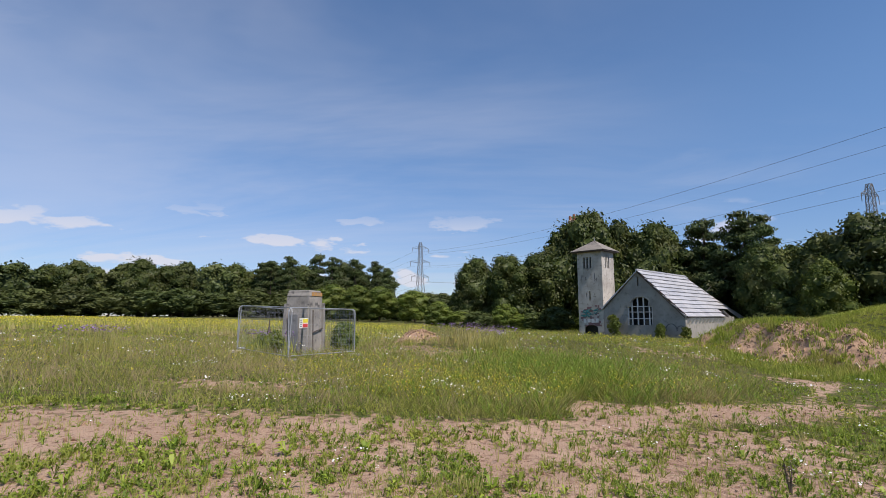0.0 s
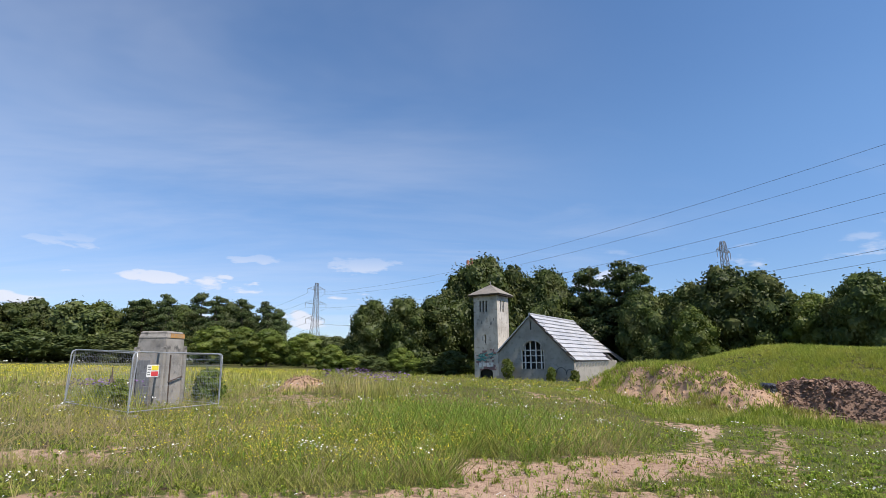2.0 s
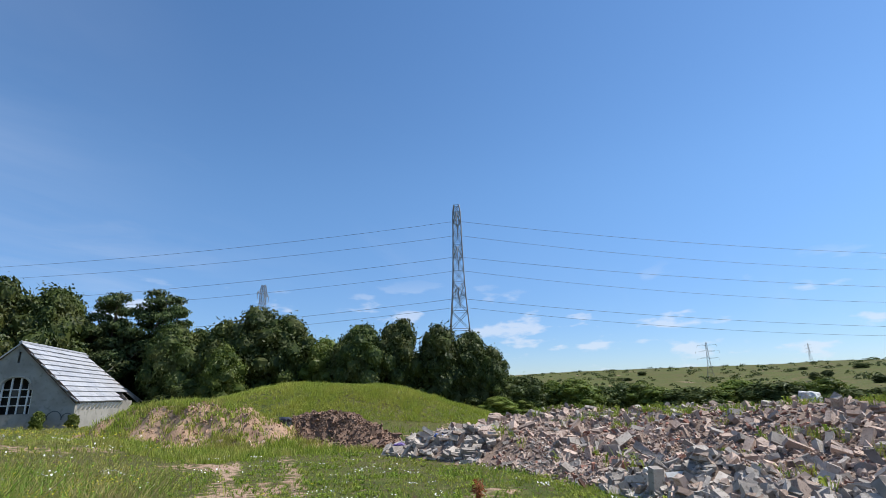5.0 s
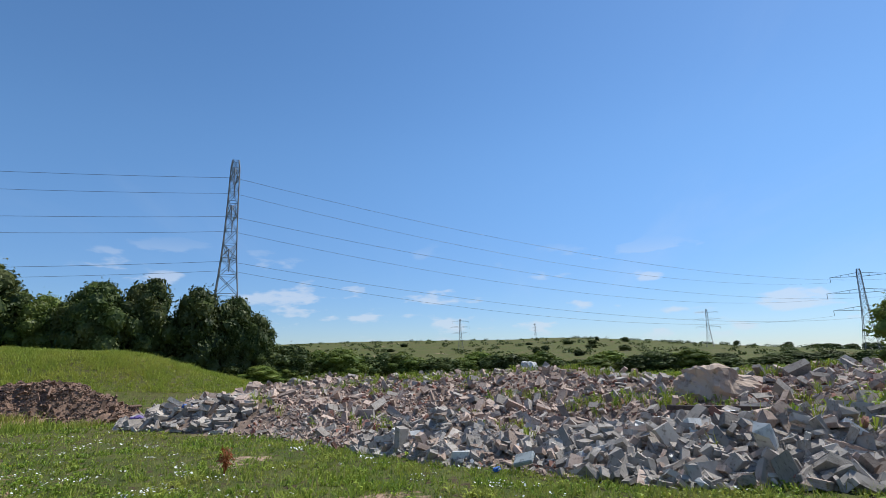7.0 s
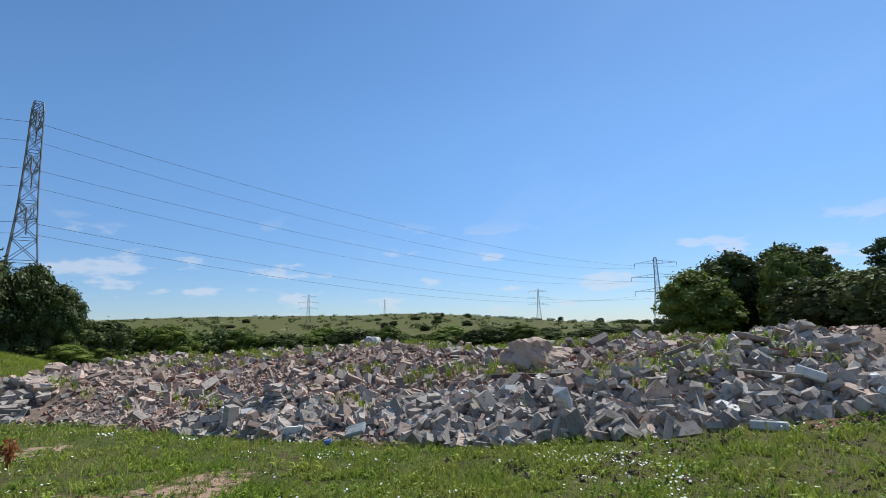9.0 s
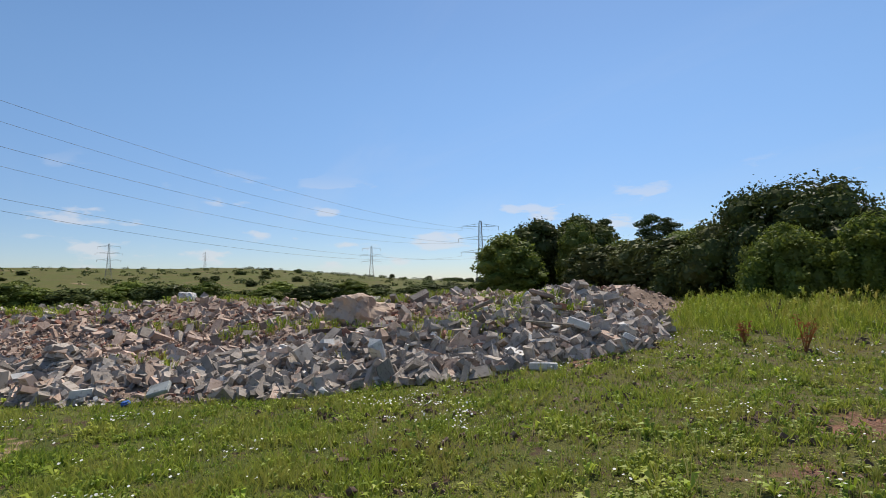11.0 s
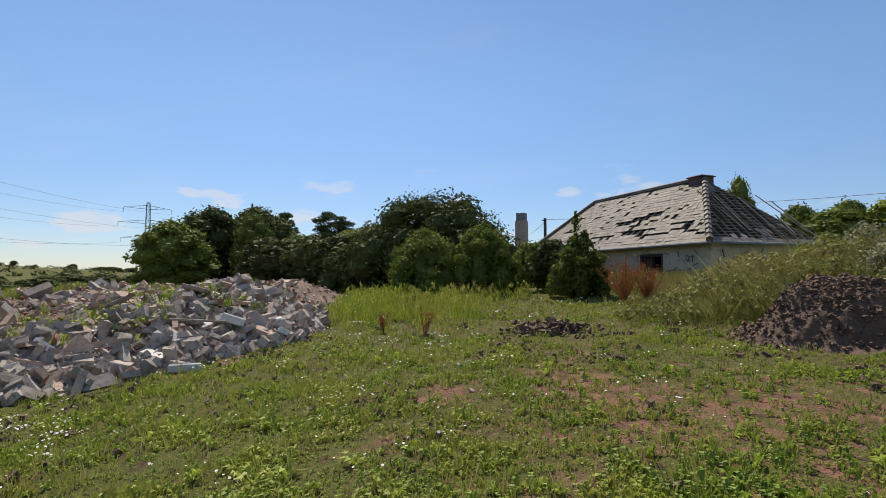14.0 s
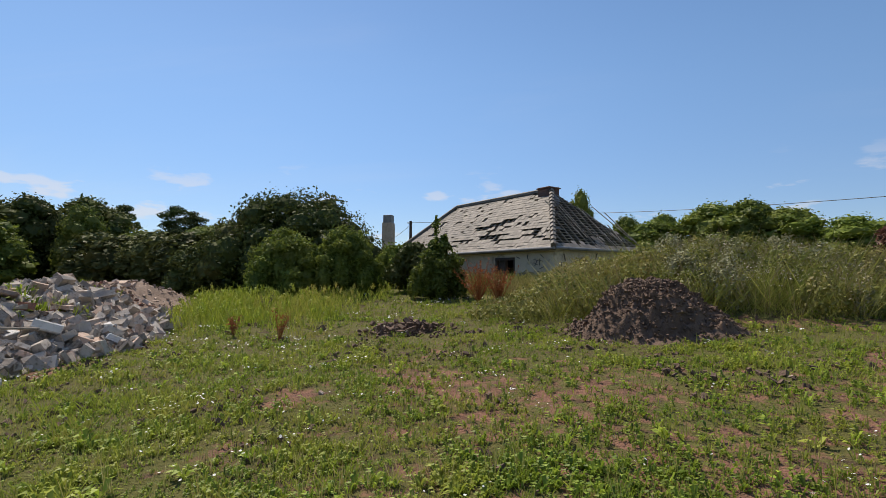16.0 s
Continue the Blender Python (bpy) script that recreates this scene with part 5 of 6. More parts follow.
for i in range(11):
    y0 = 0.6 + 1.35 * i
    part("eaves_bracket", prism([(0, 0), (0.5, 0.0), (0.0, -0.75)], y0, y0 + 0.5), M_PAINTWHITE, chapel_hall, "white eaves bracket").matrix_basis = pose(HW, 0, HE - 0.45)
for i in range(6):
    part("rafter", bar(slope_pt(HL - 1.6 + 0.75 * i, 1.6 + 0.9 * i, 0.05), slope_pt(HL + 2.2 + 0.6 * i, SL + 0.3, 0.05), 0.07), M_TIMBER, chapel_hall, "bare grey rafter")
part("rafter", bar(slope_pt(HL - 1.0, 3.8, 0.1), slope_pt(HL - 1.0, 3.8, 1.5), 0.05), M_TIMBER, chapel_hall)

tall_chimney = empty("tall_chimney", pose(20.6, 108.5, 0), "buff chimney stack with red pots above the trees", "chimney")
part("stack", box((-0.75, -0.6, -1), (0.75, 0.6, 22.3), None, 0.05), M_CHIMNEY, tall_chimney)
part("band", box((-0.85, -0.7, 21.9), (0.85, 0.7, 22.2), None, 0.03), M_CHIMNEY, tall_chimney)
for x, h in ((-0.4, 23.2), (0.4, 23.6)):
    part("chimney_pot", bar((x, 0, 22.3), (x, 0, h), 0.33, 0.27, 10), M_TERRACOTTA, tall_chimney, "red clay pot")

# ---- bungalow ----
BUNG = pose(-0.35, -22.2, 0.84, 0, 0, -42.5)
BL, BD, BE = 15.2, 6.2, 2.55
bungalow = empty("bungalow", BUNG, "derelict cream bungalow with a collapsing slate roof", "house")
door_open = rect(2.75, -0.1, 4.2, 2.12)
part("wall", wall_poly(rect(0, -0.8, BL, BE), [door_open, rect(7.6, 0.9, 8.8, 2.0)], 0.28), M_CREAM, bungalow, "cream front wall with dirty streaks").matrix_basis = pose(0, -0.28, 0)
wr = wall_poly(rect(0.28, -0.8, BD, BE), [rect(1.4, 0.9, 2.6, 2.05), rect(3.8, 0.9, 5.0, 2.05)], 0.28)
part("wall", wr, M_CREAM, bungalow).matrix_basis = pose(0, 0, 0, 0, 0, -90)
part("wall", box((0.3, -BD, -0.8), (BL, -BD + 0.28, BE)), M_CREAM, bungalow)
part("wall", box((BL - 0.28, -BD + 0.28, -0.8), (BL, -0.28, BE)), M_CREAM, bungalow)
# added black sheets for the shade behind the door and under the roof
part("room_shade", box((0.6, -2.6, -0.8), (BL - 0.6, -2.45, BE - 0.1)), M_DARK, bungalow, "near-black sheet painted as the shade inside the bungalow")
part("ceiling_shade", box((0.3, -BD + 0.3, BE - 0.05), (BL - 0.3, -0.3, BE - 0.02)), M_DARK, bungalow)
door_frame = part("door_frame", box((2.70, -0.20, 2.08), (4.25, 0.03, 2.22)), M_DARKWOOD, bungalow, "dark timber door frame")
for x in (2.70, 4.12, 3.42):
    part("jamb", box((x, -0.18, -0.2), (x + 0.1, 0.025, 2.08)), M_DARKWOOD, door_frame)
part("door_leaf", box((3.52, -0.14, -0.1), (4.10, -0.09, 2.05)), M_DARKWOOD, door_frame, "battered dark door leaf")
part("gutter", bar((-0.35, 0.36, BE + 0.02), (BL + 0.3, 0.36, BE - 0.04), 0.075, None, 8), M_LEAD, bungalow, "grey gutter")
part("gutter", bar((-0.36, 0.3, BE + 0.02), (-0.36, -BD - 0.3, BE), 0.075, None, 8), M_LEAD, bungalow)
part("fascia", box((-0.34, 0.25, BE - 0.1), (BL + 0.34, 0.29, BE + 0.12)), M_TIMBER, bungalow)
part("soffit", box((-0.3, 0.0, BE - 0.1), (BL + 0.3, 0.25, BE - 0.07)), M_CREAM, bungalow)
rng = np.random.default_rng(90)
part("graffiti", box((1.35, -0.001, 0.45), (2.5, 0.008, 1.45)), M_SPRAYBLUE, bungalow, "dull blue spray field")
for i in range(16):
    x0, z0 = rng.uniform(0.1, 2.4), rng.uniform(0.9, 2.2)
    a = rng.uniform(0, 3.1)
    dx, dz = 0.3 * math.cos(a), 0.3 * math.sin(a)
    part("graffiti", bar((x0, 0.012, z0), (x0 + dx, 0.012, z0 + dz), 0.022), M_SPRAYBLACK, bungalow, "black spray stroke")
for i in range(18):
    y0, z0 = -rng.uniform(0.2, 3.6), rng.uniform(0.9, 2.3)
    a = rng.uniform(0, 3.1)
    part("graffiti", bar((-0.012, y0, z0), (-0.012, y0 + 0.35 * math.cos(a), z0 + 0.35 * math.sin(a)), 0.03), M_SPRAYBLACK, bungalow, "black spray stroke")

OV = 0.34
RISE, HALF = 3.4, BD / 2
PITCH = RISE / (HALF + OV)


def on_front(s, d, off=0.0):
    """A place on the front slope: s along the eaves, d metres up the plan from the eaves."""
    return Vector((s, OV - d, BE + 0.06 + d * PITCH)) + Vector((0, PITCH, 1)).normalized() * off


def on_hip(s, d, off=0.0):
    return Vector((-OV + d, OV - s, BE + 0.06 + d * PITCH)) + Vector((-PITCH, 0, 1)).normalized() * off


rafters = part("roof_frame", box((0, 0, 0), (0.01, 0.01, 0.01)), M_TIMBER, bungalow, "bare rafters and battens")
bm = bmesh.new()
run = HALF + OV
SPAN, WID = BL + 2 * OV, BD + 2 * OV
for i in range(34):
    s = -OV + SPAN * i / 33
    d = min(run, s + OV, BL + OV - s)
    if d > 0.2:
        add_bar(bm, on_front(s, 0, -0.09), on_front(s, d, -0.09), 0.045)
for i in range(16):
    s = WID * i / 15
    d = min(run, s, WID - s)
    if d > 0.2:
        add_bar(bm, on_hip(s, 0, -0.09), on_hip(s, d, -0.09), 0.045)
COURSES = 22
for k in range(COURSES):
    d = run * k / COURSES + 0.03
    add_bar(bm, on_front(-OV + d, d, -0.025), on_front(BL + OV - d, d, -0.025), 0.022)
    add_bar(bm, on_hip(d, d, -0.025), on_hip(WID - d, d, -0.025), 0.022)
back = [(-OV, -BD - OV, BE), (BL + OV, -BD - OV, BE), (BL - HALF, -HALF, BE + RISE), (HALF, -HALF, BE + RISE)]
rafters.data = bpy.data.meshes.new("roof_frame")
bm.to_mesh(rafters.data)
bm.free()
rafters.data.materials.append(M_TIMBER)
bm = bmesh.new()
f1 = bm.faces.new([bm.verts.new(p) for p in back])
f2 = bm.faces.new([bm.verts.new(p) for p in ((BL + OV, -BD - OV, BE), (BL + OV, OV, BE), (BL - HALF, -HALF, BE + RISE))])
r = bmesh.ops.extrude_face_region(bm, geom=[f1, f2])
bmesh.ops.translate(bm, vec=(0, 0, -0.06), verts=[v for v in r["geom"] if isinstance(v, bmesh.types.BMVert)])
bmesh.ops.recalc_face_normals(bm, faces=bm.faces)
part("roof_slope", bm, M_SLATE, bungalow, "far slate slopes")
part("ridge_tile", bar((HALF, -HALF, BE + RISE + 0.12), (BL - HALF, -HALF, BE + RISE + 0.12), 0.13, None, 6), M_SLATE, bungalow, "line of ridge tiles")
for i in range(15):
    a = on_front(-OV + run * i / 15, run * i / 15, 0.10)
    b = on_front(-OV + run * (i + 1.12) / 15, run * (i + 1.12) / 15, 0.06)
    part("hip_tile", bar(a, b, 0.15, 0.12, 6), M_SLATE, bungalow)
part("hip_tile", bar(on_front(BL + OV, 0, 0.05), on_front(BL - HALF, run, 0.05), 0.13, None, 6), M_SLATE, bungalow)
chimney = part("chimney", box((HALF - 0.1, -HALF - 0.45, BE + RISE - 1.0), (HALF + 0.75, -HALF + 0.35, BE + RISE + 0.26), None, 0.02), M_BRICK, bungalow, "dark red brick chimney stub")
part("chimney_cap", box((HALF - 0.17, -HALF - 0.52, BE + RISE + 0.16), (HALF + 0.82, -HALF + 0.42, BE + RISE + 0.23), None, 0.02), M_BRICK, chimney)

# slates, one by one; those that slid off leave the battens bare
slate = bmesh.new()
add_box(slate, (-0.142, -0.005, -0.006), (0.142, 0.30, 0.006))
slate_mesh = bpy.data.meshes.new("slate")
slate.to_mesh(slate_mesh)
slate.free()
slate_mesh.materials.append(M_SLATE)
rest_v, rest_f, made = [], [], 0
unit = np.array([v.co[:] for v in slate_mesh.vertices])
unit_f = np.array([list(p.vertices) for p in slate_mesh.polygons])
rng = np.random.default_rng(12)
slope_n = math.sqrt(1 + PITCH * PITCH)
for face in ("front", "hip"):
    length = SPAN if face == "front" else WID
    for k in range(COURSES):
        d = run * k / COURSES
        n = int((length - 2 * d) / 0.29)
        for i in range(n):
            s = d + (length - 2 * d) * (i + 0.5 + (0.25 if k % 2 else -0.05)) / max(n, 1)
            if s > length - d - 0.1:
                continue
            u = k / COURSES
            patch = float(rough_noise(s * 1.0, k * 0.30, 0.95, 66 if face == "front" else 67, 3))
            if face == "front":
                slot = float(rough_noise(s * 0.75, k * 1.15, 0.9, 68, 3))
                lost = (0.06 < u < 0.62 and slot > 0.535 + 0.10 * abs(s - 4.5) / 4.5 + 0.35 * abs(u - 0.28)) or patch > 0.74 or rng.random() < 0.04
            else:
                lost = patch > 0.36 + 0.10 * ease(u, 0.5, 0.9) or rng.random() < 0.15
            if lost and k > 0:
                continue
            p = on_front(-OV + s, d, 0.012 + rng.uniform(0, 0.008)) if face == "front" else on_hip(s, d, 0.012 + rng.uniform(0, 0.008))
            ang = 0.0 if rng.random() < 0.93 else rng.uniform(-0.35, 0.35)
            tip = rng.uniform(-0.01, 0.035) if rng.random() < 0.9 else 0.13
            if face == "front":
                ax_x, ax_y = Vector((1, 0, 0)), Vector((0, -1, PITCH)).normalized()
            else:
                ax_x, ax_y = Vector((0, 1, 0)), Vector((1, 0, PITCH)).normalized()
            if face == "front":
                ax_x = -ax_x
            else:
                ax_x = ax_x
            ax_z = ax_x.cross(ax_y)
            if ax_z.z < 0:
                ax_x, ax_z = -ax_x, -ax_z
            m = Matrix((ax_x, ax_y, ax_z)).transposed().to_4x4()
            m = Matrix.Translation(p) @ m @ Matrix.Rotation(ang, 4, "Z") @ Matrix.Rotation(-0.03 - tip, 4, "X")
            if made < 300 and (face == "hip" or (s < 7.5 and k < 15)):
                ob = new("slate", slate_mesh)
                ob.parent, ob.matrix_basis = rafters, m
                made += 1
            else:
                mm = np.array(m)
                rest_f.append(unit_f + 8 * len(rest_v))
                rest_v.append(unit @ mm[:3, :3].T + mm[:3, 3])
tagged(part("slate_covering", mesh_np("slate_covering", np.vstack(rest_v), np.vstack(rest_f), M_SLATE), M_SLATE, rafters, "remaining rows of grey slates"), kind="stuff")
for i in range(9):
    s = 2.2 + 0.55 * i
    part("loose_batten", bar(on_hip(s + rng.uniform(-0.3, 0.3), rng.uniform(0.0, 0.6), 0.10), on_hip(s - 0.5 + rng.uniform(-0.5, 0.5), rng.uniform(1.4, 2.6), 0.06), 0.03), M_TIMBER, rafters, "slipped pale batten")
# porch at the far end of the front
porch = empty("porch", BUNG, "small cream porch with a tiled hood", "porch")
part("column", box((13.0, 0.95, -0.8), (13.35, 1.3, 2.1), None, 0.03), M_CREAM, porch)
part("column", box((15.6, 0.95, -0.8), (15.95, 1.3, 2.1), None, 0.03), M_CREAM, porch)
part("hood", prism([(12.5, 2.1), (16.3, 2.1), (15.0, 2.9), (13.8, 2.9)], -0.2, 1.6), M_SLATE, porch, "grey tiled hood")

garden_fence = empty("garden_fence", BUNG @ pose(10.5, 3.0, -0.35, 0, 0, 4), "weathered dark board fence by the porch", "fence")
for i in range(16):
    part("board", box((0.16 * i, 0, 0), (0.16 * i + 0.13, 0.025, 1.25 + 0.05 * math.sin(i * 1.7))), M_DARKWOOD, garden_fence)
for z in (0.3, 1.0):
    part("rail", box((0, 0.025, z), (2.6, 0.065, z + 0.08)), M_DARKWOOD, garden_fence)
garden_gate = empty("garden_gate", BUNG @ pose(7.6, 3.2, -0.3, 0, 0, -3), "bent galvanised tube gate among weeds", "gate")
tube = bmesh.new()
for p, q in (((0, 0, 0), (0, 0, 1.55)), ((0, 0, 1.55), (0.18, 0, 1.68)), ((0.18, 0, 1.68), (1.75, 0, 1.50)), ((1.75, 0, 1.50), (1.75, 0, 0)), ((0, 0, 0.9), (1.75, 0, 0.85))):
    add_bar(tube, p, q, 0.03, None, 8)
part("tube_frame", tube, M_STEEL, garden_gate)

# ---- tall round things by the bungalow ----
stack = empty("brick_stack", pose(20.0, -56.3, -0.7), "tall buff brick chimney stack behind the trees", "chimney")
part("shaft", box((-0.62, -0.62, 0), (0.62, 0.62, 9.2), None, 0.04), M_CHIMNEY, stack)
part("crown", box((-0.52, -0.52, 9.2), (0.52, 0.52, 10.15), None, 0.04), M_LEAD, stack, "dark stack crown")
utility_pole = empty("utility_pole", pose(12.6, -41.5, 0.1), "dark wooden utility pole with slack cables", "pole")
part("shaft", bar((0, 0, 0), (0, 0, 6.9), 0.15, 0.12, 10), M_DARKWOOD, utility_pole)
part("insulator", bar((-0.05, 0, 6.7), (0.3, 0.0, 6.75), 0.05, None, 6), M_LEAD, utility_pole)


def cable(name, a, b, sag, r, label, category="cable", mat=None, n=18):
    """A hanging wire from a to b."""
    cu = bpy.data.curves.new(name, "CURVE")
    cu.dimensions, cu.bevel_depth, cu.bevel_resolution = "3D", r, 1
    sp = cu.splines.new("POLY")
    sp.points.add(n)
    for i in range(n + 1):
        u = i / n
        p = Vector(a).lerp(Vector(b), u) + Vector((0, 0, -4 * sag * u * (1 - u)))
        sp.points[i].co = (*p, 1)
    cu.materials.append(mat or M_CABLE)
    return tagged(new(name, cu), label, category)


cable("service_cable", (12.6, -41.5, 6.9), (-3.1, -43.2, 7.57), 0.3, 0.02, "thin dark service cable from the pole")
cable("service_cable", (-3.1, -43.2, 7.57), (-30.0, -8.0, 5.6), 0.6, 0.02, "thin dark service cable over the scrub")
cable("service_cable", (12.6, -41.5, 6.7), (19.0, -52.0, 6.0), 0.3, 0.015, "thin dark service cable from the pole")

# ---- stone gate pillar inside its fence ----
gate_pillar = empty("concrete_pillar", pose(-7.85, 24.3, 0.20, 0, 0, -12) @ Matrix.Diagonal((0.88, 0.92, 1.0, 1)), "weathered tapering concrete pillar with lichen", "pillar")


def tapered(w0, d0, w1, d1, z0, z1, bevel=0.03):
    bm = bmesh.new()
    vs = add_box(bm, (-0.5, -0.5, 0), (0.5, 0.5, 1))
    for v in bm.verts:
        k = v.co.z
        v.co = Vector((v.co.x * (w0 + (w1 - w0) * k), v.co.y * (d0 + (d1 - d0) * k), z0 + (z1 - z0) * k))
    bmesh.ops.bevel(bm, geom=list(bm.edges), offset=bevel, segments=2, affect="EDGES")
    return bm


part("shaft", tapered(1.62, 1.50, 1.34, 1.30, 0.1, 2.86), M_CONC, gate_pillar)
part("base", tapered(1.95, 1.85, 1.85, 1.75, -0.25, 0.16), M_CONC, gate_pillar)
part("cap", tapered(1.38, 1.34, 1.24, 1.20, 2.84, 3.06), M_CONC, gate_pillar, "concrete cap with a worn edge")
part("top_slab", tapered(1.28, 1.24, 1.20, 1.16, 3.05, 3.13, 0.02), M_CONC, gate_pillar)
part("lichen", tapered(1.05, 0.03, 1.0, 0.03, 2.86, 3.04, 0.008), M_LICHEN, gate_pillar, "orange lichen crust").matrix_basis = pose(0.685, 0.1, 0, 0, 0, 90)
for y in (-0.70, 0.70):
    part("buttress", tapered(0.34, 0.24, 0.22, 0.16, 0.1, 2.55, 0.02), M_CONC, gate_pillar).matrix_basis = pose(0.72, y * 0.9, 0)
for x in (-0.62, 0.62):
    part("buttress", tapered(0.30, 0.30, 0.20, 0.16, 0.1, 2.5, 0.02), M_CONC, gate_pillar).matrix_basis = pose(x, -0.74, 0)
part("recess_door", tapered(0.62, 0.05, 0.58, 0.05, 0.35, 2.0, 0.01), M_LEAD, gate_pillar, "rusty dark metal door").matrix_basis = pose(-0.12, -0.745, 0, 4, 0, 0)
part("conduit", bar((0.80, -0.35, 0.3), (0.74, -0.35, 2.2), 0.035, None, 6), M_DARKWOOD, gate_pillar)
part("conduit", bar((0.845, -0.6, 1.15), (0.825, 0.5, 1.35), 0.03, None, 6), M_DARKWOOD, gate_pillar)

fence_corner, fence_right, fence_left = (-6.75, 19.5), (-5.05, 22.9), (-10.1, 22.3)


def fence_panel(a, b, lean, label):
    """A temporary fence panel: tube frame with round top corners and a wire mesh, on block feet."""
    (x0, y0), (x1, y1) = a, b
    L = math.dist(a, b)
    ang = math.degrees(math.atan2(y1 - y0, x1 - x0))
    f = empty("site_fence_panel", pose(x0, y0, drop(x0, y0) + 0.08, 0, 0, ang) @ pose(0, 0, 0, lean), label, "fence panel", "site fence round the pillar")
    slope = drop(x1, y1) - drop(x0, y0)
    H = 1.95
    cu = bmesh.new()
    pts = [(0, 0, 0), (0, 0, H - 0.18), (0.05, 0, H - 0.05), (0.18, 0, H)]
    full = pts + [(L - x, 0, z) for x, _, z in pts[::-1]]
    for p, q in zip(full, full[1:]):
        add_bar(cu, (p[0], 0, p[2] + slope * p[0] / L), (q[0], 0, q[2] + slope * q[0] / L), 0.022, None, 8)
    add_bar(cu, (0, 0, 0.12), (L, 0, 0.12 + slope), 0.02, None, 8)
    part("tube_frame", cu, M_STEEL, f, "galvanised tube frame")
    wm = bmesh.new()
    n = int(L / 0.10)
    for i in range(1, n):
        x = L * i / n
        add_bar(wm, (x, 0.01, 0.12 + slope * x / L), (x, 0.01, H - 0.02 + slope * x / L), 0.0022, None, 3)
    for i in range(1, 9):
        z = H * i / 9
        add_bar(wm, (0, 0.0, z), (L, 0.0, z + slope), 0.0022, None, 3)
    part("wire_mesh", wm, M_STEEL, f, "thin steel mesh")
    return f


fence_panel(fence_corner, fence_right, -2, "galvanised mesh fence panel leaning by the pillar")
fence_panel(fence_corner, fence_left, 3, "galvanised mesh fence panel leaning by the pillar")
fence_panel(fence_left, (-8.9, 26.6), 0, "galvanised mesh fence panel behind the pillar")
fence_panel((-8.9, 26.6), fence_right, 0, "galvanised mesh fence panel behind the pillar")
for x, y in (fence_corner, fence_right, fence_left, (-8.9, 26.6)):
    tagged(part("fence_foot", box((x - 0.35, y - 0.12, drop(x, y) - 0.03), (x + 0.35, y + 0.12, drop(x, y) + 0.11), None, 0.03), M_BLOCK), "grey block foot under the fence", "fence foot", "fence feet")
sx, sy = -6.75 + 1.70 * 0.17, 19.5 + 3.4 * 0.17
warning_sign = empty("warning_sign", pose(sx, sy, 1.66, 0, 0, 63.4) @ Matrix.Diagonal((0.76, 1.0, 0.88, 1)), "white site sign with yellow and red fields", "sign")
part("board", box((-0.24, -0.05, 0), (0.36, -0.04, 0.44)), M_SIGN_WHITE, warning_sign)
part("colour_field", box((-0.02, -0.056, 0.24), (0.33, -0.051, 0.41)), M_SIGN_YELLOW, warning_sign)
part("colour_field", box((-0.02, -0.056, 0.03), (0.33, -0.051, 0.20)), M_SIGN_RED, warning_sign)
for i in range(4):
    part("text_bar", box((-0.20, -0.055, 0.07 + 0.09 * i), (-0.06, -0.051, 0.10 + 0.09 * i)), M_SPRAYBLACK, warning_sign)

# ---- pylons ----
def make_pylon(wide=1.0):
    p = empty("pylon", Matrix.Identity(4), "grey steel lattice pylon carrying power cables", "pylon", "pylons on the skyline")
    levels = [(0, 4.6), (7, 3.6), (13, 2.95), (18.5, 2.4), (23, 2.0), (27, 1.7), (30.5, 1.5), (34, 1.36), (37.5, 1.25), (41, 1.16), (44, 1.1), (47, 1.04), (49.5, 0.98), (51.5, 0.7)]
    for sx in (-1, 1):
        for sy in (-1, 1):
            bm = bmesh.new()
            for (z0, w0), (z1, w1) in zip(levels, levels[1:]):
                add_bar(bm, (sx * w0, sy * w0, z0), (sx * w1, sy * w1, z1), 0.14)
            part("leg", bm, M_LATTICE, p)
    for (z0, w0), (z1, w1) in zip(levels, levels[1:]):
        bm = bmesh.new()
        for a, b in (((-1, -1), (1, -1)), ((1, -1), (1, 1)), ((1, 1), (-1, 1)), ((-1, 1), (-1, -1))):
            add_bar(bm, (a[0] * w0, a[1] * w0, z0), (b[0] * w1, b[1] * w1, z1), 0.075)
            add_bar(bm, (b[0] * w0, b[1] * w0, z0), (a[0] * w1, a[1] * w1, z1), 0.075)
            add_bar(bm, (a[0] * w1, a[1] * w1, z1), (b[0] * w1, b[1] * w1, z1), 0.07)
        part("brace", bm, M_LATTICE, p)
    for z, reach, w in ((47, 6.0 * wide, 0.8), (37.5, 7.2 * wide, 1.0), (27.5, 6.4 * wide, 1.38)):
        for s in (-1, 1):
            bm = bmesh.new()
            tip = (s * reach, 0, z + 0.5)
            for sy in (-1, 1):
                add_bar(bm, (s * w, sy * w, z), tip, 0.10)
                add_bar(bm, (s * w, sy * w, z + 2.4), tip, 0.09)
                for k in (0.3, 0.6):
                    lo, hi = Vector((s * w, sy * w, z)).lerp(Vector(tip), k), Vector((s * w, sy * w, z + 2.4)).lerp(Vector(tip), k)
                    add_bar(bm, lo, hi, 0.06)
            arm = part("crossarm", bm, M_LATTICE, p)
            part("insulator", bar((s * reach, 0, z + 0.4), (s * reach, 0, z - 2.6), 0.16, 0.12, 6), M_LEAD, arm)
    return p


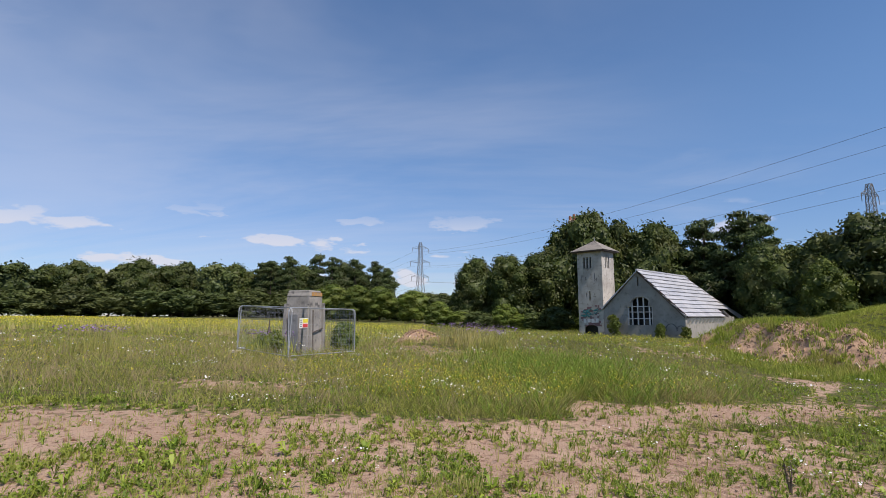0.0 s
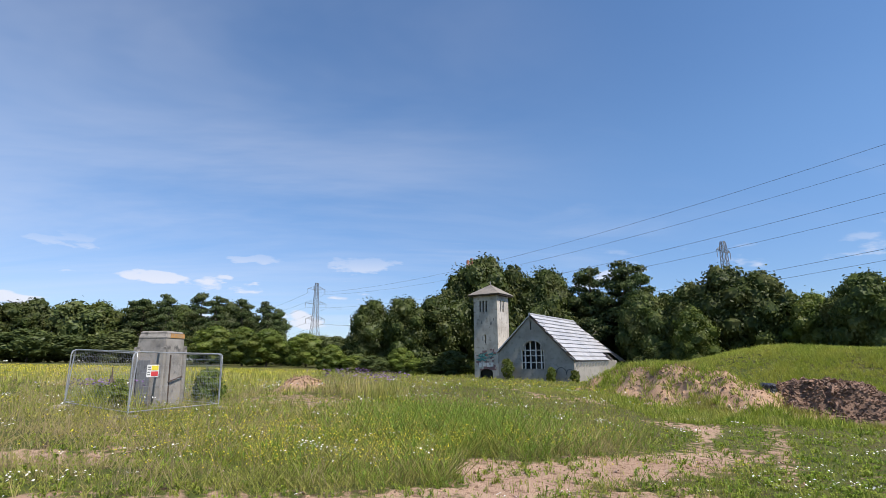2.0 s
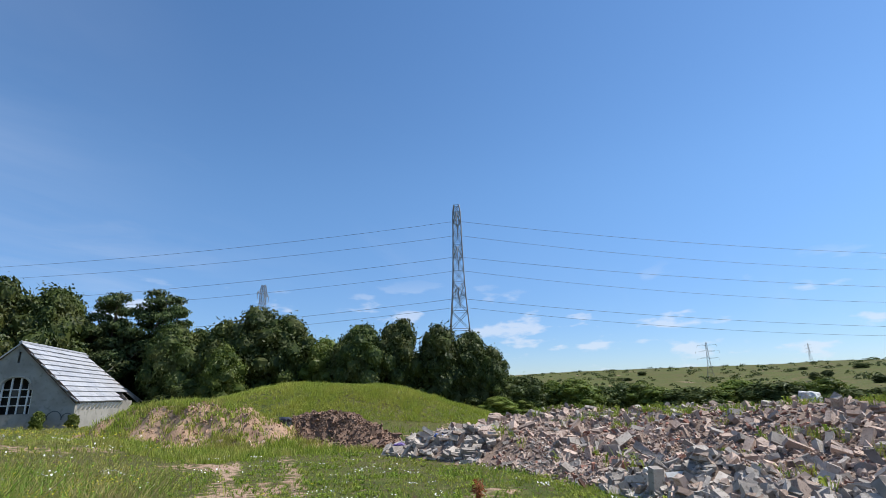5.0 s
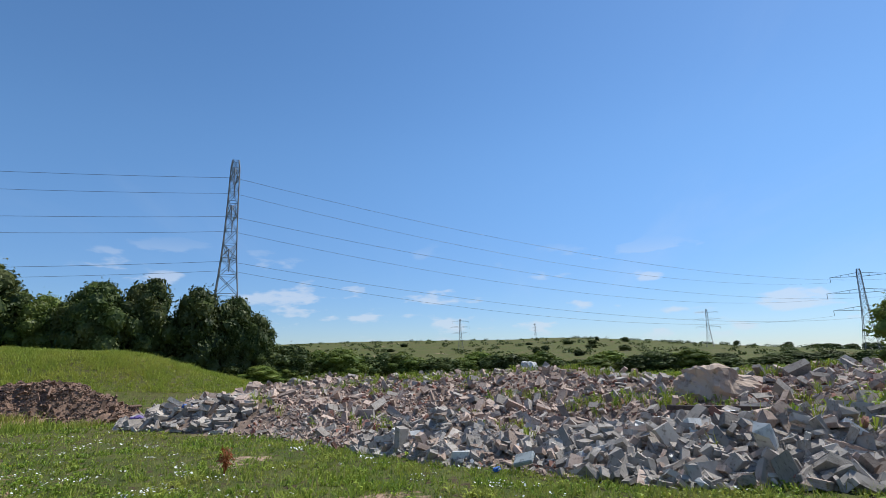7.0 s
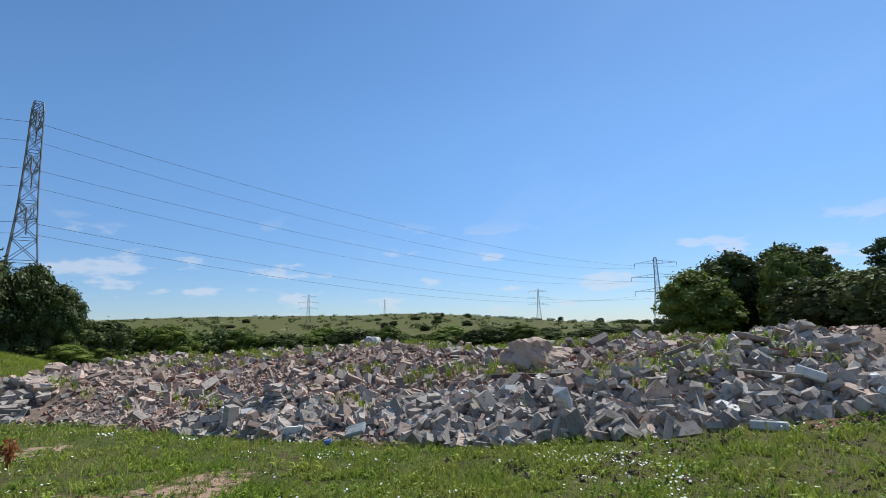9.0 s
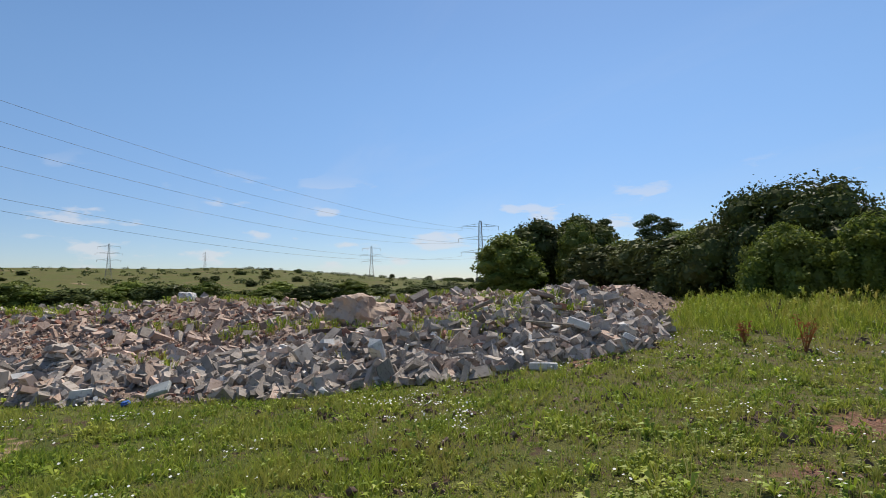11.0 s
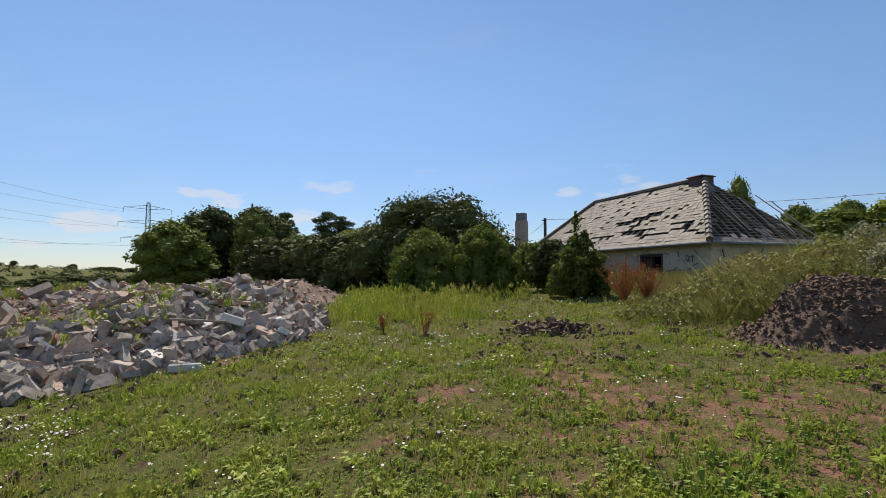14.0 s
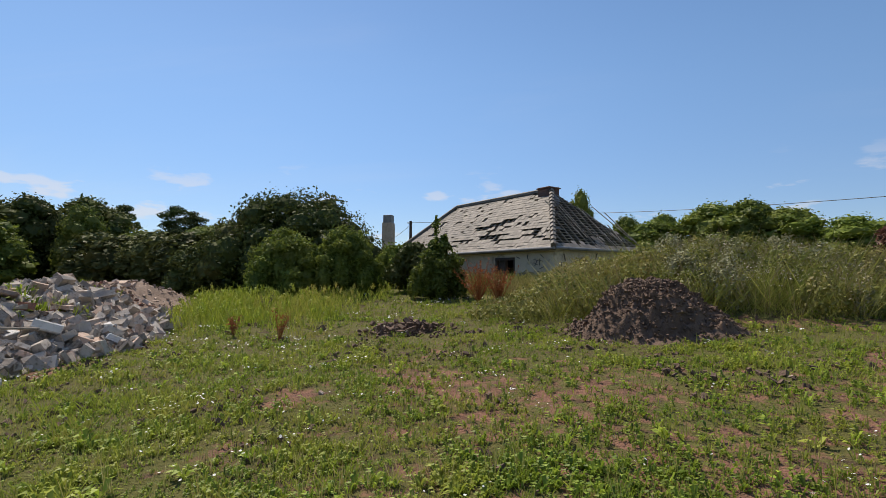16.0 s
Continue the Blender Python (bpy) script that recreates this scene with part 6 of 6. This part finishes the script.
PYL = {"C": (109.7, 68.9, -1.5, 1.015), "A": (-35.5, 315.2, 0.5, 0.92), "F": (271.4, -164.0, -2.0, 0.835), "B": (143.6, 191.7, -1.5, 1.0), "E": (452.4, -155.1, 6.0, 0.615), "D": (441, 50.3, 8.0, 0.505), "G": (-205, 610, 0.5, 1.0), "H": (900, -30, 31, 0.5)}
line_turn = -60.0
FACING = {"F": 68, "E": 78, "D": 88}
pylon, wide_pylon = make_pylon(), make_pylon(2.3)
for key, (x, y, z, s) in PYL.items():
    m = pose(x, y, z, 0, 0, FACING.get(key, line_turn + 90)) @ Matrix.Diagonal((s, s, s, 1))
    if key in "EDH":
        copy_thing(wide_pylon, m)
    elif key not in "CF":
        copy_thing(pylon, m)
pylon.matrix_basis = pose(*PYL["C"][:3], 0, 0, line_turn + 90)
x, y, z, s = PYL["F"]
wide_pylon.matrix_basis = pose(x, y, z, 0, 0, FACING["F"]) @ Matrix.Diagonal((s, s, s, 1))


def hook(key, side, z, reach):
    x, y, z0, s = PYL[key]
    a = radians(FACING.get(key, line_turn + 90))
    reach = reach * (2.3 if key == "F" else 1.0)
    return (x + math.cos(a) * side * reach * s, y + math.sin(a) * side * reach * s, z0 + (z - 2.6) * s)


for a, b, sag in (("A", "C", 7.0), ("C", "F", 8.0), ("G", "A", 8.0)):
    for z, reach in ((47, 6.0), (37.5, 7.2), (27.5, 6.4)):
        for side in (-1, 1):
            ob = cable("power_cable", hook(a, side, z, reach), hook(b, side, z, reach), sag, 0.036, "long bare power cable between pylons", n=28)
            ob["group"] = "power cables"


# ---- grass, weeds and flowers ----
def ring_points(n, r0, r1, seed, keep):
    """Places all round, thinning out with distance, where keep() says so."""
    rng = np.random.default_rng(seed)
    r = np.exp(rng.uniform(math.log(r0), math.log(r1), n))
    a = rng.uniform(radians(-215), radians(146 - 0), n)
    x, y = 0.2 + r * np.cos(a), 2.2 + r * np.sin(a)
    # the stretch that is never seen stays thin
    hidden = (x < -1.5) & (np.abs(y - 1.0) < -0.9 * x) & (rng.random(n) < 0.8)
    ok = keep(x, y) & ~hidden
    return x[ok], y[ok], r[ok], rng


def clear(x, y):
    """True where nothing stands."""
    ok = heap_height(x, y) < 0.10
    for spec, grow in (((19.6, 34.0, radians(-82), 10.5, 4.6), 0.8), ((23.6, 26.2, radians(-73), 5.3, 2.7), 0.85), ((-2.75, -10.9, radians(5), 2.0, 1.5), 0.82)):
        cx, cy, ax, lx, ly = spec
        u, v = (x - cx) * math.cos(ax) + (y - cy) * math.sin(ax), -(x - cx) * math.sin(ax) + (y - cy) * math.cos(ax)
        ok &= (u / (lx * grow)) ** 2 + (v / (ly * grow)) ** 2 > 1
    u, v = (x + 0.42) * 0.737 - (y + 22.3) * 0.675, (x + 0.42) * 0.675 + (y + 22.3) * 0.737
    ok &= ~((u > -0.1) & (u < 14.3) & (v < 0.1) & (v > -6.3))
    return ok & ((x + 7.75) ** 2 + (y - 24.3) ** 2 > 1.2)


def meadow(x, y):
    """1 in the tall meadow of the north, 0 on the short turf."""
    n = rough_noise(x, y, 4.0, 23, 3) - 0.5
    m = ease(y - 0.15 * np.abs(x) + 3 * n, 9.0, 12.5) * ease(x - 0.35 * (y - 10) + 3 * n, 9.5, 5.5)
    return m * (1 - ease(bareness(x, y), 0.35, 0.6))


def bank(x, y):
    """The tall weeds on the bank behind the dark soil."""
    return np.exp(-(((x + 4.9) / 6.0) ** 4 + ((y + 15.0) / 2.8) ** 4))


def blades(name, x, y, h, w, k, lean, mat, seed, label, category="grass", base=0.0, top=None, bend=0.585, spread=0.5):
    """Tufts of k tapering, bent blades each (two triangles a blade), as one object."""
    rng = np.random.default_rng(seed)
    n = len(x)
    z = (land(x, y) if top is None else top(x, y)) + base
    X, Y, Z = (np.repeat(q, k) for q in (x, y, z))
    H, W = np.repeat(h, k) * rng.uniform(0.55, 1.1, n * k), np.repeat(w, k) * rng.uniform(0.7, 1.3, n * k)
    a, b = rng.uniform(0, 6.283, n * k), rng.uniform(0, 6.283, n * k)
    rad = H * spread * rng.uniform(0, 1, n * k) * 0.5
    px, py = X + rad * np.cos(b), Y + rad * np.sin(b)
    ln = H * lean * rng.uniform(0.2, 1.2, n * k)
    dx, dy = ln * np.cos(b + rng.normal(size=n * k) * 0.6), ln * np.sin(b + rng.normal(size=n * k) * 0.6)
    ux, uy = np.cos(a) * W * 0.5, np.sin(a) * W * 0.5
    zero = np.zeros(n * k)
    v = np.stack([
        np.stack([px - ux, py - uy, Z - 0.03], -1),
        np.stack([px + ux, py + uy, Z - 0.03], -1),
        np.stack([px + dx * bend + ux * 0.55, py + dy * bend + uy * 0.55, Z + H * 0.6], -1),
        np.stack([px + dx, py + dy, Z + H], -1),
    ], 1).reshape(-1, 3)
    f = np.arange(4 * n * k).reshape(-1, 4)
    return tagged(new(name, mesh_np(name, v, f, mat)), label, category, kind="stuff")


def rosettes(name, x, y, size, k, mat, seed, label, rise=0.55, base=0.0, top=None, category="weeds"):
    """Low plants of k broad pointed leaves round a middle."""
    rng = np.random.default_rng(seed)
    n = len(x)
    z = (land(x, y) if top is None else top(x, y)) + base
    X, Y, Z, S = (np.repeat(q, k) for q in (x, y, z, size))
    S = S * rng.uniform(0.5, 1.2, n * k)
    a = rng.uniform(0, 6.283, n * k)
    up = rng.uniform(0.15, 1.0, n * k) * rise
    cx, cy = np.cos(a), np.sin(a)
    px, py = -cy, cx
    w = S * rng.uniform(0.08, 0.17, n * k)
    v = np.stack([
        np.stack([X, Y, Z - 0.01], -1),
        np.stack([X + cx * S * 0.5 + px * w, Y + cy * S * 0.5 + py * w, Z + S * up], -1),
        np.stack([X + cx * S, Y + cy * S, Z + S * up * 0.95], -1),
        np.stack([X + cx * S * 0.5 - px * w, Y + cy * S * 0.5 - py * w, Z + S * up * 1.1], -1),
    ], 1).reshape(-1, 3)
    return tagged(new(name, mesh_np(name, v, np.arange(4 * n * k).reshape(-1, 4), mat)), label, category, kind="stuff")


def heads(name, x, y, z, size, k, gap, mat, seed, label, category="flowers"):
    """Flower heads: k small tilted six-sided discs round each place."""
    rng = np.random.default_rng(seed)
    n = len(x) * k
    X, Y = np.repeat(x, k) + rng.normal(size=n) * np.repeat(gap, k), np.repeat(y, k) + rng.normal(size=n) * np.repeat(gap, k)
    Z = np.repeat(z, k) * rng.uniform(0.82, 1.06, n) + land(X, Y)
    S = np.repeat(size, k) * rng.uniform(0.6, 1.3, n)
    tx, ty = rng.normal(size=n) * 0.35, rng.normal(size=n) * 0.35
    ring = np.linspace(0, 6.283, 6, endpoint=False)
    ox, oy = np.cos(ring)[None] * S[:, None], np.sin(ring)[None] * S[:, None]
    v = np.stack([X[:, None] + ox, Y[:, None] + oy, Z[:, None] + ox * tx[:, None] + oy * ty[:, None]], -1).reshape(-1, 3)
    q = 6 * np.arange(n)[:, None]
    f = np.vstack([q + np.array([[0, 1, 2, 3]]), q + np.array([[0, 3, 4, 5]])])
    return tagged(new(name, mesh_np(name, v, f, mat)), label, category, kind="stuff")


far_w = lambda r: 0.0035 + 0.00062 * r
# tall meadow: clumps of uneven height, broad herbs, straw stems
def tussock(x, y):
    return ease(rough_noise(x, y, 0.9, 26, 3), 0.34, 0.66)


x, y, r, rng = ring_points(150000, 7, 95, 201, lambda x, y: clear(x, y) & (np.random.default_rng(1).random(len(x)) < meadow(x, y)))
lush = np.exp(-(((x - 3.4) / 4.5) ** 2 + ((y - 18) / 7.0) ** 2)) * ease(rough_noise(x, y, 3.0, 24, 3), 0.15, 0.42)
h = (0.07 + 0.10 * rough_noise(x, y, 2.5, 25, 3) + 0.20 * tussock(x, y) + 0.45 * lush) * rng.uniform(0.6, 1.2, len(x)) * ease(meadow(x, y), -0.1, 0.9)
blades("meadow_grass", x, y, h + 0.06, far_w(r), 3, 1.0, M_GRASS, 301, "tall green and straw meadow grass", spread=1.1)
pick = rng.random(len(x)) < 0.75
rosettes("meadow_leaves", x[pick], y[pick], 0.03 + 0.0019 * r[pick] * rng.uniform(0.5, 1.4, pick.sum()), 7, M_MEADOW, 341, "leafy yellow-green herbs among the meadow grass", rise=1.5, base=h[pick] * rng.uniform(0.0, 0.95, pick.sum()))
pick = rng.random(len(x)) < 0.9 * lush
rosettes("lush_herbs", x[pick], y[pick], 0.04 + 0.0024 * r[pick] * rng.uniform(0.5, 1.4, pick.sum()), 8, M_LUSH, 343, "tall lush green herbs in the meadow", rise=1.7, base=h[pick] * rng.uniform(0.1, 1.05, pick.sum()))
blades("lush_stems", x[pick], y[pick], h[pick] * 1.15 + 0.08, far_w(r[pick]) * 0.8, 3, 0.5, M_LUSH, 344, "upright green stems of tall herbs", "weeds", spread=0.5)
x, y, r, rng = ring_points(48000, 8, 60, 202, lambda x, y: clear(x, y) & (np.random.default_rng(2).random(len(x)) < meadow(x, y) * (0.12 + 0.88 * ease(x - 0.10 * y, 0, -6)) * (0.3 + tussock(x, y))))
blades("dry_grass", x, y, rng.uniform(0.25, 0.60, len(x)), 0.003 + 0.0006 * r, 4, 0.5, M_DRY, 302, "dry straw-coloured seeding grass stems", spread=0.8)
# short turf everywhere else: tufts of uneven height with bare gaps, broad weeds in drifts
def tufts(x, y):
    return ease(rough_noise(x, y, 0.55, 27, 3), 0.36, 0.62)


def drift(x, y):
    return ease(rough_noise(x, y, 1.6, 28, 3), 0.44, 0.60)


x, y, r, rng = ring_points(150000, 2.4, 45, 204, lambda x, y: clear(x, y) & (np.random.default_rng(4).random(len(x)) < (1 - meadow(x, y)) * (0.15 + 0.85 * tufts(x, y)) * (1.0 - 0.90 * ease(bareness(x, y), 0.25, 0.55))))
blades("short_grass", x, y, rng.uniform(0.03, 0.08, len(x)) + 0.08 * tufts(x, y) * rng.uniform(0.4, 1.2, len(x)) + 0.05 * ease(x, 3, 6) * ease(np.abs(y - 1), 10, 5), 0.006 + 0.0011 * r, 4, 0.9, M_TURF, 304, "short rough green grass", spread=0.9)
x, y, r, rng = ring_points(150000, 2.4, 36, 205, lambda x, y: clear(x, y) & (np.random.default_rng(5).random(len(x)) < (1 - meadow(x, y)) * (1 - 0.80 * ease(bareness(x, y), 0.25, 0.6)) * (0.36 + 0.64 * drift(x, y))))
rosettes("low_weeds", x, y, (rng.uniform(0.03, 0.085, len(x)) + 0.0018 * r) * (0.6 + 0.7 * tufts(x, y)), 9, M_WEED, 305, "low clumps of broad-leaved weeds", rise=1.0)
# plants on the bare soil, in rounded clumps
x, y, r, rng = ring_points(70000, 2.4, 30, 216, lambda x, y: clear(x, y) & (bareness(x, y) > 0.25) & (np.random.default_rng(9).random(len(x)) < 0.9 * ease(rough_noise(x, y, 0.75, 31, 3), 0.45, 0.60)))
rosettes("soil_weeds", x, y, rng.uniform(0.03, 0.09, len(x)) + 0.0014 * r, 9, M_WEED, 345, "clumps of bright green weeds on the bare soil", rise=1.1)
# larger plants with long leaves
x, y, r, rng = ring_points(700, 2.6, 16, 217, lambda x, y: clear(x, y) & (meadow(x, y) < 0.3) & (y < 9))
rosettes("long_leaf_weeds", x, y, rng.uniform(0.08, 0.19, len(x)), 12, M_WEED, 346, "larger rosettes of long green leaves", rise=0.9)
# the turf round the start of the walk
rng = np.random.default_rng(219)
r, a = 3.2 * np.sqrt(rng.random(9000)), rng.uniform(0, 6.283, 9000)
x, y = 0.2 + r * np.cos(a), 2.2 + r * np.sin(a)
ok = rng.random(9000) < 1.0 - 0.86 * ease(bareness(x, y), 0.30, 0.60)
x, y = x[ok], y[ok]
blades("short_grass", x, y, rng.uniform(0.04, 0.12, len(x)), np.full(len(x), 0.008), 4, 0.9, M_TURF, 320, "short rough green grass", spread=1.1)
pick = rng.random(len(x)) < 0.6
rosettes("low_weeds", x[pick], y[pick], rng.uniform(0.04, 0.09, pick.sum()), 7, M_WEED, 321, "low clumps of broad-leaved weeds")
# upright leafy stems, here and there
x, y, r, rng = ring_points(5000, 3, 22, 206, lambda x, y: clear(x, y) & (meadow(x, y) < 0.5))
blades("weed_stems", x, y, rng.uniform(0.12, 0.38, len(x)), 0.004 + 0.0007 * r, 5, 0.28, M_GRASS, 306, "thin upright weed stems", "weeds", spread=0.15)
# the grassed mound and the far turf
x, y, r, rng = ring_points(18000, 26, 110, 207, lambda x, y: clear(x, y) & ((meadow(x, y) < 0.5)))
blades("rough_grass", x, y, rng.uniform(0.18, 0.40, len(x)), 0.010 + 0.0016 * r, 5, 0.45, M_TURF, 307, "rough grass on the mound and the far turf", spread=1.2)
rng = np.random.default_rng(235)
u, v = rng.uniform(-17, 17, 15000), rng.uniform(-10, 8, 15000)
x, y = 40.5 + 0.60 * u + 0.80 * v, 43.5 - 0.80 * u + 0.60 * v
blades("hill_grass", x, y, rng.uniform(0.10, 0.28, len(x)) + 0.25 * ease(rough_noise(x, y, 2.5, 46, 3), 0.42, 0.6), np.full(len(x), 0.035), 8, 0.7, M_HILL, 342, "tall yellow-green grass over the mound", spread=1.2)
# the weedy bank: leafy bushes of weeds, dry stems and pale heads over them
rng = np.random.default_rng(208)


def bank_rise(x):
    return 0.30 + 0.95 * ease(x, 1.3, -1.6)


masses, pale_masses = [], []
for k in range(420):
    x, y = rng.uniform(-11.5, 1.8), rng.uniform(-17.5, -12.2)
    if rng.random() > bank(x, y) or not clear(np.array(x), np.array(y)):
        continue
    tall, w = bank_rise(x) * rng.uniform(0.55, 1.05), rng.uniform(0.25, 0.55)
    (masses if rng.random() < 0.6 or x > -3.5 else pale_masses).append(((x, y, drop(x, y) + 0.5 * tall), (w, w, 0.55 * tall)))
scrub("bank_weeds", masses, 52000, 0.055, M_OLIVE, 311, "leafy olive weeds on the bank")
scrub("bank_hemp", pale_masses, 34000, 0.048, M_SAGE, 312, "grey-green weeds with pale tops on the bank")
x, y = rng.uniform(-11.5, 1.8, 9000), rng.uniform(-18, -11.8, 9000)
ok = (rng.random(9000) < bank(x, y)) & clear(x, y)
x, y = x[ok], y[ok]
blades("bank_grass", x, y, bank_rise(x) * rng.uniform(0.5, 1.1, len(x)), np.full(len(x), 0.007), 3, 0.8, M_GRASS, 308, "tall olive grass on the bank", spread=0.7)
pick = rng.random(len(x)) < 0.16
blades("bank_dry_stems", x[pick], y[pick], bank_rise(x[pick]) * rng.uniform(0.8, 1.3, pick.sum()), np.full(pick.sum(), 0.007), 5, 0.40, M_DRY, 309, "dry seeding stems on the bank", spread=0.3)
pick = (rng.random(len(x)) < 0.22) & (x < -3.6)
heads("bank_flowers", x[pick], y[pick], rng.uniform(0.85, 1.15, pick.sum()), np.full(pick.sum(), 0.014), 8, np.full(pick.sum(), 0.10), M_PALE_HEAD, 310, "greyish white flower heads on the bank")
# tall growth along the foot of the bungalow and the bushes
rng = np.random.default_rng(209)
s, o = rng.uniform(-3, 20, 7000), rng.uniform(0.2, 5.5, 7000)
x, y = -0.42 + 0.737 * s + 0.675 * o, -22.3 - 0.675 * s + 0.737 * o
ok = rng.random(7000) < ease(rough_noise(x, y, 2.0, 29, 3), 0.30, 0.6) * ease(o, 5.5, 2.5)
ok &= np.hypot(x - 2.2, y + 16.2) > 1.7
x, y = x[ok], y[ok]
blades("wall_foot_grass", x, y, rng.uniform(0.45, 0.95, len(x)), np.full(len(x), 0.020), 9, 0.5, M_GRASS, 312, "tall yellow-green grass by the bungalow", spread=0.5)
rng = np.random.default_rng(210)
x, y = rng.uniform(6, 20, 5000), rng.uniform(-22, -11, 5000)
ok = (rng.random(5000) < np.exp(-(((x - 12.5) / 4.5) ** 2 + ((y + 15.5) / 3.2) ** 2))) & clear(x, y)
x, y = x[ok], y[ok]
blades("bramble_grass", x, y, rng.uniform(0.3, 0.75, len(x)), np.full(len(x), 0.020), 9, 0.6, M_TURF, 313, "rank yellow-green growth behind the rubble", spread=0.7)
rosettes("rank_weeds", x, y, rng.uniform(0.06, 0.13, len(x)), 16, M_MEADOW, 347, "leafy yellow-green weeds behind the rubble", rise=2.2, base=rng.uniform(0.05, 0.6, len(x)))
# flowers
x, y, r, rng = ring_points(14000, 3.8, 45, 211, lambda x, y: clear(x, y) & (np.random.default_rng(6).random(len(x)) < (0.05 + 0.95 * ease(rough_noise(x, y, 1.5, 30, 3), 0.58, 0.70)) * (1 - 0.85 * ease(bareness(x, y), 0.3, 0.5))))
heads("white_flowers", x, y, np.where(meadow(x, y) > 0.4, 0.46, 0.14), 0.010 + 0.0008 * r, 4, 0.08 + 0.003 * r, M_WHITE_FLOWER, 314, "scattered small white daisies")
x, y, r, rng = ring_points(36000, 9, 60, 212, lambda x, y: clear(x, y) & (np.random.default_rng(7).random(len(x)) < meadow(x, y) * (0.10 + 0.9 * np.exp(-(((x - 0.5) / 5.0) ** 2 + ((y - 14.5) / 4.5) ** 2)) + 0.5 * ease(rough_noise(x, y, 4.5, 32, 3), 0.50, 0.66))))
heads("yellow_flowers", x, y, rng.uniform(0.40, 0.66, len(x)), 0.006 + 0.0006 * r, 6, 0.05 + 0.004 * r, M_YELLOW_FLOWER, 315, "yellow mustard and buttercup flowers")
rng = np.random.default_rng(213)
x, y = rng.uniform(-70, -6, 5000), rng.uniform(38, 75, 5000)
blades("mustard_field", x, y, rng.uniform(0.4, 0.8, 5000), 0.01 + 0.0016 * np.hypot(x, y), 3, 0.3, M_GRASS, 316, "yellowish far meadow")
heads("mustard_flowers", x, y, np.full(5000, 0.6), 0.006 + 0.0004 * np.hypot(x, y), 4, np.full(5000, 0.6), M_YELLOW_FLOWER, 317, "haze of yellow flowers in the far meadow")
# thistles with purple heads
for cx, cy, k, h in ((1.2, 26.5, 46, 1.2), (-0.8, 29.0, 30, 1.1), (-9.4, 23.0, 30, 1.0), (-15.5, 21.0, 40, 1.1)):
    rng = np.random.default_rng(int(300 + cx * 7))
    x, y = cx + rng.normal(size=k) * 0.8, cy + rng.normal(size=k) * 0.6
    blades("thistle_stems", x, y, rng.uniform(0.8, 1.1, k) * h, np.full(k, 0.03), 9, 0.35, M_GRASS, 318, "tall thistle stems in the meadow", "thistles", spread=0.35)
    heads("thistle_heads", x, y, np.full(k, h), np.full(k, 0.035), 5, np.full(k, 0.12), M_PURPLE_FLOWER, 319, "purple thistle heads")


def dock(x, y, h, n, seed, label, mat=None, wide=0.045):
    """One upright plant of rust-red seed spikes."""
    rng = np.random.default_rng(seed)
    t = empty("dock_plant", pose(x, y, drop(x, y)), label, "plant", "dock plants")
    for i in range(n):
        a, l = rng.uniform(0, 6.28), rng.uniform(0.06, 0.30 if n < 20 else 0.62) * h
        bm = bmesh.new()
        tip = Vector((math.cos(a) * l, math.sin(a) * l, h * rng.uniform(0.7, 1.0)))
        add_bar(bm, (0, 0, -0.05), tip, 0.012, 0.004, 4)
        for q in range(26):
            u = rng.uniform(0.35, 1.0)
            p = tip * u + Vector(rng.normal(size=3)) * wide * 0.5
            s = wide * rng.uniform(0.5, 1.0)
            d1, d2 = Vector(rng.normal(size=3)) * s, Vector(rng.normal(size=3)) * s
            bm.faces.new([bm.verts.new(p), bm.verts.new(p + d1), bm.verts.new(p + d1 + d2)])
        part("spike", bm, mat or M_DOCK, t)
    return t


dock(6.6, -10.45, 0.85, 7, 1, "rust-red dock spike standing in short grass")
dock(8.1, -10.6, 0.6, 7, 2, "thin rusty dock in the grass")
dock(9.6, -14.5, 0.9, 10, 3, "bare brown dead shrub in the grass", M_BARK, 0.02)
dock(2.3, -16.9, 1.6, 40, 4, "thick rust-red dock clump by the bungalow")
dock(1.5, -16.5, 1.35, 36, 5, "thick rust-red dock clump by the bungalow")
dock(4.4, 7.6, 0.45, 5, 6, "brown dock spike on the bare soil", M_BARK, 0.02)
dock(11.5, 9.0, 0.6, 8, 7, "rust-red dock in green grass")

# growth on the heaps
rng = np.random.default_rng(230)
x, y = rng.uniform(13, 25, 12000), rng.uniform(22, 46, 12000)
ok = rng.random(12000) < 0.22 + ease(rough_noise(x, y, 2.4, 37, 3), 0.38, 0.50)
x, y = x[ok], y[ok]
blades("mound_grass", x, y, rng.uniform(0.2, 0.5, len(x)), np.full(len(x), 0.04), 7, 0.6, M_TURF, 331, "grass tufts on the earth mound", top=dirt_top, spread=0.9)
pts, rng = heap_points(1500, 2, 22, -15, 20, 231, lambda x, y: rough_noise(x, y, 2.6, 39, 3) > 0.60)
blades("heap_grass", pts[:, 0], pts[:, 1], rng.uniform(0.25, 0.55, len(pts)), np.full(len(pts), 0.035), 6, 0.5, M_TURF, 332, "tufts of grass growing in the rubble", top=heap_top, spread=0.8)
rosettes("heap_weeds", pts[:, 0], pts[:, 1], rng.uniform(0.12, 0.3, len(pts)), 6, M_WEED, 333, "leafy weeds growing in the rubble", rise=1.2, base=0.1, top=heap_top)
